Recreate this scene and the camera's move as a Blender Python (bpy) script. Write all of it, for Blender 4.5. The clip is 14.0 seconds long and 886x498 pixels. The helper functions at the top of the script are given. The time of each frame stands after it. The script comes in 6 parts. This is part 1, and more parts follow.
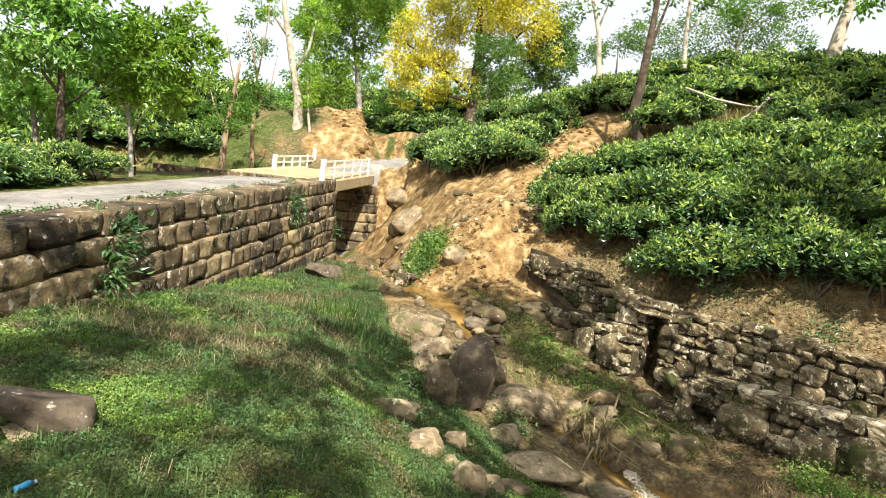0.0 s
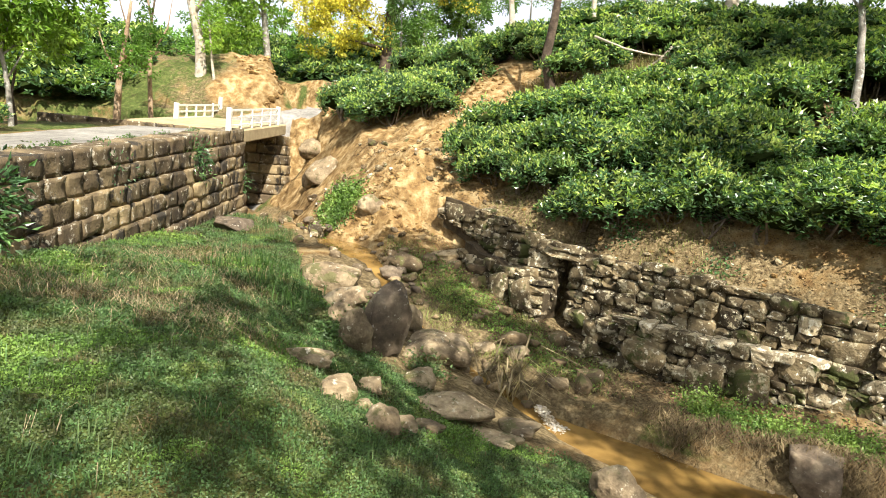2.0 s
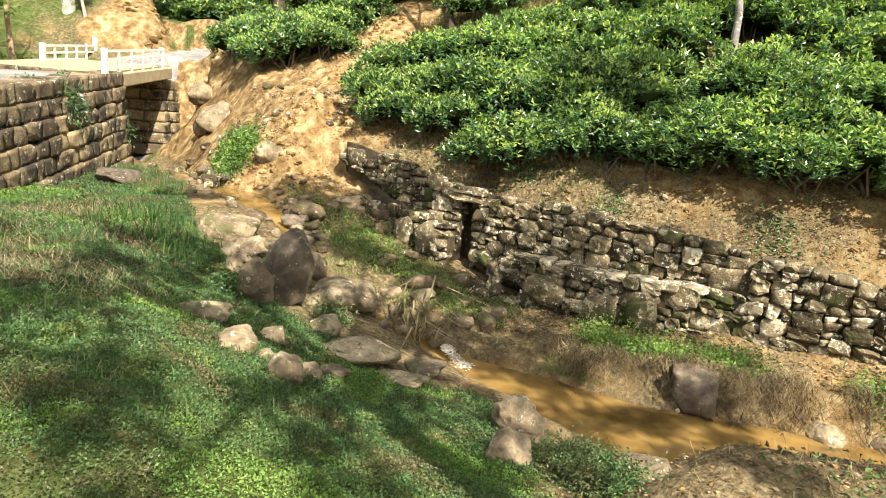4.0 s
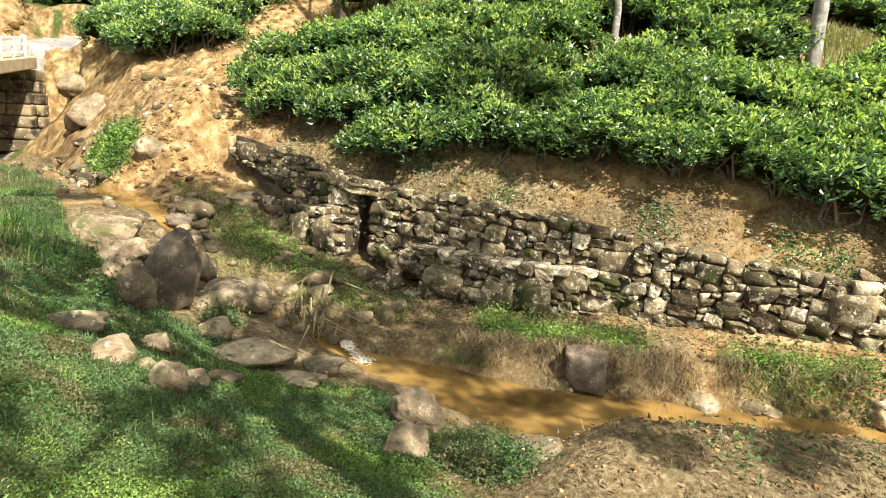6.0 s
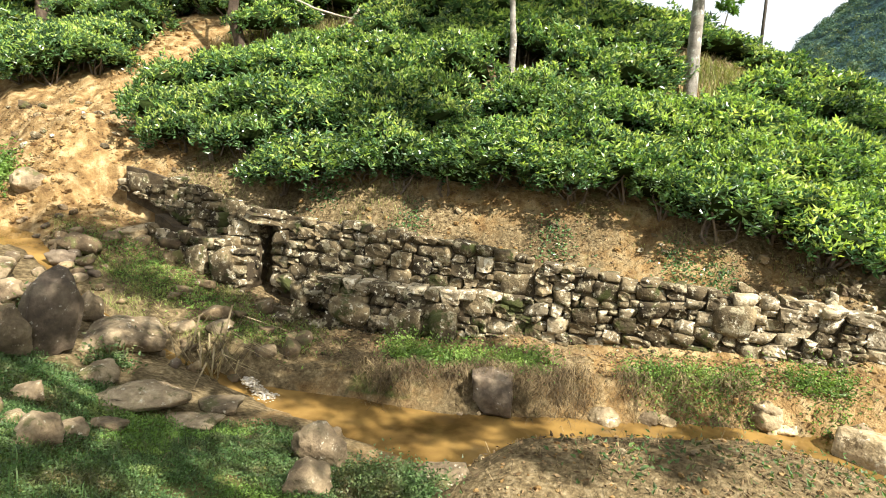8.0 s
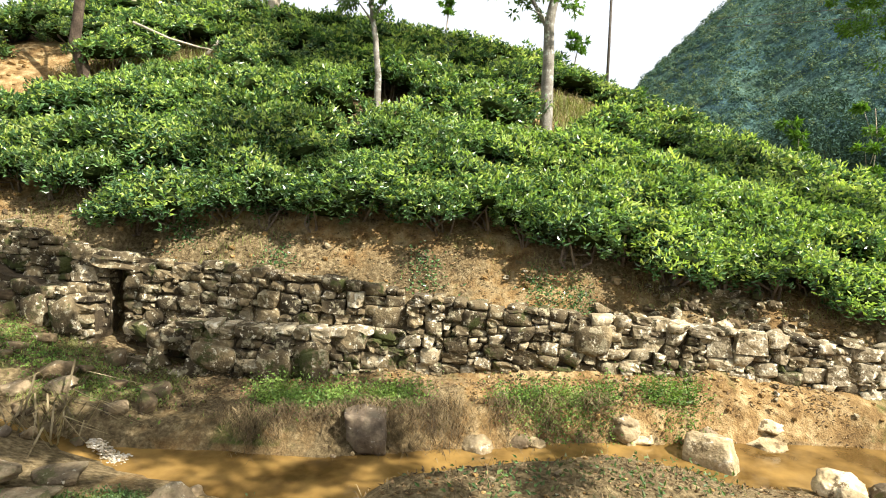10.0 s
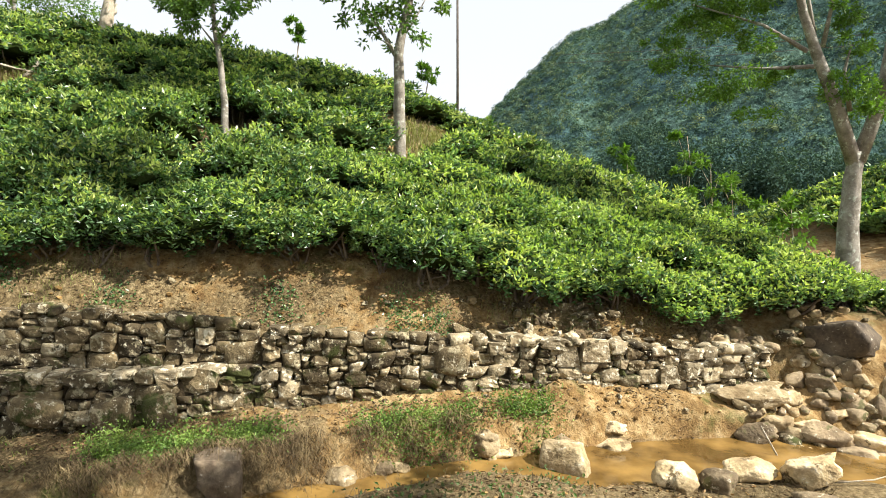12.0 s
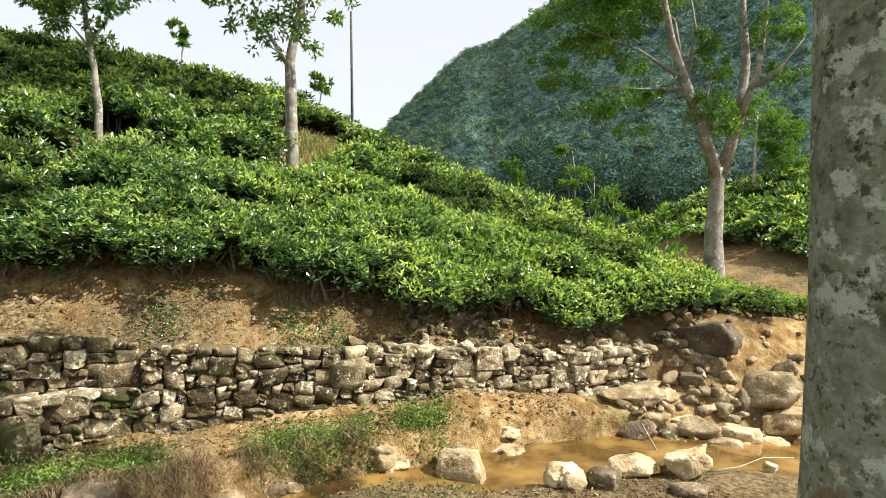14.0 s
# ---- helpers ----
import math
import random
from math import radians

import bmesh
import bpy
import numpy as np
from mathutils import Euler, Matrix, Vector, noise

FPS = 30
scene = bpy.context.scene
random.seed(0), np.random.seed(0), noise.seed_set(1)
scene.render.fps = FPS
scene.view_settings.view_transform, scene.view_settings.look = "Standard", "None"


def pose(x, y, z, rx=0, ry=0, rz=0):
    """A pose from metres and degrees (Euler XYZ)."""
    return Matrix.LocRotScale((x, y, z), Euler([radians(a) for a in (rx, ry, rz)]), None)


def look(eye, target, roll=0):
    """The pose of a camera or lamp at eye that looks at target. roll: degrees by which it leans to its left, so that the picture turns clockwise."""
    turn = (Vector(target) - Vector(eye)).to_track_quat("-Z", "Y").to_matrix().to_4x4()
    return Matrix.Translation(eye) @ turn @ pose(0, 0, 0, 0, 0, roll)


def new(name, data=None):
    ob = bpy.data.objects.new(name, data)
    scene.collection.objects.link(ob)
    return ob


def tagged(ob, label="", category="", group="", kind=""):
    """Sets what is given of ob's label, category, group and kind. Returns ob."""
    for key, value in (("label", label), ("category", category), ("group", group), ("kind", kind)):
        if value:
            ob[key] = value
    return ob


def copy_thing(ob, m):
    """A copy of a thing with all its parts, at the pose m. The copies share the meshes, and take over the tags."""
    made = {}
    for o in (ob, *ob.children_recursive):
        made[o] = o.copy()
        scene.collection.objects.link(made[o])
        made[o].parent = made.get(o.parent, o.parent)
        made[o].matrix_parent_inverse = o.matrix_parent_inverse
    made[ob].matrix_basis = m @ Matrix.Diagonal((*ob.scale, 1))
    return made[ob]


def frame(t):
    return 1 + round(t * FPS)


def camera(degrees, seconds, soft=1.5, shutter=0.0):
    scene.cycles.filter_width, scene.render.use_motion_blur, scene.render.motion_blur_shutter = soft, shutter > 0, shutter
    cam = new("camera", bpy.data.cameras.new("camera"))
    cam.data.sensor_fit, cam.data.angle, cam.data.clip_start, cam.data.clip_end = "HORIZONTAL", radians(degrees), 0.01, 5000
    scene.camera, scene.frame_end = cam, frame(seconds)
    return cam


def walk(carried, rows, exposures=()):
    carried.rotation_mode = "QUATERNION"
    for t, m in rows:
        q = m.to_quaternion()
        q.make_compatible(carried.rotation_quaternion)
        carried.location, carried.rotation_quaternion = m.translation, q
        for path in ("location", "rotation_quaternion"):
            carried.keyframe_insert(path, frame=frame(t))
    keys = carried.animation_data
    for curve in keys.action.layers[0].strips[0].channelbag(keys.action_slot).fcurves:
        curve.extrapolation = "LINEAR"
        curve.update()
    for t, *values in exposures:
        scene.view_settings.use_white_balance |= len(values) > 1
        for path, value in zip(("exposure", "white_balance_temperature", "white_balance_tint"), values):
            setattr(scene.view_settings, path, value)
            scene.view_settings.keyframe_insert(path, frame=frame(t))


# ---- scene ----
import functools

# ---------------------------------------------------------------- camera
cam = camera(71.2, 14.0, soft=1.0)
METRES, EYE, TILT, LEAN, TURN = 1.0, 3.6, 0.0, 0.0, -41.3
ROWS = [
    (0.0, 0.0, 0.0, 0.0, 0.33, -3.02, -6.23),
    (0.5, 0.0469, 0.0041, -0.0114, -1.39, -3.89, -5.99),
    (1.0, 0.0644, 0.0074, -0.022, -3.18, -4.39, -5.91),
    (1.5, 0.0834, 0.0043, -0.0458, -5.0, -5.31, -5.8),
    (2.0, 0.1196, 0.0059, -0.0657, -7.1, -6.62, -5.43),
    (2.5, 0.1626, 0.0046, -0.0729, -9.38, -8.12, -5.2),
    (3.0, 0.1832, 0.0093, -0.0928, -11.6, -9.32, -5.21),
    (3.5, 0.2073, 0.0126, -0.1019, -13.54, -10.12, -4.82),
    (6.0, 0.381, -0.0009, -0.0767, -24.56, -10.91, -3.95),
    (6.5, 0.4176, -0.0165, -0.0634, -26.41, -9.9, -3.44),
    (7.0, 0.4505, -0.0317, -0.0635, -28.26, -9.37, -3.54),
    (9.5, 0.6314, -0.1263, -0.017, -40.84, -5.4, -2.33),
    (10.0, 0.6757, -0.1534, 0.0153, -43.91, -4.73, -2.06),
    (10.5, 0.713, -0.1845, 0.0122, -47.48, -3.83, -1.18),
    (11.0, 0.7224, -0.1969, 0.0002, -51.71, -2.63, -0.8),
    (11.5, 0.7349, -0.2181, -0.0032, -54.48, -2.19, -0.71),
    (12.0, 0.7592, -0.2497, -0.0223, -56.53, -1.91, -0.24),
    (12.5, 0.7859, -0.2704, -0.0175, -58.99, -2.07, -0.06),
    (13.0, 0.7967, -0.2783, -0.0186, -61.58, -1.72, 0.05),
    (13.5, 0.7953, -0.2826, -0.0253, -63.96, -1.1, 0.22),
    (14.0, 0.797, -0.2861, -0.0392, -65.98, -0.78, 0.22),
]
walk(cam, [(t, pose(0, 0, EYE, TILT, LEAN, TURN) @ pose(METRES * x, METRES * y, METRES * z, 90 + pitch, roll, yaw)) for t, x, y, z, yaw, pitch, roll in ROWS],
     exposures=[(0.0, 1.16), (3.0, 1.36), (6.5, 1.4), (9.5, 1.34), (12.0, 1.14), (14.0, 1.03)])

# ---------------------------------------------------------------- light
SUN_AZ, SUN_EL = 209.0, 46.0          # compass bearing from +y towards +x, and height
sun_way = Vector((math.sin(radians(SUN_AZ)) * math.cos(radians(SUN_EL)), math.cos(radians(SUN_AZ)) * math.cos(radians(SUN_EL)), math.sin(radians(SUN_EL))))
world = bpy.data.worlds.new("sky")
scene.world = world
world.use_nodes = True
sky = world.node_tree.nodes.new("ShaderNodeTexSky")
sky.sky_type = "NISHITA"
sky.sun_disc = False
sky.sun_elevation, sky.sun_rotation = radians(SUN_EL), radians(SUN_AZ)
sky.dust_density, sky.air_density, sky.altitude = 3.5, 1.0, 600
background = world.node_tree.nodes["Background"]
haze = world.node_tree.nodes.new("ShaderNodeMix")      # thin bright haze over the whole sky
haze.data_type = "RGBA"
haze.inputs["Factor"].default_value = 0.55
haze.inputs["B"].default_value = (8.2, 8.1, 7.9, 1)
world.node_tree.links.new(sky.outputs[0], haze.inputs["A"])
world.node_tree.links.new(haze.outputs["Result"], background.inputs[0])
background.inputs[1].default_value = 0.084
sun = new("sun", bpy.data.lights.new("sun", "SUN"))
sun.data.energy, sun.data.angle, sun.data.color = 5.0, radians(0.6), (1.0, 0.94, 0.84)
sun.matrix_world = look(sun_way * 60, (0, 0, 0))


# ---------------------------------------------------------------- materials
def material(name, colours, scale=3.0, rough=0.8, bump=0.3, fine=40.0, spec=0.3, island=0.0, objects=0.0, translucent=0.0, metal=0.0, detail=6.0):
    """Noise between colours at two scales, with bump; island / objects: how far pieces differ in brightness."""
    m = bpy.data.materials.new(name)
    m.use_nodes = True
    nt = m.node_tree
    n, l = nt.nodes, nt.links
    bsdf = n["Principled BSDF"]
    co = n.new("ShaderNodeTexCoord")
    big = n.new("ShaderNodeTexNoise")
    big.inputs["Scale"].default_value, big.inputs["Detail"].default_value, big.inputs["Roughness"].default_value = scale, detail, 0.62
    small = n.new("ShaderNodeTexNoise")
    small.inputs["Scale"].default_value, small.inputs["Detail"].default_value = fine, 5.0
    geo = n.new("ShaderNodeNewGeometry")
    for t in (big, small):
        l.new(geo.outputs["Position"], t.inputs["Vector"])
    ramp = n.new("ShaderNodeValToRGB")
    while len(ramp.color_ramp.elements) < len(colours):
        ramp.color_ramp.elements.new(0.5)
    for i, c in enumerate(colours):
        e = ramp.color_ramp.elements[i]
        e.position = 0.32 + 0.36 * i / max(1, len(colours) - 1)
        e.color = (*c, 1)
    l.new(big.outputs["Fac"], ramp.inputs[0])
    grain = n.new("ShaderNodeMapRange")
    grain.inputs["To Min"].default_value, grain.inputs["To Max"].default_value = 0.6, 1.4
    l.new(small.outputs["Fac"], grain.inputs["Value"])
    factor = grain.outputs[0]
    for amount, source in ((island, geo.outputs["Random Per Island"]), (objects, n.new("ShaderNodeObjectInfo").outputs["Random"])):
        if amount:
            r = n.new("ShaderNodeMapRange")
            r.inputs["To Min"].default_value, r.inputs["To Max"].default_value = 1 - amount, 1 + amount
            l.new(source, r.inputs["Value"])
            mul = n.new("ShaderNodeMath")
            mul.operation = "MULTIPLY"
            l.new(factor, mul.inputs[0]), l.new(r.outputs[0], mul.inputs[1])
            factor = mul.outputs[0]
    mix = n.new("ShaderNodeVectorMath")
    mix.operation = "SCALE"
    l.new(ramp.outputs[0], mix.inputs[0]), l.new(factor, mix.inputs["Scale"])
    l.new(mix.outputs[0], bsdf.inputs["Base Color"])
    bsdf.inputs["Roughness"].default_value = rough
    bsdf.inputs["Specular IOR Level"].default_value = spec
    bsdf.inputs["Metallic"].default_value = metal
    if bump:
        add = n.new("ShaderNodeMath")
        add.operation = "MULTIPLY_ADD"
        add.inputs[1].default_value = 0.35
        l.new(small.outputs["Fac"], add.inputs[0]), l.new(big.outputs["Fac"], add.inputs[2])
        b = n.new("ShaderNodeBump")
        b.inputs["Strength"].default_value, b.inputs["Distance"].default_value = bump, 0.06
        l.new(add.outputs[0], b.inputs["Height"]), l.new(b.outputs[0], bsdf.inputs["Normal"])
    if translucent:
        tr = n.new("ShaderNodeBsdfTranslucent")
        bright = n.new("ShaderNodeVectorMath")
        bright.operation = "MULTIPLY"
        bright.inputs[1].default_value = (1.25, 1.35, 0.5)
        l.new(mix.outputs[0], bright.inputs[0]), l.new(bright.outputs[0], tr.inputs[0])
        ms = n.new("ShaderNodeMixShader")
        ms.inputs[0].default_value = translucent
        l.new(bsdf.outputs[0], ms.inputs[1]), l.new(tr.outputs[0], ms.inputs[2])
        l.new(ms.outputs[0], n["Material Output"].inputs[0])
    return m


def lichen(m, colour, cover=0.55, scale=9.0):
    """Adds pale blotches of lichen with a hard, ragged edge."""
    n, l = m.node_tree.nodes, m.node_tree.links
    bsdf = n["Principled BSDF"]
    geo = n.new("ShaderNodeNewGeometry")
    t = n.new("ShaderNodeTexNoise")
    t.inputs["Scale"].default_value, t.inputs["Detail"].default_value, t.inputs["Roughness"].default_value = scale, 8.0, 0.7
    l.new(geo.outputs["Position"], t.inputs["Vector"])
    r = n.new("ShaderNodeMapRange")
    r.inputs["From Min"].default_value, r.inputs["From Max"].default_value = cover, cover + 0.05
    l.new(t.outputs["Fac"], r.inputs["Value"])
    mix = n.new("ShaderNodeMix")
    mix.data_type = "RGBA"
    source = bsdf.inputs["Base Color"].links[0].from_socket
    l.new(r.outputs[0], mix.inputs["Factor"]), l.new(source, mix.inputs["A"])
    mix.inputs["B"].default_value = (*colour, 1)
    l.new(mix.outputs["Result"], bsdf.inputs["Base Color"])
    return m


M_TEA = material("tea_leaf", [(0.038, 0.086, 0.04), (0.082, 0.16, 0.062), (0.155, 0.255, 0.09)], 1.0, 0.27, 0, 25, 0.7, island=0.6, objects=0.12, translucent=0.3)
M_TEA_TIP = material("young_tea_leaf", [(0.18, 0.285, 0.075), (0.32, 0.42, 0.11), (0.52, 0.58, 0.2)], 0.7, 0.33, 0, 25, 0.5, island=0.5, objects=0.12, translucent=0.42)
# core of the bush: shade between the leaves put into a dark colour
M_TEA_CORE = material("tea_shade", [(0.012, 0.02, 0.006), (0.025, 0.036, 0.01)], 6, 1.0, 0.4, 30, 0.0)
M_TWIG = material("twig_bark", [(0.09, 0.065, 0.045), (0.2, 0.16, 0.12)], 14, 0.9, 0.4, 60)
M_LEAF = material("tree_leaf", [(0.1, 0.2, 0.03), (0.19, 0.32, 0.045), (0.34, 0.47, 0.08)], 0.9, 0.42, 0, 20, 0.45, island=0.45, objects=0.15, translucent=0.45)
M_LEAF_DARK = material("tree_leaf_dark", [(0.085, 0.19, 0.05), (0.18, 0.33, 0.075), (0.34, 0.5, 0.13)], 0.9, 0.36, 0, 20, 0.55, island=0.5, translucent=0.42)
M_LEAF_SHADE = material("shade_tree_leaf", [(0.05, 0.11, 0.028), (0.1, 0.19, 0.04), (0.2, 0.3, 0.07)], 0.9, 0.4, 0, 20, 0.5, island=0.5, translucent=0.36)
M_LEAF_YELLOW = material("tree_leaf_yellow", [(0.2, 0.27, 0.045), (0.52, 0.46, 0.06), (0.72, 0.64, 0.12)], 0.45, 0.5, 0, 20, 0.3, island=0.35, translucent=0.35)
M_LEAF_PALE = material("feathery_leaf", [(0.05, 0.11, 0.02), (0.10, 0.2, 0.03), (0.16, 0.27, 0.05)], 0.7, 0.5, 0, 20, 0.3, island=0.35, translucent=0.4)
M_BARK_GREY = lichen(material("grey_bark", [(0.12, 0.105, 0.085), (0.22, 0.20, 0.165), (0.33, 0.31, 0.27)], 5, 0.9, 0.5, 45), (0.42, 0.44, 0.38), 0.56, 7)
M_BARK_PALE = lichen(lichen(material("pale_bark", [(0.22, 0.18, 0.13), (0.38, 0.33, 0.25), (0.48, 0.43, 0.36)], 4, 0.85, 0.6, 40), (0.55, 0.53, 0.47), 0.58, 5), (0.13, 0.1, 0.07), 0.6, 4)
M_BARK_DARK = material("brown_bark", [(0.03, 0.021, 0.014), (0.07, 0.05, 0.034), (0.13, 0.1, 0.07)], 5, 0.92, 0.6, 45)
M_BARK_RED = material("reddish_bark", [(0.13, 0.085, 0.048), (0.25, 0.17, 0.1), (0.33, 0.26, 0.18)], 5, 0.9, 0.5, 40)
M_RUBBLE = lichen(lichen(lichen(material("rubble_stone", [(0.034, 0.025, 0.013), (0.09, 0.068, 0.036), (0.18, 0.138, 0.075)], 2.8, 0.92, 0.8, 30, objects=0.5), (0.3, 0.26, 0.165), 0.54, 5), (0.62, 0.57, 0.43), 0.58, 11), (0.05, 0.056, 0.015), 0.55, 2.0)
M_RUBBLE_PALE = lichen(lichen(material("bleached_rubble_stone", [(0.12, 0.09, 0.052), (0.27, 0.22, 0.135), (0.44, 0.38, 0.26)], 2.6, 0.92, 0.8, 30, objects=0.4), (0.64, 0.59, 0.45), 0.54, 9), (0.06, 0.048, 0.024), 0.56, 5)
M_MOSSY = lichen(lichen(material("mossy_stone", [(0.055, 0.038, 0.02), (0.13, 0.092, 0.05), (0.24, 0.18, 0.1)], 3.0, 0.9, 0.8, 26, objects=0.4), (0.1, 0.095, 0.035), 0.53, 3.5), (0.42, 0.38, 0.28), 0.6, 11)
M_BLOCK = lichen(lichen(material("dressed_block_stone", [(0.04, 0.028, 0.018), (0.12, 0.088, 0.048), (0.25, 0.19, 0.1)], 1.3, 0.92, 0.9, 30, objects=0.45), (0.4, 0.36, 0.28), 0.57, 7), (0.03, 0.025, 0.018), 0.55, 1.6)
M_BOULDER = lichen(lichen(material("stream_boulder", [(0.085, 0.06, 0.034), (0.2, 0.15, 0.088), (0.34, 0.27, 0.165)], 3.2, 0.8, 0.9, 22, objects=0.3), (0.1, 0.092, 0.036), 0.56, 3.0), (0.48, 0.43, 0.32), 0.60, 11)
M_BOULDER_PALE = lichen(lichen(material("pale_boulder", [(0.19, 0.13, 0.062), (0.35, 0.27, 0.15), (0.52, 0.42, 0.27)], 3.5, 0.85, 0.9, 20, objects=0.4), (0.14, 0.1, 0.05), 0.56, 4), (0.6, 0.54, 0.4), 0.6, 7)
M_BOULDER_DARK = lichen(material("dark_boulder", [(0.045, 0.034, 0.022), (0.10, 0.075, 0.05), (0.17, 0.135, 0.09)], 4, 0.8, 0.45, 22, objects=0.25), (0.4, 0.37, 0.3), 0.61, 13)
M_SOIL_FILL = material("wall_earth_fill", [(0.03, 0.022, 0.012), (0.09, 0.066, 0.036)], 7, 0.95, 0.8, 40)
M_PAINT = material("white_rail_paint", [(0.6, 0.56, 0.45), (0.78, 0.76, 0.7)], 5, 0.6, 0.1, 40)
M_CONCRETE = material("bridge_concrete", [(0.26, 0.2, 0.11), (0.42, 0.34, 0.2)], 2.5, 0.9, 0.4, 35)
M_GRASS = material("ground_cover_leaf", [(0.16, 0.12, 0.06), (0.09, 0.12, 0.044), (0.08, 0.152, 0.052), (0.175, 0.22, 0.068)], 1.6, 0.5, 0, 15, 0.35, island=0.5, translucent=0.34)
M_WEED = material("bright_weed_leaf", [(0.07, 0.135, 0.03), (0.13, 0.22, 0.046), (0.23, 0.31, 0.075)], 1.5, 0.5, 0, 15, 0.35, island=0.45, translucent=0.3)
# leaves far down the valley, bluish because the haze is in their colour
M_LEAF_FAR = material("hazed_valley_leaf", [(0.03, 0.06, 0.054), (0.05, 0.095, 0.075), (0.075, 0.125, 0.08)], 0.3, 0.9, 0, 5, 0.03, island=0.3, translucent=0.12)
M_STRAW = material("dry_straw", [(0.13, 0.095, 0.05), (0.25, 0.2, 0.115), (0.38, 0.31, 0.19)], 2.5, 0.9, 0, 20, island=0.5, translucent=0.2)
M_DEAD = material("dead_grass", [(0.06, 0.042, 0.022), (0.13, 0.095, 0.05), (0.24, 0.185, 0.1)], 3, 0.9, 0, 20, island=0.5, translucent=0.15)
M_REED = material("reed_blade", [(0.035, 0.085, 0.02), (0.08, 0.15, 0.035)], 2, 0.5, 0, 20, island=0.4, translucent=0.3)
M_POLE = material("weathered_pole", [(0.06, 0.05, 0.04), (0.11, 0.095, 0.08)], 6, 0.9, 0.3, 40)


def ground_material():
    """Grass, bare earth, dry litter and road, by the covers that the plan gives."""
    m = bpy.data.materials.new("ground_cover")
    m.use_nodes = True
    n, l = m.node_tree.nodes, m.node_tree.links
    bsdf = n["Principled BSDF"]
    geo = n.new("ShaderNodeNewGeometry")
    cover = n.new("ShaderNodeAttribute")
    cover.attribute_name = "cover"
    sep = n.new("ShaderNodeSeparateColor")
    l.new(cover.outputs["Color"], sep.inputs[0])

    def noise_tex(scale, detail=6.0, rough=0.6):
        t = n.new("ShaderNodeTexNoise")
        t.inputs["Scale"].default_value, t.inputs["Detail"].default_value, t.inputs["Roughness"].default_value = scale, detail, rough
        l.new(geo.outputs["Position"], t.inputs["Vector"])
        return t.outputs["Fac"]

    def ramp(source, colours, lo=0.3, hi=0.7):
        r = n.new("ShaderNodeValToRGB")
        while len(r.color_ramp.elements) < len(colours):
            r.color_ramp.elements.new(0.5)
        for i, c in enumerate(colours):
            r.color_ramp.elements[i].position = lo + (hi - lo) * i / (len(colours) - 1)
            r.color_ramp.elements[i].color = (*c, 1)
        l.new(source, r.inputs[0])
        return r.outputs[0]

    def mixed(a, b, mask, noisy, soft=0.12):
        """b over a where mask, frayed by a noise."""
        s = n.new("ShaderNodeMath")
        s.operation = "MULTIPLY_ADD"
        s.inputs[1].default_value = 0.7
        l.new(noisy, s.inputs[0]), l.new(mask, s.inputs[2])
        r = n.new("ShaderNodeMapRange")
        r.inputs["From Min"].default_value, r.inputs["From Max"].default_value = 0.85 - soft, 0.85 + soft
        l.new(s.outputs[0], r.inputs["Value"])
        x = n.new("ShaderNodeMix")
        x.data_type = "RGBA"
        l.new(r.outputs[0], x.inputs["Factor"]), l.new(a, x.inputs["A"]), l.new(b, x.inputs["B"])
        return x.outputs["Result"]

    mid, fine, big = noise_tex(4.0), noise_tex(38.0, 4.0), noise_tex(0.9)
    earth = ramp(mid, [(0.09, 0.05, 0.02), (0.235, 0.15, 0.062), (0.43, 0.325, 0.17)], 0.28, 0.68)
    litter = ramp(noise_tex(14.0), [(0.06, 0.043, 0.022), (0.155, 0.115, 0.058), (0.28, 0.22, 0.125)])
    grass = ramp(noise_tex(7.0), [(0.045, 0.045, 0.017), (0.065, 0.09, 0.022), (0.13, 0.14, 0.045)])
    road = ramp(noise_tex(6.0), [(0.2, 0.188, 0.165), (0.33, 0.31, 0.275)])
    colour = mixed(earth, litter, sep.outputs["Blue"], mid)
    colour = mixed(colour, grass, sep.outputs["Red"], noise_tex(5.0))
    colour = mixed(colour, road, sep.outputs["Green"], noise_tex(3.0), 0.05)
    grain = n.new("ShaderNodeMapRange")
    grain.inputs["To Min"].default_value, grain.inputs["To Max"].default_value = 0.55, 1.45
    l.new(fine, grain.inputs["Value"])
    s = n.new("ShaderNodeVectorMath")
    s.operation = "SCALE"
    patch = n.new("ShaderNodeMapRange")
    patch.inputs["From Min"].default_value, patch.inputs["From Max"].default_value = 0.3, 0.7
    patch.inputs["To Min"].default_value, patch.inputs["To Max"].default_value = 0.62, 1.25
    l.new(big, patch.inputs["Value"])
    both = n.new("ShaderNodeMath")
    both.operation = "MULTIPLY"
    l.new(grain.outputs[0], both.inputs[0]), l.new(patch.outputs[0], both.inputs[1])
    l.new(colour, s.inputs[0]), l.new(both.outputs[0], s.inputs["Scale"])
    l.new(s.outputs[0], bsdf.inputs["Base Color"])
    bsdf.inputs["Roughness"].default_value = 0.95
    bsdf.inputs["Specular IOR Level"].default_value = 0.1
    h = n.new("ShaderNodeMath")
    h.operation = "MULTIPLY_ADD"
    h.inputs[1].default_value = 0.3
    l.new(fine, h.inputs[0]), l.new(mid, h.inputs[2])
    b = n.new("ShaderNodeBump")
    b.inputs["Strength"].default_value, b.inputs["Distance"].default_value = 0.8, 0.12
    l.new(h.outputs[0], b.inputs["Height"]), l.new(b.outputs[0], bsdf.inputs["Normal"])
    return m


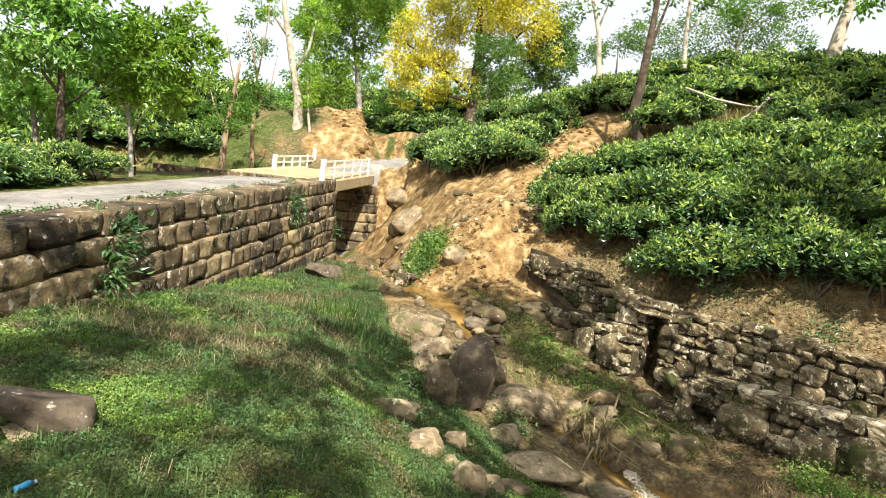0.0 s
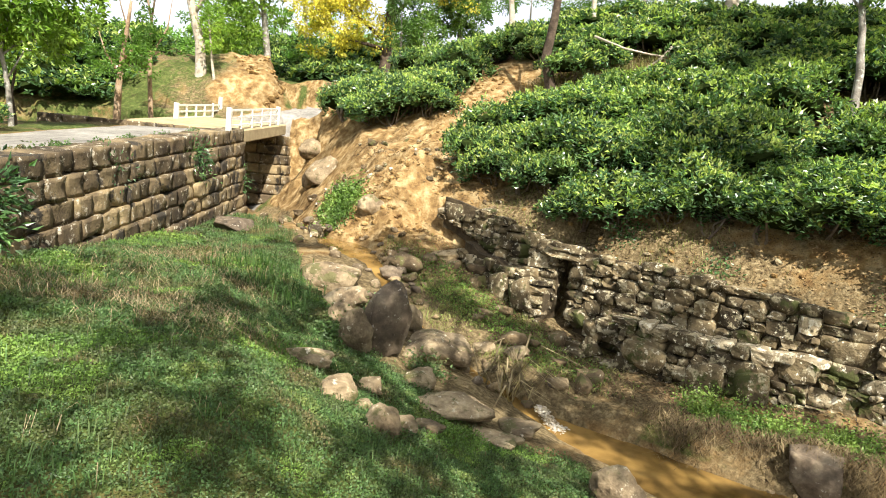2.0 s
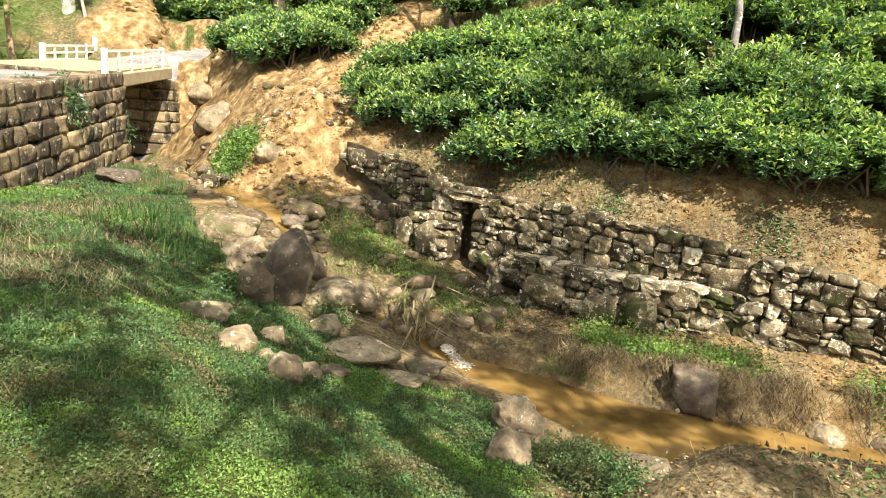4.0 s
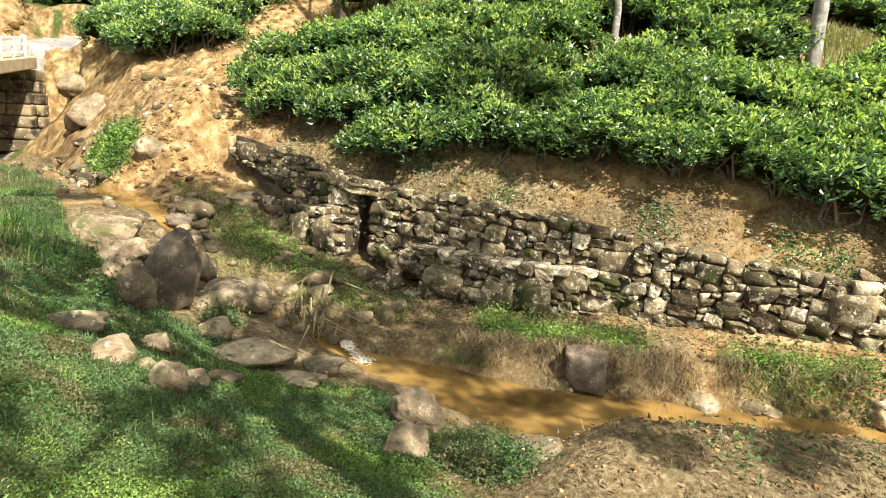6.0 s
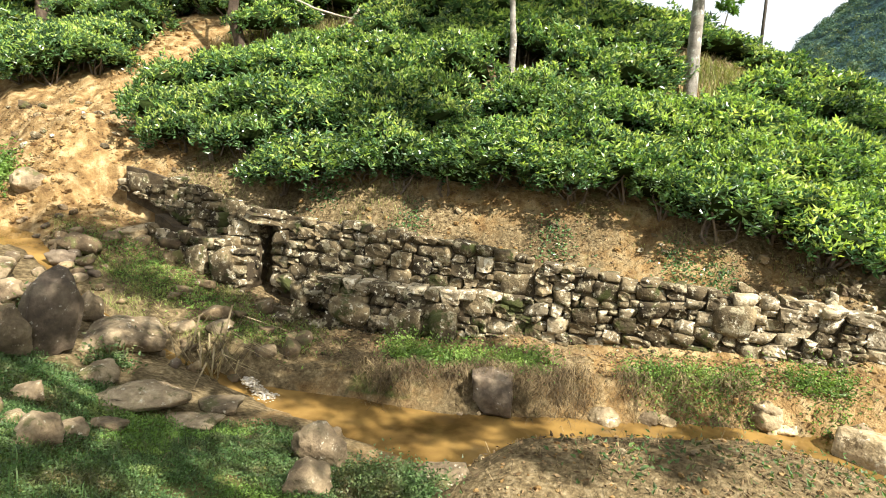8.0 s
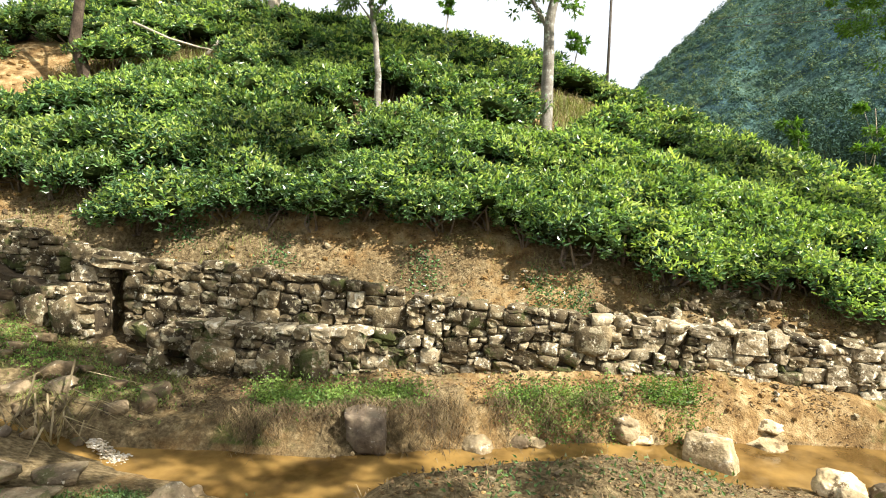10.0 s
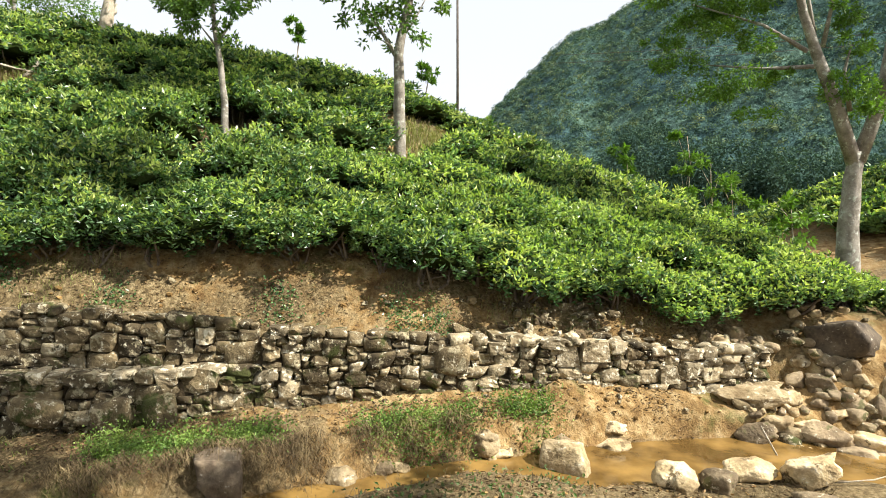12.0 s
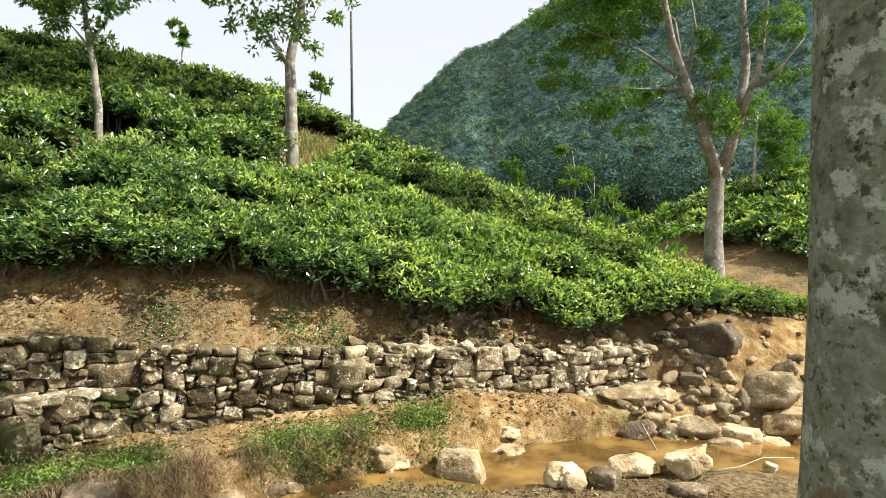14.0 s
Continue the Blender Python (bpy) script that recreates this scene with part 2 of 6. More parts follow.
def water_material():
    m = bpy.data.materials.new("muddy_water")
    m.use_nodes = True
    n, l = m.node_tree.nodes, m.node_tree.links
    bsdf = n["Principled BSDF"]
    geo = n.new("ShaderNodeNewGeometry")
    t = n.new("ShaderNodeTexNoise")
    t.inputs["Scale"].default_value, t.inputs["Detail"].default_value = 1.6, 5.0
    l.new(geo.outputs["Position"], t.inputs["Vector"])
    r = n.new("ShaderNodeValToRGB")
    for i, (p, c) in enumerate(((0.35, (0.08, 0.046, 0.013)), (0.66, (0.27, 0.165, 0.05)))):
        r.color_ramp.elements[i].position, r.color_ramp.elements[i].color = p, (*c, 1)
    l.new(t.outputs["Fac"], r.inputs[0]), l.new(r.outputs[0], bsdf.inputs["Base Color"])
    bsdf.inputs["Roughness"].default_value, bsdf.inputs["IOR"].default_value = 0.06, 1.33
    w = n.new("ShaderNodeTexNoise")
    w.inputs["Scale"].default_value, w.inputs["Detail"].default_value = 9.0, 3.0
    l.new(geo.outputs["Position"], w.inputs["Vector"])
    b = n.new("ShaderNodeBump")
    b.inputs["Strength"].default_value, b.inputs["Distance"].default_value = 0.15, 0.02
    l.new(w.outputs["Fac"], b.inputs["Height"]), l.new(b.outputs[0], bsdf.inputs["Normal"])
    return m


M_GROUND, M_WATER = ground_material(), water_material()
M_FOAM = material("white_water", [(0.3, 0.23, 0.13), (0.42, 0.37, 0.28), (0.62, 0.6, 0.55)], 16, 0.3, 0.5, 60)


# ---------------------------------------------------------------- the plan
rng = np.random.default_rng(7)


def value_noise(x, y, seed=0):
    """Smooth noise in -1..1 on arrays."""
    x, y = np.asarray(x, float), np.asarray(y, float)
    xi, yi = np.floor(x), np.floor(y)
    fx, fy = x - xi, y - yi
    fx, fy = fx * fx * (3 - 2 * fx), fy * fy * (3 - 2 * fy)

    def h(a, b):
        v = np.sin(a * 127.1 + b * 311.7 + seed * 74.7) * 43758.5453
        return 2 * (v - np.floor(v)) - 1
    return (h(xi, yi) * (1 - fx) + h(xi + 1, yi) * fx) * (1 - fy) + (h(xi, yi + 1) * (1 - fx) + h(xi + 1, yi + 1) * fx) * fy


def rough_noise(x, y, size, octaves=4, seed=0):
    total, amp = 0.0, 1.0
    for k in range(octaves):
        total = total + amp * value_noise(np.asarray(x) * 2 ** k / size, np.asarray(y) * 2 ** k / size, seed + k)
        amp *= 0.5
    return total / 1.9


def smooth(a, b, v):
    t = np.clip((np.asarray(v, float) - a) / (b - a), 0, 1)
    return t * t * (3 - 2 * t)


def along(v, table):
    """A smooth curve through (place, value) pairs."""
    p, q = np.array(table).T
    v = np.asarray(v, float)
    return (np.interp(v - 0.45, p, q) + 2 * np.interp(v, p, q) + np.interp(v + 0.45, p, q)) / 4


STREAM_X = [(-60, -6), (-30, 2), (-13.39, 6.32), (-10.53, 7.08), (-8.62, 7.94), (-6.9, 8.56), (-4.8, 8.66), (-3.84, 8.56), (-1.93, 8.32), (-0.98, 8.04), (-0.02, 7.61), (0.93, 7.22), (1.89, 7.13), (2.84, 7.35), (4.2, 7.4), (5.2, 7.3), (6, 7.25), (7, 7.3), (8.5, 8.1), (10, 8.4), (13, 9.4), (16.5, 10.6), (20, 11), (26, 10)]
STREAM_Z = [(-60, -2.5), (-20, -0.6), (-10, 0.08), (-7.5, 0.27), (-2, 0.29), (3.9, 0.3), (4.4, 0.4), (5.2, 0.62), (6, 0.9), (7, 1.3), (8.5, 1.75), (9.6, 1.93), (11, 1.97), (15, 2.05), (26, 2.4)]
STREAM_W = [(-60, 3), (-11.48, 1.53), (-8.62, 1.15), (-6.9, 0.95), (-6.23, 0.95), (-4.8, 0.88), (-3.84, 0.76), (-0.98, 0.67), (-0.02, 0.76), (0.93, 0.91), (1.89, 0.72), (3.03, 0.48), (3.8, 0.33), (4.6, 0.16), (6, 0.1), (8, 0.12), (8.8, 0.25), (9.4, 0.6), (10.2, 0.6), (10.9, 0.12), (13, 0.12), (15, 0.5), (20, 1.2)]
WALL_X = 10.3                                          # face of the rubble wall
WALL_BASE = [(-14, 0.6), (-7, 0.8), (-3.8, 1.05), (-0.3, 0.86), (2, 0.72), (4.2, 0.6), (6, 1.0), (8.7, 2.25), (10, 2.4)]
WALL_TOP = [(-14, 1.3), (-8.2, 1.45), (-7.4, 1.55), (-1.2, 1.9), (0.3, 2.0), (0.9, 2.12), (5.5, 2.5), (6.2, 2.5), (8.5, 3.15), (10, 3.3)]
FOOT = [(-22, 1.2), (-14, 1.5), (-10, 1.95), (-5, 2.15), (0, 2.8), (4, 3.0), (8.6, 3.6), (12.5, 4.1), (14, 4.3), (16, 4.7), (22, 5.2)]
RIDGE = [(-40, -4), (-22, -1.5), (-14, 0.2), (-10.4, 1.8), (-7.7, 3.25), (-3.3, 4.85), (0, 5.55), (6, 5.75), (11, 5.75), (14, 5.0), (18, 3.6), (24, 2.5), (40, 2)]
RISE = [(-1, 0), (0, 0), (4, 0.48), (9, 0.92), (11, 1.0), (20, 1.05), (40, 0.8), (80, 0)]
ROAD0, ROAD_D, ROAD_N = np.array((2.4, 9.2)), np.array((0.74, 0.672)), np.array((-0.672, 0.74))
ROAD_W = 2.9


def road_place(x, y):
    """Metres along the retaining wall's line and to its far side."""
    dx, dy = np.asarray(x, float) - ROAD0[0], np.asarray(y, float) - ROAD0[1]
    return dx * ROAD_D[0] + dy * ROAD_D[1], dx * ROAD_N[0] + dy * ROAD_N[1]


def road_z(s, n):
    return 3.27 + 0.114 * np.clip(s, -9, 16) + 0.03 * np.clip(s - 16, 0, 20) + 0.65 * smooth(13.2, 17.0, s) - 0.05 * np.clip(n, 0, 5)


def road_bend(s):
    """How far the road's line leaves the straight past the bridge, to the left."""
    return -2.4 * smooth(12.5, 16.5, s) + 0.1 * np.clip(s - 15.8, 0, 30) ** 2


def ground_z(x, y, coarse=False):
    x, y = np.asarray(x, float), np.asarray(y, float)
    xs, zw, hw = along(y, STREAM_X), along(y, STREAM_Z), along(y, STREAM_W)
    ragged = smooth(4.2, 3.4, y) * smooth(-12, -9, y)          # bitten edges along the pool
    hw = hw + ragged * (0.16 * rough_noise(y, 3.0 + 0 * y, 0.7, 4, 91) * (x > xs) + 0.08 * rough_noise(y, 9.0 + 0 * y, 0.6, 3, 92) * (x <= xs))
    # near bank
    meadow = 2.02 + 0.035 * np.clip(y - 6, 0, 12) - 0.07 * np.clip(x - 1.0, 0, 4) - 0.55 * smooth(-1, -6, y) * smooth(0, 5, x)
    d = xs - hw - x
    low = smooth(1.2, 0.2, y) * smooth(-4.6, -1.8, y)           # a mound of earth by the lower pool
    width = along(y, [(-20, 7.5), (-3, 7.2), (0, 6), (2.5, 5), (5, 4.2), (7, 3.4), (10, 2.6), (14, 1.6)])
    t = np.clip(d / width, 0, 1)
    left = zw + 0.06 + (meadow - zw - 0.06) * (t - 0.10 * np.sin(math.pi * t))
    left = left + low * 0.42 * smooth(0, 0.5, d) * smooth(3.0, 0.8, d)
    # far bank up to the wall, terrace, hill
    e = x - xs - hw
    base, top, foot = along(y, WALL_BASE), along(y, WALL_TOP), along(y, FOOT)
    room = np.maximum(WALL_X - xs - hw, 0.25)
    right = zw + 0.05 + (base - zw - 0.05) * ((0.55 - 0.05 * smooth(-1, -3.5, y)) * smooth(0, 0.4 - 0.28 * smooth(-0.5, -3, y), e) + (0.45 + 0.05 * smooth(-1, -3.5, y)) * np.clip(e / room, 0, 1))
    bank = np.maximum(smooth(9.2, 10.4, y), smooth(-7.7, -8.8, y))  # past the wall's ends: earth slopes
    step = WALL_X + 0.16 + 0.4 * smooth(0.36, 0.26, np.abs(y - 5.74))   # set back in the drain
    terrace = top - 0.16 * smooth(0.5, 0.0, x - step) + (foot - top) * smooth(0.15, 1.2, x - step)
    slope = zw + 0.1 + (foot - zw) * (0.25 * smooth(0, 0.6, e) + 0.75 * smooth(0.2, 2.1 + 0.06 * np.clip(y - 10, 0, 5), e))
    edge = 11.4 + 0.1 * np.clip(y - 9, 0, 8)
    hill = along(y, RIDGE) * np.interp(x - edge, *np.array(RISE).T)
    gully = smooth(1.7, 0.0, np.abs(y - 9.9 + 0.5 * smooth(12.4, 13.6, x) - 0.35 * (x - 11)))
    hill = hill * (1 - 0.35 * gully * smooth(0, 2, x - 10.5) * smooth(19, 13, x))
    upper = np.where(x > step, terrace, right)
    upper = upper * (1 - bank) + slope * bank + hill
    z = np.where(d > 0, left, np.where(e < 0, zw - 0.28 * (1 - ((x - xs) / hw) ** 2), upper))
    # road, verge and the country behind it
    s, n = road_place(x, y)
    nb = n - road_bend(s)
    rill = smooth(12.5, 14, s) * (0.5 * np.abs(rough_noise(s * 1.3 + 0.3 * nb, nb * 0.4, 1.5, 4, 71)) - 0.1)
    on = (n > 0.3) & ((s < 8.6) | (s > 13.3))
    rz = road_z(s, nb)
    far = rz - 0.02 * np.clip(nb - 5, 0, 20) + 0.25 * smooth(8, 14, nb)
    cut = along(s, [(8, 0), (13, 0.2), (14.8, 0.5), (16.0, 1.3), (17.5, 1.9), (20, 2.0), (23, 1.8), (34, 1.2)]) * smooth(ROAD_W - 0.2, ROAD_W + 1.2 + 1.8 * smooth(17, 14, s), nb + rill) * (1 + 0.25 * rough_noise(x, y, 2.2, 2, 74))
    cut = cut + 1.5 * smooth(-0.3, -1.3, nb - rill) * smooth(18.3, 20.0, s)
    cut = cut + 4.5 * smooth(24, 44, s) + (0.25 * rough_noise(x, y, 2.5, 3, 73) + 0.3 * np.abs(rough_noise(x, y, 0.7, 4, 75)) * ((nb < -0.3) | (nb > ROAD_W + 0.2))) * smooth(13, 15, s)
    far = far + cut
    z = np.where(on & (s < 13), far, z)
    flank = 1.1 * smooth(0.7, 0.2, n)
    past = smooth(13.0 + flank, 13.3 + 1.6 * flank, s) * np.maximum(smooth(-0.7 - 1.7 * smooth(13.5, 16, s), -0.05, nb), smooth(16.5, 18.5, s))
    z = np.where(s >= 13, z * (1 - past) + far * past, z)
    z = np.where((s > 12.6) & (s < 14.2) & (n < 0.3) & (n > -1.2), np.minimum(z, 2.45 + 1.5 * np.clip(s - 13.5, 0, 2) + 0.6 * np.clip(-0.2 - n, 0, 1)), z)
    # roughness
    flat = 1 - 0.85 * ((n > 0) & (nb > 0) & (nb < ROAD_W)) * ((s < 8.6) | (s > 13.1))
    relief = 0.11 * rough_noise(x, y, 1.6, 4, 3) + (0.035 * rough_noise(x, y, 0.35, 2, 11) if not coarse else 0)
    wet = np.clip(np.maximum(d, e), 0, 0.5) * 2
    raw = smooth(8.3 + 0.25 * np.clip(x - 12, 0, 3), 9.4, y) * (e > 0.1) * smooth(18, 13, x) * (n < 0)
    across = y - 0.35 * x
    relief = relief + raw * (0.34 * np.abs(rough_noise(x * 0.45, across, 1.3, 4, 51)) - 0.1 + 0.22 * rough_noise(x, y, 0.9, 4, 56) + 0.06 * rough_noise(x, y, 0.22, 2, 53))
    stony = (e > 0.1) & (x < WALL_X - 0.3) & (y > 3.5) & (y < 9.5)
    relief = relief + 0.14 * stony * rough_noise(x, y, 0.7, 4, 55)
    relief = relief + 0.12 * ((e > 0.02) & (x < WALL_X) & (y < 2)) * rough_noise(x, y, 0.5, 4, 58)
    ledge = (x > WALL_X) & (x < 11.5) & (y < 9)
    relief = relief + 0.06 * ledge * rough_noise(x, y, 0.4, 3, 52)
    z = z + relief * flat * np.maximum(wet, 0.25)
    # the valley beyond the place
    side = np.hypot(x - 26, y + 33)          # a lower tea slope across the valley
    z = z + 7.5 * smooth(21, 3, side)
    r = np.hypot(x - 8, y - 4)
    z = z * smooth(140, 60, r) - 3 * smooth(60, 140, r)
    return z


def covers(x, y):
    """Shares of grass, road and dry litter."""
    xs, hw = along(y, STREAM_X), along(y, STREAM_W)
    s, n = road_place(x, y)
    nb = n - road_bend(s)
    d, e = xs - hw - x, x - xs - hw
    patch = rough_noise(x, y, 1.3, 4, 21)
    rocky = smooth(3.0, 3.8, y) * smooth(10, 8.5, y)
    grass = smooth(0.1 + 0.8 * rocky, 0.9 + 1.0 * rocky, d) * (0.66 + 0.3 * patch) * smooth(-0.6, 1.8, y + 0.4 * (4 - x))
    litter = np.clip(0.5 + 0.45 * rough_noise(x, y, 0.9, 4, 31), 0, 1)
    litter = np.where(d > 0, np.maximum(litter, np.maximum(smooth(2.4, 0.8, y), rocky * smooth(2.6, 1.2, d)) * 0.95), litter)
    bench = (e > 0) & (x < WALL_X) & (y < 9)
    grass = np.where(bench, 0.3 + 0.5 * patch - 0.02 * smooth(2.5, 5.5, y), grass)
    litter = np.where(bench, litter + 0.5 * smooth(2, 5, y) - 0.6 * smooth(0.5, -2, y), litter)
    terrace = (x >= WALL_X) & (x < 11.4)
    grass = np.where(terrace, 0.25 + 0.4 * patch, grass)
    litter = np.where(terrace, litter + 0.22 - 0.2 * smooth(2, -1, y), litter)
    hill = x >= 11.4
    grass = np.where(hill, 0.36 + 0.4 * patch, grass)
    bare = smooth(2.5, 0.9, np.abs(y - 10.1 + 0.4 * smooth(12.4, 13.6, x) - 0.35 * (x - 11))) * smooth(8.5, 9.5, x) * smooth(20, 15, x)
    bare = np.maximum(bare, smooth(8.5, 10, y) * (e > 0) * smooth(16, 12, x) * (n < 0))
    grass, litter = grass * (1 - bare), litter * (1 - 0.7 * bare)
    behind = (n > 0.2) & (s < 40)
    cutbank = smooth(14.6, 15.6, s) * smooth(ROAD_W + 2.4, ROAD_W + 1.3, nb + 0.7 * patch) * (nb > -1.7)
    grass = np.where(behind, (0.55 + 0.4 * patch + 0.35 * smooth(20, 24, s)) * (1 - cutbank * smooth(0.5, 0.0, patch)), grass)
    grass = np.where(behind, grass * (1 - 0.9 * smooth(5.2, 5.8, nb) * smooth(9.4, 8.4, nb) * smooth(11, 8, s)), grass)
    grass = np.where((y < -7.5) & (x > 8.5) & (x < 12.5), 0.2 + 0.4 * patch, grass)
    scar = smooth(5.0, 3.2, np.hypot(x - 18.5, (y + 17.0) * 0.8))
    grass = grass * (1 - scar)
    litter = np.where(behind, litter * (1 - cutbank), litter)
    lane = smooth(0.25, 0.6, nb) * smooth(ROAD_W, ROAD_W - 0.4, nb) * ((n > 0) | (s > 14.8)) * smooth(40, 34, s)
    return np.clip(grass, 0, 1) * (1 - lane), lane, np.clip(litter, 0, 1) * (1 - lane)


# ---------------------------------------------------------------- helpers for things
def mesh_from(name, verts, faces, mat=None, flat=True):
    me = bpy.data.meshes.new(name)
    me.from_pydata(np.asarray(verts).tolist(), [], faces if isinstance(faces, list) else faces.tolist())
    if mat:
        me.materials.append(mat)
    if not flat:
        me.polygons.foreach_set("use_smooth", [True] * len(me.polygons))
    me.update()
    return me


def part(name, data, mat, parent=None, label=""):
    """Links a bmesh or a mesh as one object, under a thing or a part."""
    if isinstance(data, bmesh.types.BMesh):
        me = bpy.data.meshes.new(name)
        data.to_mesh(me), data.free()
        data = me
    if mat and not data.materials:
        data.materials.append(mat)
    ob = new(name, data)
    if parent:
        ob.parent = parent
    return tagged(ob, label)


def thing(name, m, label, category, group="", kind=""):
    ob = new(name)
    ob.empty_display_size = 0.2
    ob.matrix_world = m
    return tagged(ob, label, category, group, kind)


def leaf_arrays(places, ways, length, width, r, droop=0.25):
    """Folded four-cornered leaves at places along ways."""
    k = len(places)
    ways = ways / np.maximum(np.linalg.norm(ways, axis=1, keepdims=True), 1e-6)
    side = np.cross(ways, r.normal(size=(k, 3)))
    side /= np.maximum(np.linalg.norm(side, axis=1, keepdims=True), 1e-6)
    up = np.cross(side, ways)
    ln = (length * r.uniform(0.65, 1.25, (k, 1)))
    wd = (width * r.uniform(0.7, 1.2, (k, 1)))
    a = places
    b = places + ways * ln * 0.45 + side * wd * 0.5 + up * wd * 0.18
    c = places + ways * ln - up * ln * droop
    d = places + ways * ln * 0.45 - side * wd * 0.5 + up * wd * 0.18
    verts = np.stack([a, b, c, d], 1).reshape(-1, 3)
    i = np.arange(k)[:, None] * 4
    faces = np.concatenate([i + np.array([[0, 1, 2]]), i + np.array([[0, 2, 3]])])
    return verts, faces


def leaf_mesh(name, places, ways, length, width, mat, seed=1, droop=0.25):
    v, f = leaf_arrays(np.asarray(places), np.asarray(ways), length, width, np.random.default_rng(seed), droop)
    return mesh_from(name, v, f, mat)


def tube(path, radii, sides=8, rough=0.0, seed=1):
    """A tapered tube along a path, closed at its ends."""
    r = np.random.default_rng(seed)
    path = np.asarray(path, float)
    verts, faces = [], []
    ref = np.array((0.31, 0.95, 0.05))
    for i, p in enumerate(path):
        t = path[min(i + 1, len(path) - 1)] - path[max(i - 1, 0)]
        t /= np.linalg.norm(t) + 1e-9
        u = np.cross(t, ref)
        u /= np.linalg.norm(u) + 1e-9
        w = np.cross(t, u)
        for j in range(sides):
            a = 2 * math.pi * j / sides
            q = radii[i] * (1 + rough * r.uniform(-1, 1))
            verts.append(p + q * (math.cos(a) * u + math.sin(a) * w))
    for i in range(len(path) - 1):
        for j in range(sides):
            k = (j + 1) % sides
            faces.append((i * sides + j, i * sides + k, (i + 1) * sides + k, (i + 1) * sides + j))
    faces.append(tuple(range(sides))[::-1])
    faces.append(tuple((len(path) - 1) * sides + j for j in range(sides)))
    return verts, faces


def tubes_mesh(name, tubes, mat):
    verts, faces = [], []
    for v, f in tubes:
        o = len(verts)
        verts += list(v)
        faces += [tuple(o + i for i in q) for q in f]
    return mesh_from(name, verts, faces, mat, flat=False)


def rock_mesh(name, mat, seed, blocky=0.0, cuts=3, rough=0.16, smooth_shade=True, faces=7, near=0.36, bent=0.16):
    """A lump about one unit across; blocky: from a round stone to a squared one."""
    r = random.Random(seed)
    bm = bmesh.new()
    bmesh.ops.create_cube(bm, size=1.0)
    bmesh.ops.subdivide_edges(bm, edges=bm.edges[:], cuts=cuts, use_grid_fill=True)
    shift = Vector((r.uniform(0, 50), r.uniform(0, 50), r.uniform(0, 50)))
    skew = [r.uniform(-bent, bent) for _ in range(4)]
    planes = [(Vector((r.gauss(0, 1), r.gauss(0, 1), r.gauss(0, 1))).normalized(), r.uniform(near, 0.5)) for _ in range(faces)]
    for v in bm.verts:
        ball = v.co.normalized() * 0.56
        co = ball.lerp(v.co, blocky)
        co += v.co.normalized() * rough * (noise.noise(co * 1.9 + shift) + 0.5 * noise.noise(co * 4.3 + shift))
        for n, d in planes:
            over = co.dot(n) - d
            if over > 0:
                co -= n * over * 0.85
        co += v.co.normalized() * 0.2 * rough * noise.noise(co * 9 + shift)
        co.x += skew[0] * co.z + skew[1] * co.y
        co.z += skew[2] * co.x + skew[3] * co.y
        v.co = co
    me = bpy.data.meshes.new(name)
    bm.to_mesh(me), bm.free()
    me.materials.append(mat)
    if smooth_shade:
        me.polygons.foreach_set("use_smooth", [True] * len(me.polygons))
    return me


# ---------------------------------------------------------------- ground, water, distance
def spaced(lo, hi, fine, reach):
    """Places fine between lo and hi, and ever wider out to the reach."""
    mid = list(np.arange(lo, hi, fine))
    a, b, g = [lo], [hi], fine
    while b[-1] < reach:
        g *= 1.16
        b.append(b[-1] + g)
        a.append(a[-1] - g)
    return np.array(a[:0:-1] + mid + b)


def build_ground():
    xs, ys = spaced(-1.0, 17.0, 0.095, 1800), spaced(-11.0, 21.0, 0.105, 1800)
    X, Y = np.meshgrid(xs, ys)
    Z = ground_z(X, Y)
    n = len(xs)
    i = (np.arange(len(ys) - 1)[:, None] * n + np.arange(n - 1)[None, :]).ravel()
    faces = np.stack([i, i + 1, i + n + 1, i + n], 1)
    me = mesh_from("ground", np.stack([X, Y, Z], -1).reshape(-1, 3), faces, M_GROUND, flat=False)
    g, l, d = covers(X, Y)
    a = me.color_attributes.new("cover", "FLOAT_COLOR", "POINT")
    a.data.foreach_set("color", np.stack([g, l, d, np.ones_like(g)], -1).ravel())
    tagged(new("ground", me), "grassy stream bank, bare orange earth and worn road", "ground", kind="structure")


build_ground()


def build_water():
    ys = np.arange(-26, 10.9, 0.12)
    xs, zw, hw = along(ys, STREAM_X), along(ys, STREAM_Z), along(ys, STREAM_W) + 0.04 + 0.08 * smooth(4.6, 3.6, ys)
    cols = np.linspace(-1, 1, 9)
    verts = np.stack([xs[:, None] + hw[:, None] * cols, np.repeat(ys[:, None], 9, 1), np.repeat(zw[:, None], 9, 1) - 0.02 + 0.012 * rough_noise(xs[:, None] + hw[:, None] * cols, ys[:, None] + 0 * cols, 0.3, 2, 5)], -1)
    i = (np.arange(len(ys) - 1)[:, None] * 9 + np.arange(8)[None, :]).ravel()
    me = mesh_from("water", verts.reshape(-1, 3), np.stack([i, i + 1, i + 10, i + 9], 1), M_WATER, flat=False)
    tagged(new("water", me), "shallow muddy brown stream running over stones", "water", kind="structure")


build_water()


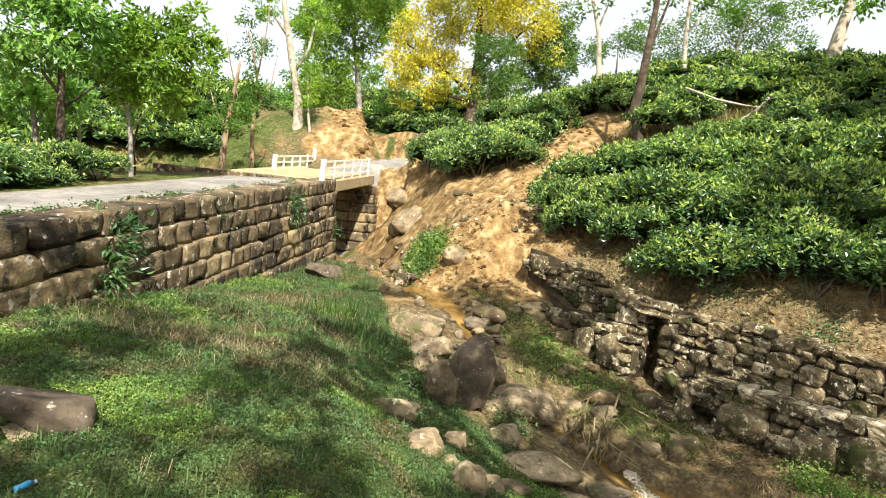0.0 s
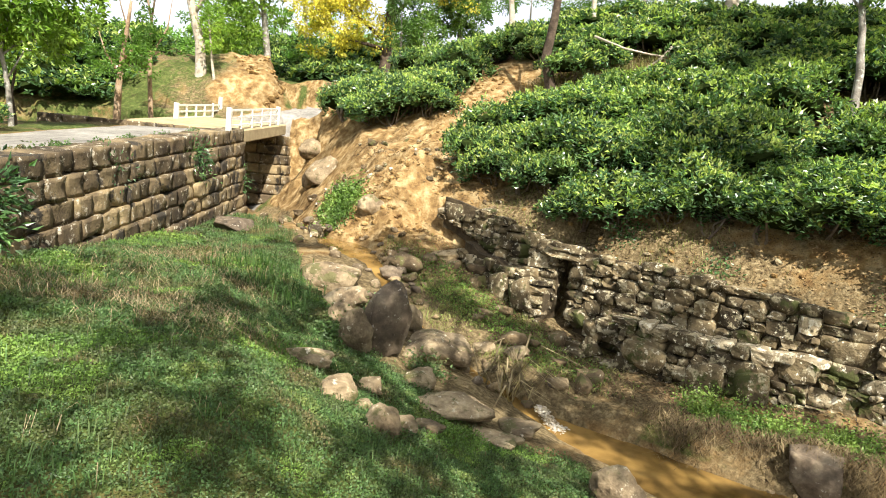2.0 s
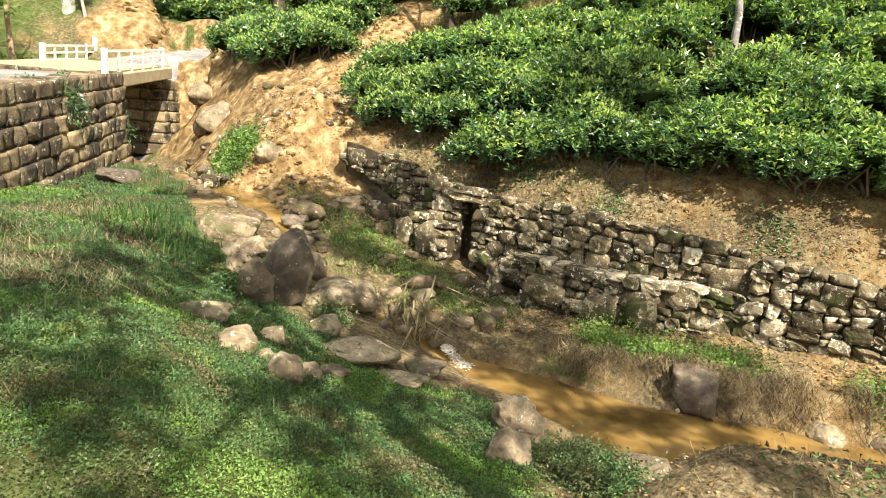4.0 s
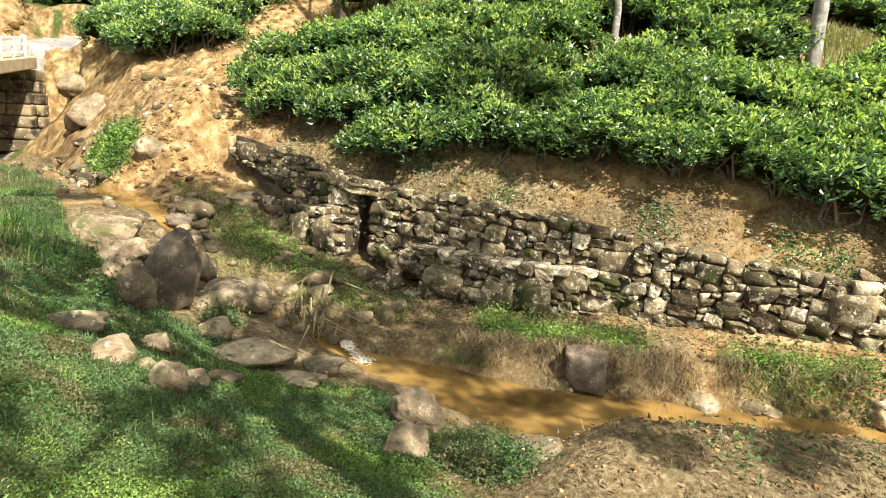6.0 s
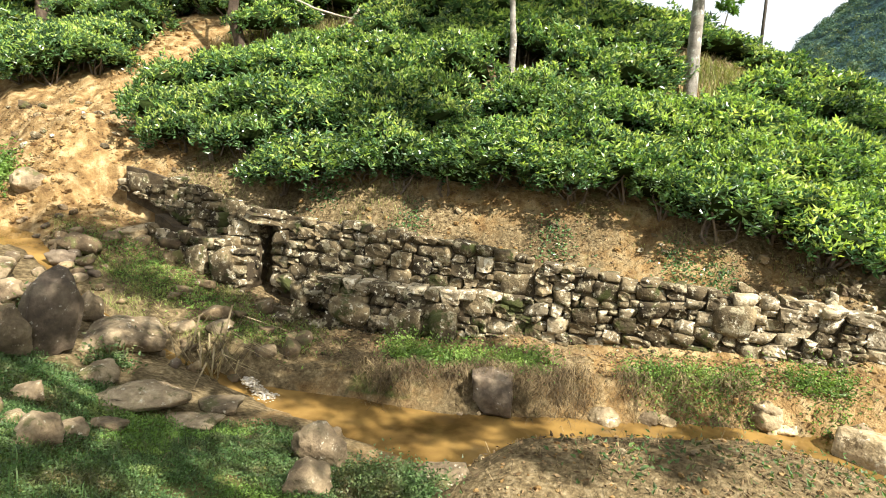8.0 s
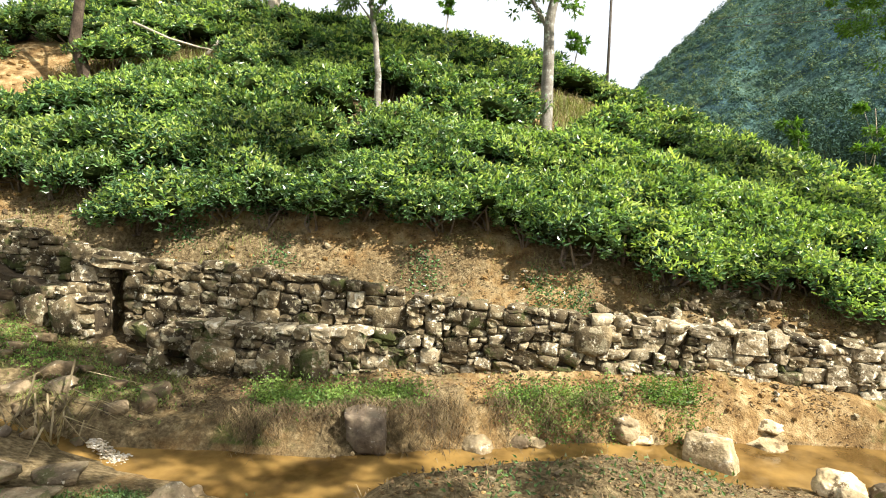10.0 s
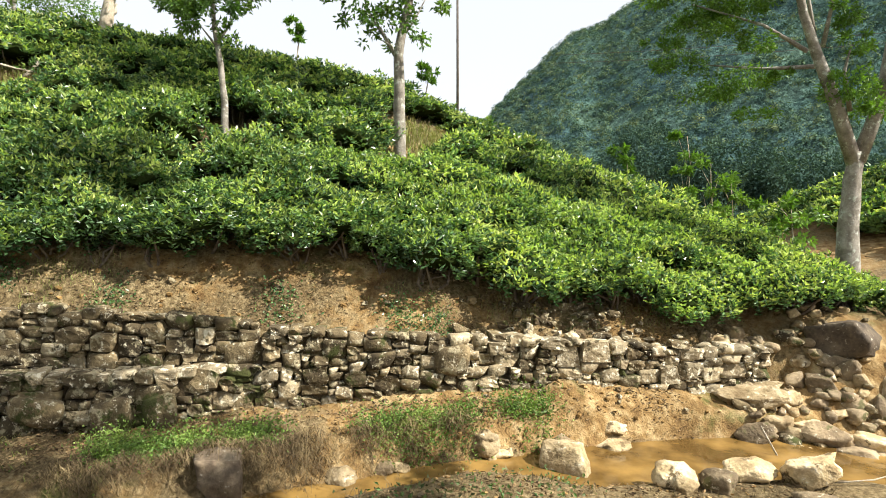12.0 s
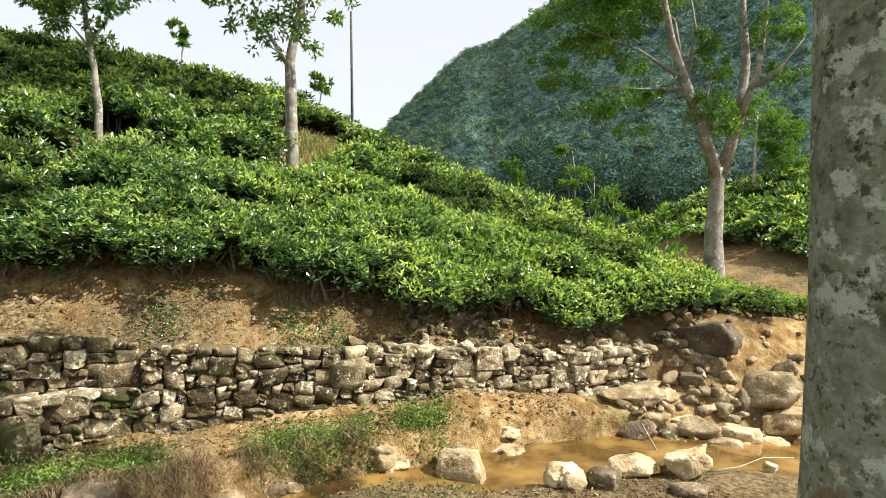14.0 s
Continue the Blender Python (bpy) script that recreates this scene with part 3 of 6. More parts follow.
def domes(x, y, size, seed=0):
    """Heights 0..1 of round crowns set close together."""
    x, y = x / size, y / size
    xi, yi = np.floor(x), np.floor(y)
    best = np.full(np.shape(x), 9.0)
    for dx in (-1, 0, 1):
        for dy in (-1, 0, 1):
            a, b = xi + dx, yi + dy
            h1, h2 = np.sin(a * 127.1 + b * 311.7 + seed) * 43758.5453, np.sin(a * 269.5 + b * 183.3 + seed) * 24634.6345
            px, py = a + h1 - np.floor(h1), b + h2 - np.floor(h2)
            best = np.minimum(best, (x - px) ** 2 + (y - py) ** 2)
    return np.sqrt(np.clip(1 - best, 0, 1))


def build_mountain():
    """A forested mountain far behind the valley, one tall flank with a shoulder; crowns of many sizes."""
    # haze as blue, and shade between crowns as dark, in this base colour
    M_FOREST = material("hazed_far_forest", [(0.03, 0.062, 0.07), (0.045, 0.085, 0.075), (0.06, 0.1, 0.075)], 0.02, 0.95, 0, 0.55, 0.05, detail=9.0)
    n, l = M_FOREST.node_tree.nodes, M_FOREST.node_tree.links
    bsdf = n["Principled BSDF"]
    geo = n.new("ShaderNodeNewGeometry")
    source = bsdf.inputs["Base Color"].links[0].from_socket
    for scale, lo, hi in ((0.1, 0.7, 1.35), (0.31, 0.72, 1.3)):    # single crowns and boughs, each of its own green
        cells = n.new("ShaderNodeTexVoronoi")
        cells.inputs["Scale"].default_value, cells.inputs["Detail"].default_value = scale, 1.0
        l.new(geo.outputs["Position"], cells.inputs["Vector"])
        split = n.new("ShaderNodeSeparateColor")
        l.new(cells.outputs["Color"], split.inputs[0])
        tone = n.new("ShaderNodeMapRange")
        tone.inputs["To Min"].default_value, tone.inputs["To Max"].default_value = lo, hi
        l.new(split.outputs[0], tone.inputs["Value"])
        mul = n.new("ShaderNodeVectorMath")
        mul.operation = "SCALE"
        l.new(source, mul.inputs[0]), l.new(tone.outputs[0], mul.inputs["Scale"])
        source = mul.outputs[0]
    l.new(source, bsdf.inputs["Base Color"])
    lumps = n.new("ShaderNodeTexNoise")
    lumps.inputs["Scale"].default_value, lumps.inputs["Detail"].default_value, lumps.inputs["Roughness"].default_value = 0.22, 5.0, 0.65
    l.new(geo.outputs["Position"], lumps.inputs["Vector"])
    bump = n.new("ShaderNodeBump")
    bump.inputs["Strength"].default_value, bump.inputs["Distance"].default_value = 0.9, 5.0
    l.new(lumps.outputs["Fac"], bump.inputs["Height"]), l.new(bump.outputs[0], bsdf.inputs["Normal"])
    az = np.radians(np.linspace(97, 150, 300))
    rr = np.linspace(300, 860, 170)
    A, Rr = np.meshgrid(az, rr)
    deg = np.degrees(A)
    crest = np.interp(deg, [96, 100, 102.8, 106.8, 109.2, 110.9, 112.4, 114.2, 117.5, 124, 132, 145, 160], [1.2, 6.8, 10.5, 14.1, 15.9, 16.3, 16.8, 18.1, 20.1, 23.2, 25, 26, 22])
    up = smooth(300, 800, Rr) ** 0.9
    X, Y = Rr * np.sin(A), Rr * np.cos(A)
    wx, wy = X + 9 * rough_noise(X, Y, 26, 3, 5), Y + 9 * rough_noise(X, Y, 26, 3, 15)
    Z = -12 + up * (np.tan(np.radians(crest)) * 800 + 6)
    Z = Z + up * (9 * rough_noise(X, Y, 150, 4, 2)) + 34 * np.abs(rough_noise(X, Y, 130, 3, 9)) * up
    Z = Z + 4.5 * domes(wx, wy, 11, 3) + 1.6 * rough_noise(X, Y, 6, 3, 19)
    n = len(az)
    i = (np.arange(len(rr) - 1)[:, None] * n + np.arange(n - 1)[None, :]).ravel()
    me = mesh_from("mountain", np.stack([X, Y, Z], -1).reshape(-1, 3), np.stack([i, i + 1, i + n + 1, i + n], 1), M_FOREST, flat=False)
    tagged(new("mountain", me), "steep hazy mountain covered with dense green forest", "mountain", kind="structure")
    # crowns of many sizes, each a dome of many small boughs
    r = np.random.default_rng(37)
    grid = np.stack([X, Y, Z], -1).reshape(-1, 3)[(deg.ravel() < 138)]
    crowns = 12000
    centre = grid[r.integers(0, len(grid), crowns)] + r.normal(0, 1.2, (crowns, 3)) * (1, 1, 0.4)
    size = np.clip(r.lognormal(1.05, 0.36, crowns), 1.4, 5.0)
    # blue of the distance haze is mixed into the crown greens
    M_CROWN = material("hazed_far_crown", [(0.028, 0.06, 0.064), (0.056, 0.107, 0.085), (0.1, 0.155, 0.092), (0.18, 0.215, 0.105)], 0.11, 0.95, 0, 0.9, 0.02, island=0.15, translucent=0.15, detail=3.0)
    each = np.maximum(9, 20 * (size / 2.3) ** 1.6).astype(int)
    c, reach = np.repeat(centre, each, 0), np.repeat(size, each)[:, None]
    ball = r.normal(0, 1, c.shape)
    ball /= np.linalg.norm(ball, axis=1, keepdims=True)
    ball[:, 2] = np.abs(ball[:, 2])
    p = c + ball * reach * (1, 1, 1.2) * r.uniform(0.8, 1.1, reach.shape)
    out = ball + r.normal(0, 0.28, p.shape)
    side = np.cross(out, r.normal(0, 1, p.shape))
    side /= np.linalg.norm(side, axis=1, keepdims=True)
    rise = np.cross(out, side)
    rise /= np.linalg.norm(rise, axis=1, keepdims=True)
    bough = 0.62 * r.uniform(0.5, 1.4, reach.shape)
    turns = [(math.cos(q), math.sin(q)) for q in (0.2, 1.9, 3.3, 4.7)]
    v = np.stack([p + bough * r.uniform(0.6, 1.2, reach.shape) * (a * side + b * rise) for a, b in turns], 1).reshape(-1, 3)
    f = np.arange(len(p))[:, None] * 4 + np.arange(4)[None, :]
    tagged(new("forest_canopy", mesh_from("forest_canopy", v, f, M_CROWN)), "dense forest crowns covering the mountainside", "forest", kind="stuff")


build_mountain()


# ---------------------------------------------------------------- stone walls
def build_rubble_wall():
    """Dry-stone wall along the far bank in stretches and two tiers; every stone on its own."""
    r = random.Random(3)
    label = "old lichen-spotted dry-stone rubble retaining wall"
    walls = [thing("rubble_wall", Matrix.Translation((WALL_X, 0, 0)), label + end, "stone wall", kind="structure") for end in (" above the drain", " below the tea terrace", " beside the sandy bench")]
    kinds = [rock_mesh("stone", M_RUBBLE, 100 + k, r.uniform(0.88, 0.97), 3, 0.13, k % 2 > 0, 4, 0.46, 0.12) for k in range(18)]
    pale = [rock_mesh("stone", M_RUBBLE_PALE, 160 + k, r.uniform(0.88, 0.97), 3, 0.12, k % 2 > 0, 4, 0.46, 0.1) for k in range(8)]
    round_stone = rock_mesh("stone", M_RUBBLE, 150, 0.25, 3, 0.1)

    def stretch(wall, hi, lo, out, bottom, top, small=0.12, large=0.5):
        """One face of stones between two ends; out(y): how far it stands out from the wall's line."""
        ys = np.arange(lo, hi + 0.01, 0.2)
        verts, faces = [], []
        for y in ys:
            b, t = bottom(y) - 0.3, top(y) - 0.07
            verts += [(0.06 - out(y), y, b), (0.06 - out(y), y, t), (0.16, y, t), (0.42, y, max(b + 0.05, t - 0.35))]
        for i in range(len(ys) - 1):
            for j in range(4):
                k = (j + 1) % 4
                faces.append((4 * i + j, 4 * i + k, 4 * i + 4 + k, 4 * i + 4 + j))
        faces += [(0, 1, 2, 3), tuple(len(verts) - 1 - k for k in range(4))]
        part("fill", mesh_from("fill", verts, faces, M_SOIL_FILL), None, wall, "dark earth packed between the stones")
        cell = 0.04
        cols = np.arange(lo, hi, cell)
        sky_line = np.array([bottom(y) - 0.1 for y in cols])
        tops = np.array([top(y) for y in cols])
        for _ in range(40000):
            room = tops - sky_line
            i = int(np.argmin(np.where(room > 0.05, sky_line - 0.5 * (tops - sky_line.max()) * 0, 99)))
            if room[i] <= 0.05:
                break
            a = z = i
            while z + 1 < len(cols) and sky_line[z + 1] < sky_line[i] + 0.06 and (z - a) * cell < large * 1.3:
                z += 1
            while a > 0 and sky_line[a - 1] < sky_line[i] + 0.06 and (z - a) * cell < large * 1.3:
                a -= 1
            wide = (z - a + 1) * cell
            if wide < 0.1:
                sky_line[a:z + 1] += 0.05
                continue
            want = r.choice([r.uniform(small, 0.24), r.uniform(0.2, 0.38), r.uniform(0.28, large)])
            if wide > want + 0.1:
                z = a + max(2, int(want / cell)) - 1
                wide = (z - a + 1) * cell
            level = float(sky_line[a:z + 1].mean())
            h = min(max(wide * r.uniform(0.42, 0.85), 0.09), 0.36)
            h = min(h, float(tops[a:z + 1].mean()) - level + r.uniform(0.0, 0.06))
            if h < 0.085:
                sky_line[a:z + 1] = tops[a:z + 1]
                continue
            if wide > 2.5 * h:
                z = a + max(2, int(2.5 * h / cell)) - 1
                wide = (z - a + 1) * cell
            mid = (cols[a] + cols[z] + cell) / 2
            ob = new("stone", r.choice(pale if r.random() < 0.12 + 0.6 * float(smooth(1.0, -5.0, mid)) else kinds))
            ob.parent = wall
            flip = r.choice((0, 180))
            ob.matrix_basis = pose(0.13 - out(mid) + r.uniform(-0.045, 0.03), mid, level + h / 2, flip + r.uniform(-4, 4), r.uniform(-5, 5), r.uniform(-5, 5)) @ Matrix.Diagonal((r.uniform(0.3, 0.4), wide * 1.01, h * 1.04, 1))
            sky_line[a:z + 1] = level + h

    tier = lambda y: 0.1 + 0.46 * float(smooth(0.8, 2.9, y))
    base, top = lambda y: float(along(y, WALL_BASE)), lambda y: float(along(y, WALL_TOP))
    stretch(walls[0], 9.0, 5.9, lambda y: 0.0, lambda y: base(y) + 0.5, top)
    stretch(walls[0], 8.1, 5.95, lambda y: 0.34, lambda y: base(y) - 0.1, lambda y: 1.72 + 0.3 * (y - 6.0) + 0.05 * math.sin(9 * y))
    stretch(walls[1], 5.58, 0.85, lambda y: 0.0, lambda y: base(y) + 0.2, top)
    stretch(walls[1], 4.25, 0.95, tier, lambda y: base(y) - 0.05, lambda y: 1.44 + 0.02 * math.sin(7 * y), 0.14, 0.6)
    stretch(walls[2], 1.3, -7.75, lambda y: 0.1, base, lambda y: top(min(y, 0.3)) - 0.3 * float(smooth(0.55, 1.2, y)))
    # the two great round stones at the foot of the lower tier, and boulders by the drain
    for y, w, h, z, out in ((2.78, 0.62, 0.56, 0.86, 0.66), (2.15, 0.54, 0.58, 0.86, 0.56), (-2.2, 0.62, 0.5, 1.45, 0.16), (6.35, 0.5, 0.62, 1.45, 0.5), (6.9, 0.46, 0.6, 1.5, 0.48), (3.75, 0.82, 0.42, 0.98, 0.68)):
        ob = new("stone", round_stone)
        ob.parent = walls[0 if y > 5.7 else 1 if y > 0.7 else 2]
        ob.matrix_basis = pose(0.1 - out, y, z, r.uniform(-15, 15), 0, 0) @ Matrix.Diagonal((0.4, w, h, 1))
    y = 1.25
    while y < 4.2:                                         # flat stones capping the lower tier
        w = r.uniform(0.22, 0.46)
        ob = new("stone", r.choice(pale + kinds[:4]))
        ob.parent = walls[1]
        ob.matrix_basis = pose(0.16 - tier(y) + r.uniform(-0.05, 0.05), y + w / 2, 1.42 + r.uniform(-0.02, 0.03), 0, r.uniform(-5, 5), r.uniform(-8, 8)) @ Matrix.Diagonal((0.44, w, r.uniform(0.1, 0.17), 1))
        y += w
    for z in (2.28, 2.42):
        ob = new("stone", kinds[2])
        ob.parent = walls[1]
        ob.matrix_basis = pose(0.12, 5.74, z, 0, 4, 3) @ Matrix.Diagonal((0.5, 0.75, 0.17, 1))
    # drain: a dark slot between two stretches, with a mossy heap of fallen stones below it
    for k in range(26):
        y, q = 4.75 + r.gauss(0, 0.3), abs(r.gauss(0, 0.5))
        z = base(y) + max(0.05, 0.75 - 0.7 * q - 0.5 * abs(y - 4.75))
        ob = new("stone", r.choice(kinds))
        ob.parent = walls[1]
        w = r.uniform(0.16, 0.42)
        ob.matrix_basis = pose(0.05 - 0.75 * q, y, z - 0.05, r.uniform(-25, 25), r.uniform(-25, 25), r.uniform(0, 360)) @ Matrix.Diagonal((w, w * r.uniform(0.8, 1.2), w * r.uniform(0.5, 0.8), 1))


def build_block_wall():
    """Retaining wall of dressed blocks that carries the road, up to the bridge."""
    r = random.Random(5)
    turn = math.degrees(math.atan2(ROAD_D[1], ROAD_D[0]))
    wall = thing("retaining_wall", pose(ROAD0[0], ROAD0[1], 0, 0, 0, turn), "weathered retaining wall of large dressed stone blocks", "retaining wall", kind="structure")
    kinds = [rock_mesh("block", M_BLOCK, 300 + k, 0.96, 4, 0.085, True, 1, 0.52, 0.025) for k in range(12)]
    base_of = lambda s: 1.55 + 0.075 * (s + 1)
    for course in range(8):
        s = -6 - r.uniform(0, 0.5)
        while s < 8.75:
            w = min(r.uniform(0.34, 0.68), 8.8 - s)
            if w < 0.2:
                break
            m = s + w / 2
            top = float(road_z(m, 0)) + 0.03
            h = 0.335
            z = top - h * (course + 1)
            if z + h > base_of(m) - 0.3:
                ob = new("block", kinds[r.randrange(12)])
                ob.parent = wall
                lean = 0.035 * course
                ob.matrix_basis = pose(m, 0.12 - lean + r.uniform(-0.025, 0.025), z + h / 2, 0, math.degrees(math.atan(-0.114)), 0) @ Matrix.Diagonal((w * 0.985, 0.5 + r.uniform(0, 0.07), h * 0.985, 1))
            s += w


build_rubble_wall()
build_block_wall()


def box(bm, m, sx, sy, sz):
    bmesh.ops.create_cube(bm, size=1, matrix=m @ Matrix.Diagonal((sx, sy, sz, 1)))


def build_bridge():
    turn = math.degrees(math.atan2(ROAD_D[1], ROAD_D[0]))
    root = thing("road_bridge", pose(ROAD0[0], ROAD0[1], 0, 0, 0, turn), "small concrete road bridge with white painted railings", "bridge")
    slope = math.degrees(math.atan(0.114))
    z0 = float(road_z(10.75, 0))
    bm = bmesh.new()
    box(bm, pose(10.9, 1.4, z0 - 0.15, 0, -slope, 0), 4.7, 3.1, 0.34)
    bmesh.ops.bevel(bm, geom=bm.edges[:], offset=0.03, segments=1, affect="EDGES")
    part("deck", bm, M_CONCRETE, root, "stained concrete bridge deck")
    for n, lo, hi, drop in ((-0.02, 7.9, 12.6, 0.02), (2.55, 10.9, 14.6, 0.14)):
        rail = thing("railing", Matrix(), "", "")
        rail.parent = root
        for k in range(6):
            s = lo + (hi - lo) * k / 5
            bm = bmesh.new()
            wide = 0.12 if k in (0, 5) else 0.06
            tall = 0.6 if k in (0, 5) else 0.54
            box(bm, pose(s, n, float(road_z(s, 0)) - drop + tall / 2), wide, wide, tall)
            bmesh.ops.bevel(bm, geom=bm.edges[:], offset=0.008, segments=1, affect="EDGES")
            part("post", bm, M_PAINT, rail)
        for h in (0.12, 0.32, 0.51):
            bm = bmesh.new()
            box(bm, pose((lo + hi) / 2, n, float(road_z((lo + hi) / 2, 0)) + 0.02 - drop + h, 0, -slope, 0), hi - lo, 0.04, 0.05)
            part("bar", bm, M_PAINT, rail)
    # abutments of blocks
    r = random.Random(8)
    kinds = [rock_mesh("block", M_BLOCK, 330 + k, 0.95, 4, 0.08, True, 0, 0.6, 0.02) for k in range(6)]
    abut = thing("abutment", pose(ROAD0[0], ROAD0[1], 0, 0, 0, turn), "stepped stone block abutment under the bridge", "abutment", kind="structure")
    for course in range(7):
        z = float(road_z(13, 0)) - 0.5 - 0.335 * course
        n = 0.1 - 0.05 * course
        while n < 4.6:
            w = r.uniform(0.45, 0.8)
            ob = new("block", kinds[r.randrange(6)])
            ob.parent = abut
            ob.matrix_basis = pose(13.2 - 0.04 * course, n + w / 2, z) @ Matrix.Diagonal((0.5, w * 0.98, 0.33, 1))
            n += w
        s = 13.4
        while s < 15.0 + 0.1 * course:
            w = r.uniform(0.4, 0.7)
            ob = new("block", kinds[r.randrange(6)])
            ob.parent = abut
            ob.matrix_basis = pose(s + w / 2, 0.2 - 0.05 * course, z) @ Matrix.Diagonal((w * 0.98, 0.5, 0.33, 1))
            s += w
        n = 0.4
        while n < 4.6:
            w = r.uniform(0.45, 0.8)
            ob = new("block", kinds[r.randrange(6)])
            ob.parent = abut
            ob.matrix_basis = pose(8.58, n + w / 2, z - 0.2) @ Matrix.Diagonal((0.45, w * 0.98, 0.33, 1))
            n += w


build_bridge()


# ---------------------------------------------------------------- tea
def tea_kind(seed, shoots, size, young=0.42, low=0.24):
    """A bush of leaf rosettes: a flat plucked top, ragged sides, and bare stems below."""
    r = np.random.default_rng(seed)
    root = new("tea_bush")
    u = r.uniform(0, 1, shoots) ** 0.52
    a = r.uniform(0, 2 * np.pi, shoots)
    lump = 1 + 0.16 * np.sin(3 * a + seed) + 0.12 * np.sin(7 * a + 2 * seed)
    rad = 0.72 * u * lump
    px, py = rad * np.cos(a), rad * np.sin(a)
    zt = 0.82 - 0.36 * u ** 2.4 + 0.11 * rough_noise(px + 9 * seed, py, 0.36, 3, seed) + r.normal(0, 0.04, shoots)
    skirt = r.uniform(0, 1, shoots) < 0.36
    zt = np.where(skirt, low + r.uniform(0, 1, shoots) ** 0.8 * (0.68 - low), zt)
    wide = np.where(skirt, 0.68 * lump * r.uniform(0.78, 1.06, shoots) * (0.8 + 0.3 * zt), rad)
    px, py = wide * np.cos(a), wide * np.sin(a)
    tall = (r.uniform(0, 1, shoots) < 0.18) & ~skirt
    zt = zt + np.where(tall, r.uniform(0.03, 0.13, shoots), 0)
    bright_tips = (r.uniform(0, 1, shoots) < young * 1.7) & ~skirt | (r.uniform(0, 1, shoots) < 0.9 * young * smooth(0.25, 0.6, zt))
    each = 6
    k = shoots * each
    turn = np.tile(np.arange(each) * 2.4, shoots) + np.repeat(r.uniform(0, 6.28, shoots), each) + r.normal(0, 0.3, k)
    level = np.tile(np.linspace(0, 1, each), shoots)
    out = np.repeat(np.stack([np.cos(a) * np.where(skirt, 0.8, 0.25 * u), np.sin(a) * np.where(skirt, 0.8, 0.25 * u), np.where(skirt, 0.1, 0.35)], 1), each, 0)
    ways = np.stack([np.cos(turn), np.sin(turn), 0.1 + 0.8 * level ** 2 + r.normal(0, 0.35, k)], 1) + out
    places = np.repeat(np.stack([px, py, zt], 1), each, 0) + np.stack([0 * level, 0 * level, 0.07 * level - 0.05], 1) + r.normal(0, 0.014, (k, 3))
    tip = np.repeat(bright_tips, each) & (level > r.uniform(0.2, 0.9, k))
    v, f = leaf_arrays(places, ways, size, size * 0.46, r, 0.32)
    me = mesh_from("foliage", v, f)
    me.materials.append(M_TEA), me.materials.append(M_TEA_TIP)
    me.polygons.foreach_set("material_index", np.concatenate([tip, tip]).astype(int))
    part("foliage", me, None, root)
    # inner lump; its near-black green stands for the shade inside the bush
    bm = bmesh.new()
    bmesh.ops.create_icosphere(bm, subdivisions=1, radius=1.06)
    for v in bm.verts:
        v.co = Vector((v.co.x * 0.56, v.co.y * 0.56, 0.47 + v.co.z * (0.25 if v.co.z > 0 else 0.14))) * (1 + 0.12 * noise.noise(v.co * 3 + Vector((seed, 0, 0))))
    part("inner_growth", bm, M_TEA_CORE, root, "dark core coloured as the shade among inner twigs")
    stems = []
    for j in range(6):
        b = r.uniform(0, 2 * np.pi)
        q = r.uniform(0.15, 0.5)
        p0 = np.array((r.normal(0, 0.05), r.normal(0, 0.05), -0.12))
        p2 = np.array((q * np.cos(b), q * np.sin(b), 0.5))
        stems.append(tube([p0, p0 * 0.65 + p2 * 0.35 + r.normal(0, 0.05, 3), p0 * 0.3 + p2 * 0.7 + r.normal(0, 0.05, 3), p2], [0.026, 0.02, 0.015, 0.009], 4))
    part("stem", tubes_mesh("stem", stems, M_TWIG), None, root, "crooked branching grey-brown stem")
    return tagged(root, "clipped tea bush with glossy green leaves", "tea bush", "tea bushes on the hillside")


def joined(name, rows, label, category):
    """Many copies of things as one mesh object of kind stuff; rows: thing and pose."""
    verts, faces, mats, slots, base = [], [], [], [], 0
    for ob, m in rows:
        for c in ob.children:
            if c.name.startswith("stem"):
                continue
            me = c.data
            v = np.empty(len(me.vertices) * 3)
            me.vertices.foreach_get("co", v)
            v = v.reshape(-1, 3)
            a = np.array(m)
            verts.append(v @ a[:3, :3].T + a[:3, 3])
            for q in me.materials:
                if q not in mats:
                    mats.append(q)
            for p in me.polygons:
                faces.append(tuple(base + k for k in p.vertices))
            slots += [mats.index(me.materials[p.material_index]) for p in me.polygons]
            base += len(v)
    me = mesh_from(name, np.concatenate(verts), faces)
    for m in mats:
        me.materials.append(m)
    me.polygons.foreach_set("material_index", slots)
    return tagged(new(name, me), label, category, kind="stuff")


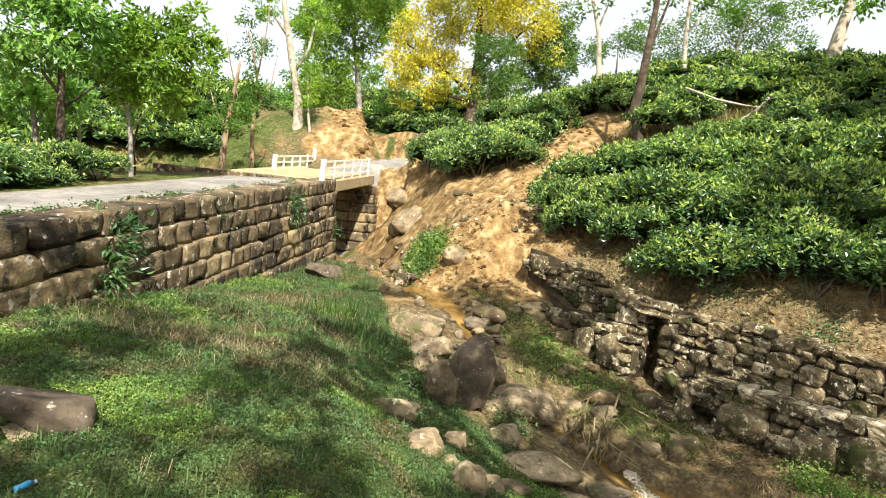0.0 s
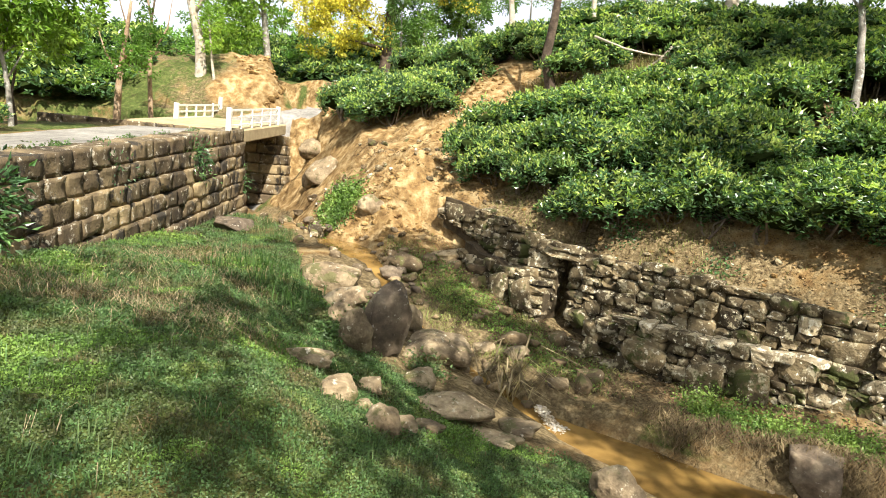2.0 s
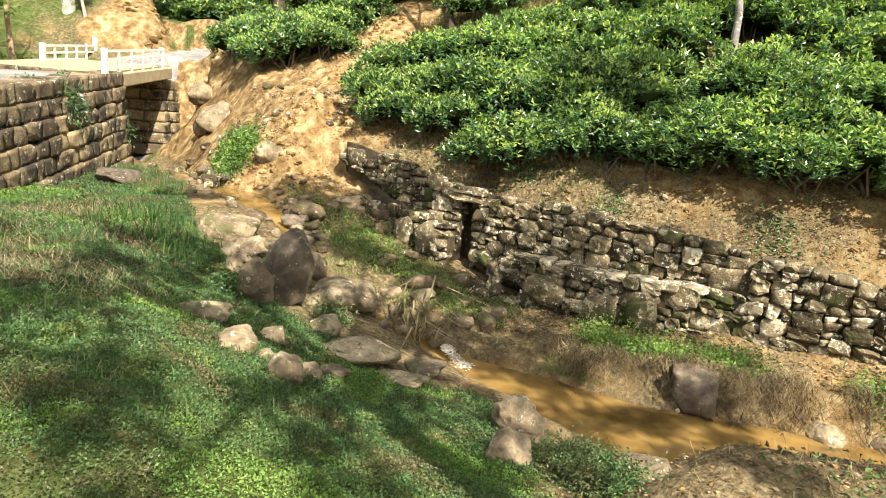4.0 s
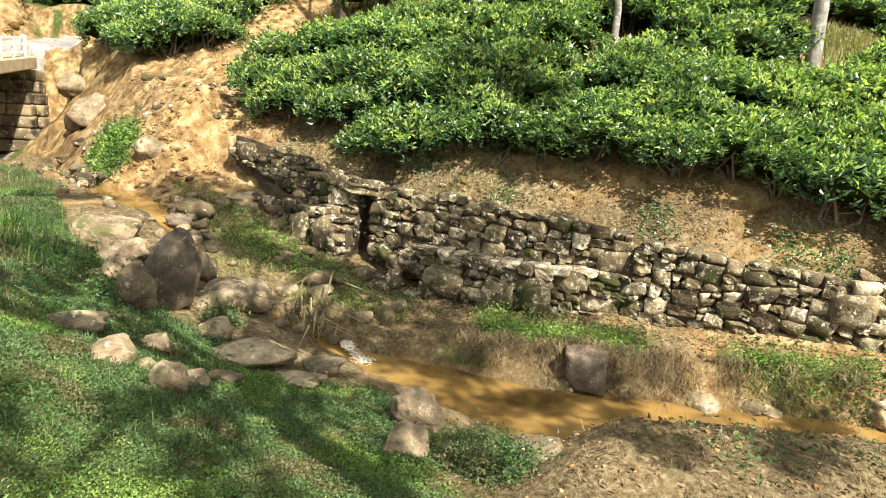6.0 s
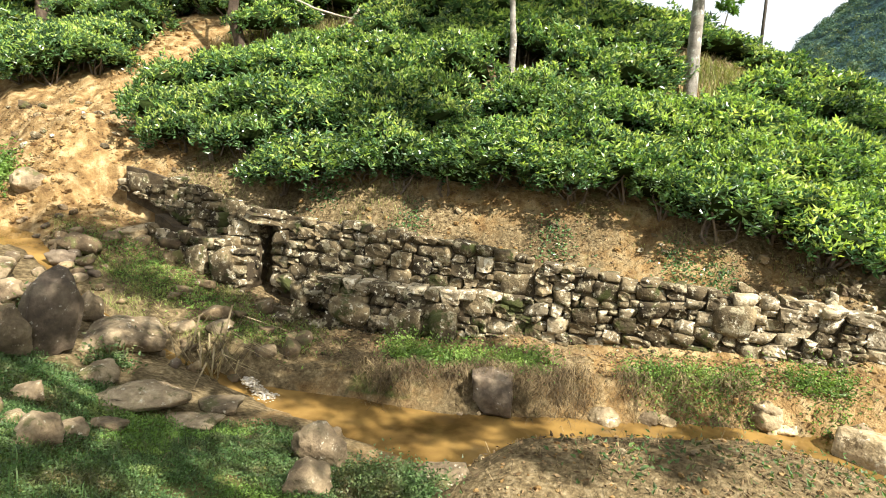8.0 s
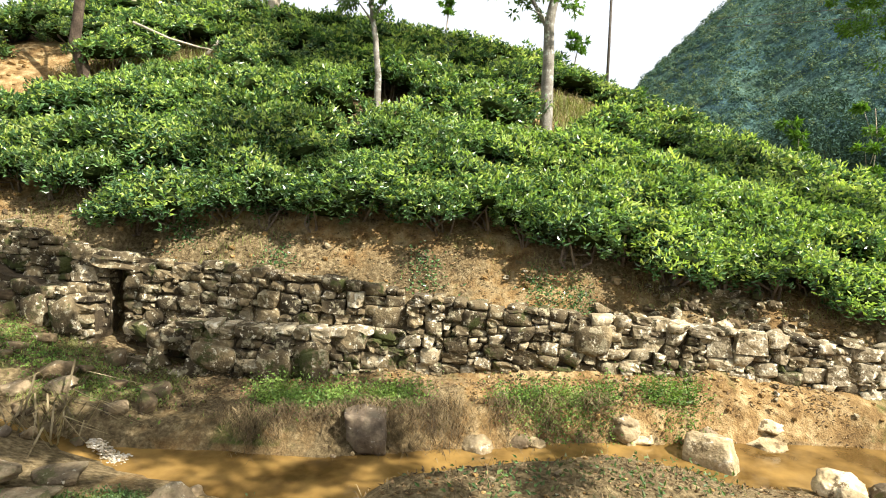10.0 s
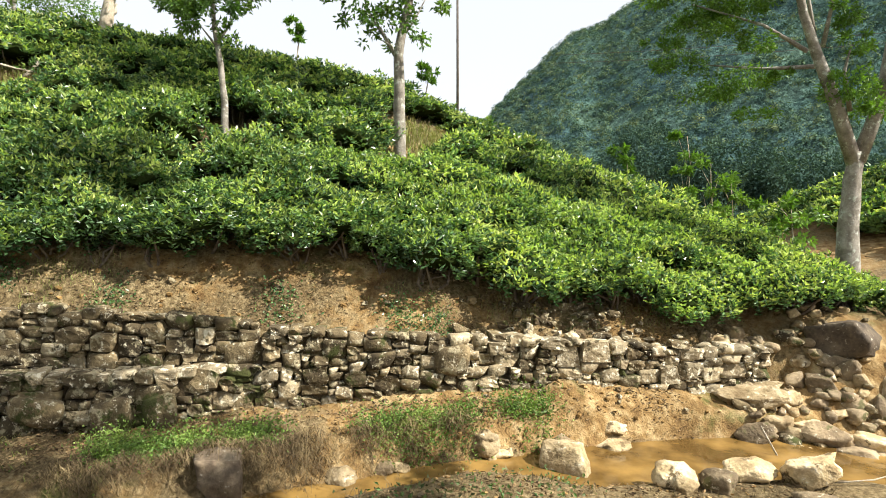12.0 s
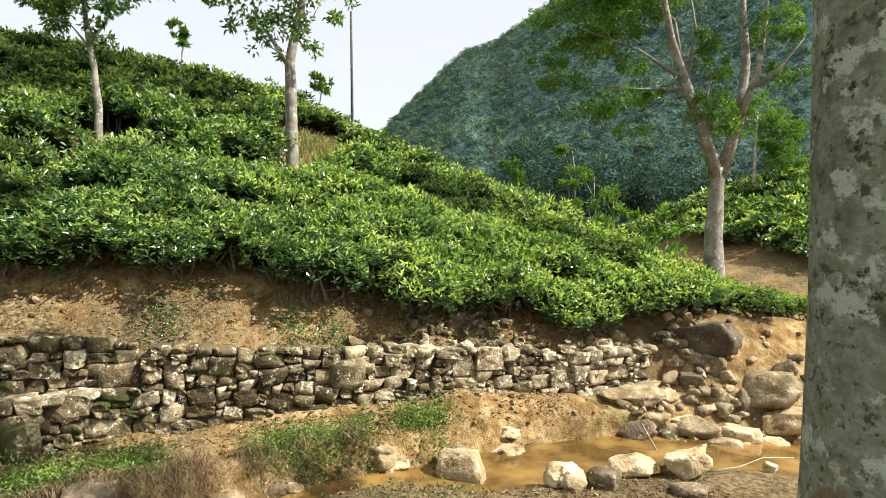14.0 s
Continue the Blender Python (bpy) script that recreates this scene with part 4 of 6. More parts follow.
def build_tea():
    r = random.Random(11)
    near = [tea_kind(k, 370, 0.09) for k in (1, 2, 3, 4, 8)]
    # paler bushes: more young tips, and the sunlight on the right-hand end
    bright_tips = [tea_kind(k, 380, 0.088, 0.82, 0.28) for k in (12, 13, 14)]
    middle = [tea_kind(k, 200, 0.103, 0.46) for k in (21, 22, 23)]
    far = [tea_kind(k, 104, 0.132, 0.46) for k in (5, 6, 7)]
    distant = [tea_kind(k, 56, 0.2) for k in (15, 16)]
    spots = []
    for i, u in enumerate(np.arange(0.0, 14.0, 0.76)):
        y = 16.5 + r.uniform(0, 0.5)
        while y > -15:
            y -= r.uniform(0.68, 0.98) * (1 + 0.02 * i)
            x = 11.4 + 0.1 * max(0, min(y - 9, 8)) + u + r.uniform(-0.2, 0.2) + 0.18 * math.sin(y * 0.9 + i)
            x += 0.32 * float(smooth(3.5, 1.5, y) * smooth(-5.0, -2.5, y))
            if y < -8.5:
                x -= 0.16 * (-8.5 - y) * 1.5
            off = y - 10.4 - 0.35 * (x - 11)           # the bare gully
            if (-1.25 - 1.5 * float(smooth(12.2, 13.2, x))) < off < 1.1 and x < 17.5 or (y > 10.5 and x < 11.5) or (y > 12.5 and x < 12.6):
                continue
            if math.hypot((x - 17.2) * 0.5, y + 2.3) < 1.2 or math.hypot(x - 14.9, y - 2.3) < 0.85 or math.hypot(x - 14.9, y + 1.75) < 0.95 or math.hypot(x - 19, (y + 4.5) * 0.8) < 1.2 or math.hypot((x - 16.4) * 0.7, y - 7.9) < 1.15 or r.random() < 0.04:
                continue
            if y < -9.5 and x > 12.4 + 0.8 * (y + 12):
                continue
            spots.append((x, y, u, 1.0))
    for y in np.arange(9.3, -7.5, -0.5):                    # close the gaps in the front row
        x = 11.62 + 0.32 * float(smooth(3.5, 1.5, y) * smooth(-5.0, -2.5, y)) + 0.12 * math.sin(3 * y) - 0.1 * max(0.0, -5 - y)
        if all(math.hypot(x - q[0], y - q[1]) > 0.52 for q in spots):
            spots.append((x, float(y), 0.0, 1.0))
    for _ in range(420):                                    # across the valley, above a bare scarp
        a, q = r.uniform(0, 6.28), 13.5 * math.sqrt(r.random())
        spots.append((26 + q * math.cos(a), -33 + q * math.sin(a), 20, 1.2))
    for _ in range(60):
        spots.append((r.uniform(17.5, 21.5), r.uniform(-26, -21), 20, 1.0))
    for n in (3.7, 4.6):                                   # the hedge behind the road
        s = -7.0
        while s < 3.6:
            s += r.uniform(0.7, 0.95)
            x, y = ROAD0 + s * ROAD_D + (n + r.uniform(-0.15, 0.15)) * ROAD_N
            spots.append((float(x), float(y), 3, 0.74))
    for n in np.arange(5.6, 15, 1.0):                      # the field beyond it, and the top of the cut bank
        s = -4.0
        while s < 24:
            s += r.uniform(0.8, 1.15)
            if (s < 9 and n < 8.5) or (s > 14 and n < 7.5 - 0.1 * s + 0.1 * max(0, s - 15.8) ** 2):
                continue
            x, y = ROAD0 + s * ROAD_D + (n + r.uniform(-0.2, 0.2)) * ROAD_N
            spots.append((float(x), float(y), 20, 1.0))
    for _ in range(150):                                   # the slope far behind the road
        s, n = r.uniform(26, 40), r.uniform(-12, 12)
        x, y = ROAD0 + s * ROAD_D + n * ROAD_N
        spots.append((float(x), float(y), 20, 1.25))
    first, rest, count = set(), [], 0
    for x, y, u, big in spots:
        z = float(ground_z(x, y, True))
        kind = r.choice((bright_tips if r.random() < float(smooth(1.0, -5.0, y)) and x < 30 and y < 1 else near) if u < 2.4 else middle if u < 6.2 else far if u < 15 else distant)
        s = r.uniform(0.88, 1.18) * big * (1 - 0.42 * float(smooth(-8.5, -12.0, y)) * (u < 15))
        m = pose(x, y, z - 0.03, r.uniform(-6, 6), -13 + r.uniform(-6, 6), r.uniform(0, 360)) @ Matrix.Diagonal((s * r.uniform(1.05, 1.35), s * r.uniform(1.05, 1.35), s * r.uniform(0.86, 1.14) * (1.04 if u < 4.6 else 0.92), 1))
        if kind not in first:
            first.add(kind)
            kind.matrix_basis = m
        elif count < 285 and u < 8:
            copy_thing(kind, m).matrix_basis = m
        else:
            rest.append((kind, m))
            continue
        count += 1
    joined("tea_field", rest, "rows of clipped green tea bushes further off", "tea field")


build_tea()


# ---------------------------------------------------------------- trees
def bearing(az, el, dist, eye=(0, 0)):
    """The place at a bearing and a height angle from a standpoint at eye level, at that level distance."""
    return np.array((eye[0] + dist * math.sin(radians(az)), eye[1] + dist * math.cos(radians(az)), EYE + dist * math.tan(radians(el))))


def crown_leaves(centres, count, r, flat=0.75, inner=0.5):
    """Places and ways of leaves in clumps that fill the given lobes unevenly."""
    total = sum(a * a * b for _, a, b in centres)
    places, ways = [], []
    for c, a, b in centres:
        share = max(12, int(count * a * a * b / total))
        clumps = max(3, int(share / 45))
        o = r.normal(0, 1, (clumps, 3))
        o /= np.linalg.norm(o, axis=1, keepdims=True)
        o *= r.uniform(inner, 1.0, (clumps, 1)) * (a, a, b)
        size = max(a, b) * r.uniform(0.16, 0.36, clumps)
        k = r.integers(0, clumps, share)
        p = r.normal(0, 1, (share, 3))
        p /= np.linalg.norm(p, axis=1, keepdims=True)
        p *= (r.uniform(0, 1, (share, 1)) ** 0.45) * size[k][:, None] * (1, 1, flat)
        places.append(c + o[k] + p)
        ways.append(p / size[k][:, None] + 0.5 * o[k] / max(a, b) + r.normal(0, 0.45, (share, 3)) + (0, 0, -0.15))
    return np.concatenate(places), np.concatenate(ways)


def tree(name, label, dist, bark, leaf, trunk, radius, limbs, crown, size, count, seed, eye=(0, 0)):
    """A tree from the bearings of its trunk, limbs and the lobes of its crown."""
    r = np.random.default_rng(seed)
    sight = functools.partial(bearing, eye=eye)
    path = [sight(a, e, dist) for a, e in trunk]
    foot = path[0].copy()
    foot[2] = min(float(ground_z(foot[0], foot[1], True)), foot[2]) - 0.15
    path = [foot] + path
    if path[1][2] - foot[2] < 0.05:
        path.pop(1)
    root = thing(name, Matrix.Translation(foot), label, "tree")
    # rounder bends: points between the given ones
    fine = []
    for p, q in zip(path[:-1], path[1:]):
        fine += [p, (p + q) / 2 + r.normal(0, 0.012, 3) * np.linalg.norm(q - p)]
    fine.append(path[-1])
    n = len(fine)
    radii = [radius * (1.25 if i == 0 else 1.0) * (1 - (0.5 if name == "forked_tree" else 0.72) * i / (n - 1)) for i in range(n)]
    part("trunk", tubes_mesh("trunk", [tube(np.array(fine) - foot, radii, 12, 0.05, seed)], bark), None, root)
    for j, limb in enumerate(limbs):
        pts = [sight(a, e, dist) - foot for a, e in limb]
        away = r.uniform(-0.12, 0.12)
        way = np.array((math.sin(radians(trunk[0][0])), math.cos(radians(trunk[0][0])), 0))
        pts = [p + way * away * np.linalg.norm(p - pts[0]) * 2 for p in pts]
        w = radius * (0.58 if name == "forked_tree" and j < 2 else 0.36 if j < 3 else 0.2)
        part("limb", tubes_mesh("limb", [tube(pts, [w * (1 - 0.75 * i / (len(pts) - 1)) for i in range(len(pts))], 7, 0.04, j)], bark), None, root)
    lobes = [(sight(a, e, dist + r.uniform(-0.5, 0.5) * w) - foot, w, h) for a, e, w, h in crown]
    if lobes:
        p, q = crown_leaves(lobes, count, r)
        part("crown", leaf_mesh("crown", p, q, size, size * 0.46, leaf, seed, 0.35), None, root)
    return root


LAST_EYE = (0.41, -0.74)
tree("roadside_tree", "broad-leaved roadside tree with dense dark foliage", 15, M_BARK_DARK, M_LEAF_DARK, [(9.4, 0.4), (8.9, 4.8), (8.7, 9.0), (8.3, 13.0), (7.9, 16.1)], 0.11,
     [[(8.9, 6.0), (7.0, 8.2), (5.5, 9.5)], [(8.8, 8.2), (10.5, 11.1), (11.9, 13.1)], [(9.0, 5.2), (11.9, 7.9)]],
     [(6.1, 11.2, 1.51, 0.82), (5.0, 8.6, 0.7, 0.5), (9.0, 11.0, 1.1, 0.9), (11.6, 12.2, 0.75, 0.68), (11.0, 9.8, 0.7, 0.45), (6.6, 14.5, 2.05, 0.68), (11.3, 15.8, 1.1, 0.68)], 0.165, 7200, 31)
tree("roadside_tree", "young roadside tree with bright green leaves", 16, M_BARK_GREY, M_LEAF, [(14.2, -0.4), (13.9, 3.3), (13.4, 6.0), (14.2, 9.3), (15.3, 12.2)], 0.07,
     [[(13.5, 5.6), (16.4, 8.4), (18.9, 10.2)], [(13.8, 3.8), (14.9, 6.2), (17.9, 6.3)], [(13.5, 5.6), (12.3, 7.6)]],
     [(15.7, 9.6, 1.1, 0.8), (18.0, 10.5, 0.73, 0.66), (18.2, 12.8, 0.56, 0.58), (13.8, 10.1, 0.88, 0.73), (15.7, 12.2, 0.88, 0.58), (18.5, 7.6, 0.5, 0.4), (11.4, 9.4, 0.7, 0.5)], 0.15, 5600, 32)
tree("roadside_tree", "slim twin-stemmed tree beside the road", 16.3, M_BARK_DARK, M_LEAF, [(14.5, -0.3), (14.1, 2.9), (14.5, 5.7)], 0.06,
     [],
     [(14.9, 6.2, 0.74, 0.6)], 0.17, 575, 33)
tree("roadside_tree", "pale slender trunk at the field edge", 19, M_BARK_PALE, M_LEAF_DARK, [(10.5, 0.6), (10.3, 3.2), (10.1, 5.8)], 0.08,
     [],
     [(10.1, 5.4, 0.87, 0.69)], 0.204, 690, 43)
tree("roadside_tree", "grey trunk standing behind the hedge", 18, M_BARK_GREY, M_LEAF_DARK, [(7.7, 0.9), (7.3, 3.6), (6.7, 6.5)], 0.12,
     [[(7.3, 3.6), (8.2, 5.5)]],
     [(6.8, 4.8, 0.99, 0.66)], 0.204, 1035, 44)
tree("roadside_tree", "reddish-barked thin tree with sparse leaves", 19.5, M_BARK_RED, M_LEAF_PALE, [(21.0, 0.9), (21.1, 4.4), (21.3, 6.6), (21.6, 9.3), (21.8, 11.2)], 0.12,
     [[(21.2, 5.4), (20.1, 7.1), (19.5, 8.9)], [(21.3, 6.6), (22.7, 8.5)]],
     [(20.8, 6.8, 0.98, 0.62), (22.0, 9.3, 0.71, 0.62), (19.2, 7.0, 0.53, 0.53)], 0.119, 1609, 34)
tree("roadside_tree", "reddish-barked thin tree with sparse leaves", 20.5, M_BARK_RED, M_LEAF_PALE, [(23.6, 1.0), (23.4, 4.2), (23.3, 7.1), (23.3, 10.0), (22.3, 13.6)], 0.09,
     [[(23.3, 6.2), (21.8, 8.4), (21.1, 10.6), (20.5, 13.2)], [(23.3, 7.1), (24.5, 9.7), (24.8, 12.2)], [(23.2, 9.1), (23.7, 13.8), (23.8, 16.5)]],
     [(23.3, 7.9, 1.12, 0.75), (24.5, 9.7, 0.66, 0.75), (21.7, 9.3, 0.56, 0.56), (22.7, 13.6, 1.12, 0.94)], 0.111, 1265, 35)
tree("white_tree", "tall pale-trunked tree with peeling bark", 25.5, M_BARK_PALE, M_LEAF, [(27.1, 3.6), (27.1, 6.7), (26.9, 9.1), (26.1, 11.9), (25.2, 15.5), (24.4, 19.3)], 0.27,
     [[(26.3, 11.0), (27.4, 13.0), (27.8, 15.5)], [(25.5, 14.1), (23.9, 15.7)]],
     [(27.7, 12.2, 0.58, 1.4), (27.8, 15.5, 0.93, 0.93), (23.4, 16.0, 0.7, 0.7)], 0.132, 3060, 36)
tree("roadside_tree", "thin pale sapling beside the white tree", 25, M_BARK_PALE, M_LEAF, [(28.4, 4.3), (27.9, 7.8), (27.5, 11.2)], 0.09,
     [],
     [(27.8, 10.2, 0.46, 0.91)], 0.121, 1020, 45)
tree("forest_tree", "tall leafy green tree behind the bridge", 31, M_BARK_GREY, M_LEAF, [(32.3, 8.9), (31.8, 12.3), (31.1, 15.5), (30.2, 19.0)], 0.20,
     [[(31.8, 11.8), (29.5, 13.9)], [(31.6, 13.2), (32.8, 16.2)]],
     [(29.5, 13.9, 1.56, 1.7), (29.8, 10.5, 1.42, 1.27), (31.8, 16.1, 1.42, 1.42), (28.3, 16.0, 1.27, 1.13), (31.4, 19.2, 2.55, 1.13), (33.1, 12.9, 0.71, 1.42)], 0.198, 12240, 37)
tree("flowering_tree", "large tree full of golden-yellow blossom", 36, M_BARK_DARK, M_LEAF_YELLOW, [(42.4, 8.5), (42.6, 11.1), (42.6, 14.5), (42.3, 18.2), (42.2, 21.4)], 0.39,
     [[(42.6, 11.1), (39.3, 13.2), (36.0, 14.8)], [(42.5, 13.1), (45.2, 15.7), (48.0, 18.2)], [(42.5, 10.6), (38.5, 11.2)]],
     [(37.9, 15.9, 2.14, 1.97), (35.9, 13.3, 1.31, 1.97), (38.8, 12.7, 1.81, 1.64), (42.3, 18.2, 2.96, 1.64), (46.5, 17.7, 1.97, 1.64), (41.5, 12.0, 1.64, 1.31), (37.5, 10.6, 1.48, 0.99), (49.4, 16.9, 0.99, 1.64), (43.5, 21.0, 4.27, 1.31)], 0.22, 22100, 38)
tree("forest_tree", "dark green tree beside the yellow blossom", 30, M_BARK_GREY, M_LEAF_SHADE, [(44.1, 8.2), (43.8, 10.7), (43.6, 13.7)], 0.12,
     [],
     [(44.0, 14.2, 1.37, 1.37), (43.6, 12.2, 1.1, 0.82), (45.9, 12.4, 0.82, 1.1)], 0.165, 5100, 46)
tree("forest_tree", "tall dark green tree behind the ridge", 38, M_BARK_GREY, M_LEAF_SHADE, [(49.1, 10.7), (48.7, 14.1), (48.5, 17.8)], 0.24,
     [],
     [(49.1, 15.5, 1.56, 1.91), (50.0, 13.7, 1.21, 1.04), (47.5, 14.0, 1.21, 1.39), (50.0, 17.9, 0.87, 1.39)], 0.22, 6800, 47)
tree("forest_tree", "tall tree with airy crown above the road", 40, M_BARK_GREY, M_LEAF_DARK, [(35.7, 8.3), (35.2, 12.7), (34.7, 17.4)], 0.18,
     [],
     [(34.2, 16.9, 1.83, 1.46), (35.1, 9.3, 1.46, 1.1), (32.1, 17.5, 2.19, 1.1)], 0.22, 5100, 48)
tree("forest_tree", "round leafy tree behind the tea field", 34, M_BARK_GREY, M_LEAF_DARK, [(24.4, 5.4), (24.1, 9.2)], 0.19,
     [],
     [(24.3, 7.3, 2.17, 1.24), (21.5, 6.9, 1.55, 1.24), (27.5, 8.8, 1.24, 1.24)], 0.231, 6120, 49)
tree("forest_tree", "dense green trees closing the tea field", 36, M_BARK_GREY, M_LEAF, [(18.1, 4.0), (17.8, 7.2)], 0.20,
     [],
     [(17.5, 5.8, 2.63, 1.31), (14.5, 6.2, 2.63, 1.64), (10.9, 5.1, 2.63, 1.97)], 0.231, 8160, 50)
tree("forest_tree", "dense green trees closing the tea field", 34, M_BARK_DARK, M_LEAF_DARK, [(6.7, 1.4), (6.4, 5.1)], 0.19,
     [],
     [(6.2, 4.2, 2.48, 1.86), (8.7, 4.7, 1.86, 1.55), (3.1, 5.3, 2.79, 2.79)], 0.231, 8160, 51)
tree("forest_tree", "leafy tree closing the view behind the road", 46, M_BARK_GREY, M_LEAF, [(30.8, 6.0), (30.6, 8.4), (30.3, 10.9)], 0.19,
     [],
     [(30.5, 8.9, 1.89, 1.34), (29.4, 7.4, 1.47, 1.01), (31.9, 7.9, 1.47, 1.01), (30.3, 11.3, 1.26, 1.26)], 0.22, 4420, 90)
tree("forest_tree", "leafy tree closing the view behind the road", 48, M_BARK_GREY, M_LEAF_DARK, [(33.8, 6.6), (33.5, 9.1), (33.3, 11.5)], 0.20,
     [],
     [(33.5, 9.6, 1.97, 1.4), (32.4, 8.0, 1.53, 1.05), (34.9, 8.5, 1.53, 1.05), (33.2, 12.0, 1.31, 1.31)], 0.22, 4420, 91)
tree("forest_tree", "leafy tree closing the view behind the road", 50, M_BARK_GREY, M_LEAF, [(37.1, 7.0), (36.9, 9.5), (36.6, 11.9)], 0.21,
     [],
     [(36.8, 10.0, 2.05, 1.46), (35.7, 8.4, 1.6, 1.1), (38.2, 8.9, 1.6, 1.1), (36.5, 12.4, 1.37, 1.37)], 0.22, 4420, 92)
tree("forest_tree", "leafy tree closing the view behind the road", 52, M_BARK_GREY, M_LEAF_DARK, [(40.5, 7.1), (40.2, 9.6), (39.9, 12.1)], 0.21,
     [],
     [(40.2, 10.1, 2.14, 1.52), (39.0, 8.6, 1.66, 1.14), (41.6, 9.0, 1.66, 1.14), (39.9, 12.5, 1.42, 1.42)], 0.22, 4420, 93)
tree("forest_tree", "leafy tree closing the view behind the road", 54, M_BARK_GREY, M_LEAF, [(46.2, 7.7), (45.9, 10.2), (45.6, 12.6)], 0.22,
     [],
     [(45.8, 10.7, 2.22, 1.58), (44.7, 9.2, 1.73, 1.18), (47.2, 9.6, 1.73, 1.18), (45.5, 13.1, 1.48, 1.48)], 0.22, 4420, 94)
tree("shade_tree", "leaning dark-barked shade tree on the tea slope", 17.9, M_BARK_DARK, M_LEAF_PALE, [(57.6, 8.6), (56.9, 11.0), (57.3, 14.1), (57.5, 16.8), (57.7, 19.7), (58.0, 22.8)], 0.18,
     [[(57.2, 15.0), (57.9, 17.3), (58.6, 19.9), (59.0, 22.4)]],
     [(57.9, 24.0, 1.47, 0.65)], 0.153, 1035, 21)
tree("shade_tree", "slender grey shade tree on the ridge", 23, M_BARK_PALE, M_LEAF_PALE, [(53.6, 13.3), (53.1, 17.1), (52.2, 19.8), (51.4, 22.3)], 0.13,
     [[(53.0, 17.6), (53.6, 19.6), (53.9, 22.0)]],
     [(52.3, 19.3, 0.84, 0.25), (52.4, 22.4, 1.68, 0.63)], 0.17, 690, 26)
tree("shade_tree", "slender grey shade tree on the ridge", 22.5, M_BARK_PALE, M_LEAF_PALE, [(60.8, 13.0), (60.4, 16.9), (60.4, 19.9), (60.4, 21.9)], 0.11,
     [[(60.4, 17.3), (61.8, 19.0)]],
     [(59.5, 19.4, 1.23, 0.41), (62.6, 19.4, 1.23, 0.41), (60.9, 21.9, 1.85, 0.62)], 0.17, 1035, 27)
tree("shade_tree", "thick pale trunk on top of the tea hill", 22, M_BARK_PALE, M_LEAF_DARK, [(71.5, 15.1), (71.7, 17.0), (72.2, 19.4), (72.6, 21.2)], 0.27,
     [[(71.6, 16.2), (72.2, 16.8), (72.3, 17.4)]],
     [(73.2, 20.8, 1.61, 0.8)], 0.204, 1035, 28)
tree("forest_tree", "flat-topped feathery tree behind the ridge", 38, M_BARK_GREY, M_LEAF_PALE, [(64.5, 14.7), (64.6, 17.3), (65.2, 19.3)], 0.14,
     [[(64.6, 16.0), (62.8, 17.7)], [(64.6, 17.3), (67.3, 18.9)]],
     [(67.8, 16.8, 1.91, 0.56), (63.5, 16.2, 2.78, 0.42), (62.3, 18.2, 2.43, 0.49), (65.3, 18.7, 2.43, 0.56), (57.4, 17.3, 2.08, 0.56), (68.1, 19.2, 1.74, 0.42)], 0.165, 8840, 29)
tree("forest_tree", "flat-topped feathery tree behind the ridge", 40, M_BARK_GREY, M_LEAF_PALE, [(55.0, 13.5), (54.9, 16.3)], 0.11,
     [],
     [(52.3, 15.5, 1.46, 0.73), (55.6, 16.3, 1.64, 0.51), (59.1, 15.3, 1.83, 0.51)], 0.165, 4080, 30)
tree("shade_tree", "slim leaning tree among the tea bushes", 15.3, M_BARK_GREY, M_LEAF_SHADE, [(78.4, 6.8), (78.3, 10.7), (78.0, 13.7), (77.5, 16.6), (77.3, 19.8), (77.1, 22.1)], 0.10,
     [[(77.8, 15.0), (76.2, 16.8)], [(77.7, 15.4), (79.0, 17.3)]],
     [(76.2, 17.8, 0.84, 0.39), (78.6, 18.2, 0.56, 0.42), (78.8, 16.4, 0.31, 0.25), (75.1, 19.0, 0.84, 0.42), (78.2, 20.8, 1.26, 0.56)], 0.124, 4800, 22, LAST_EYE)
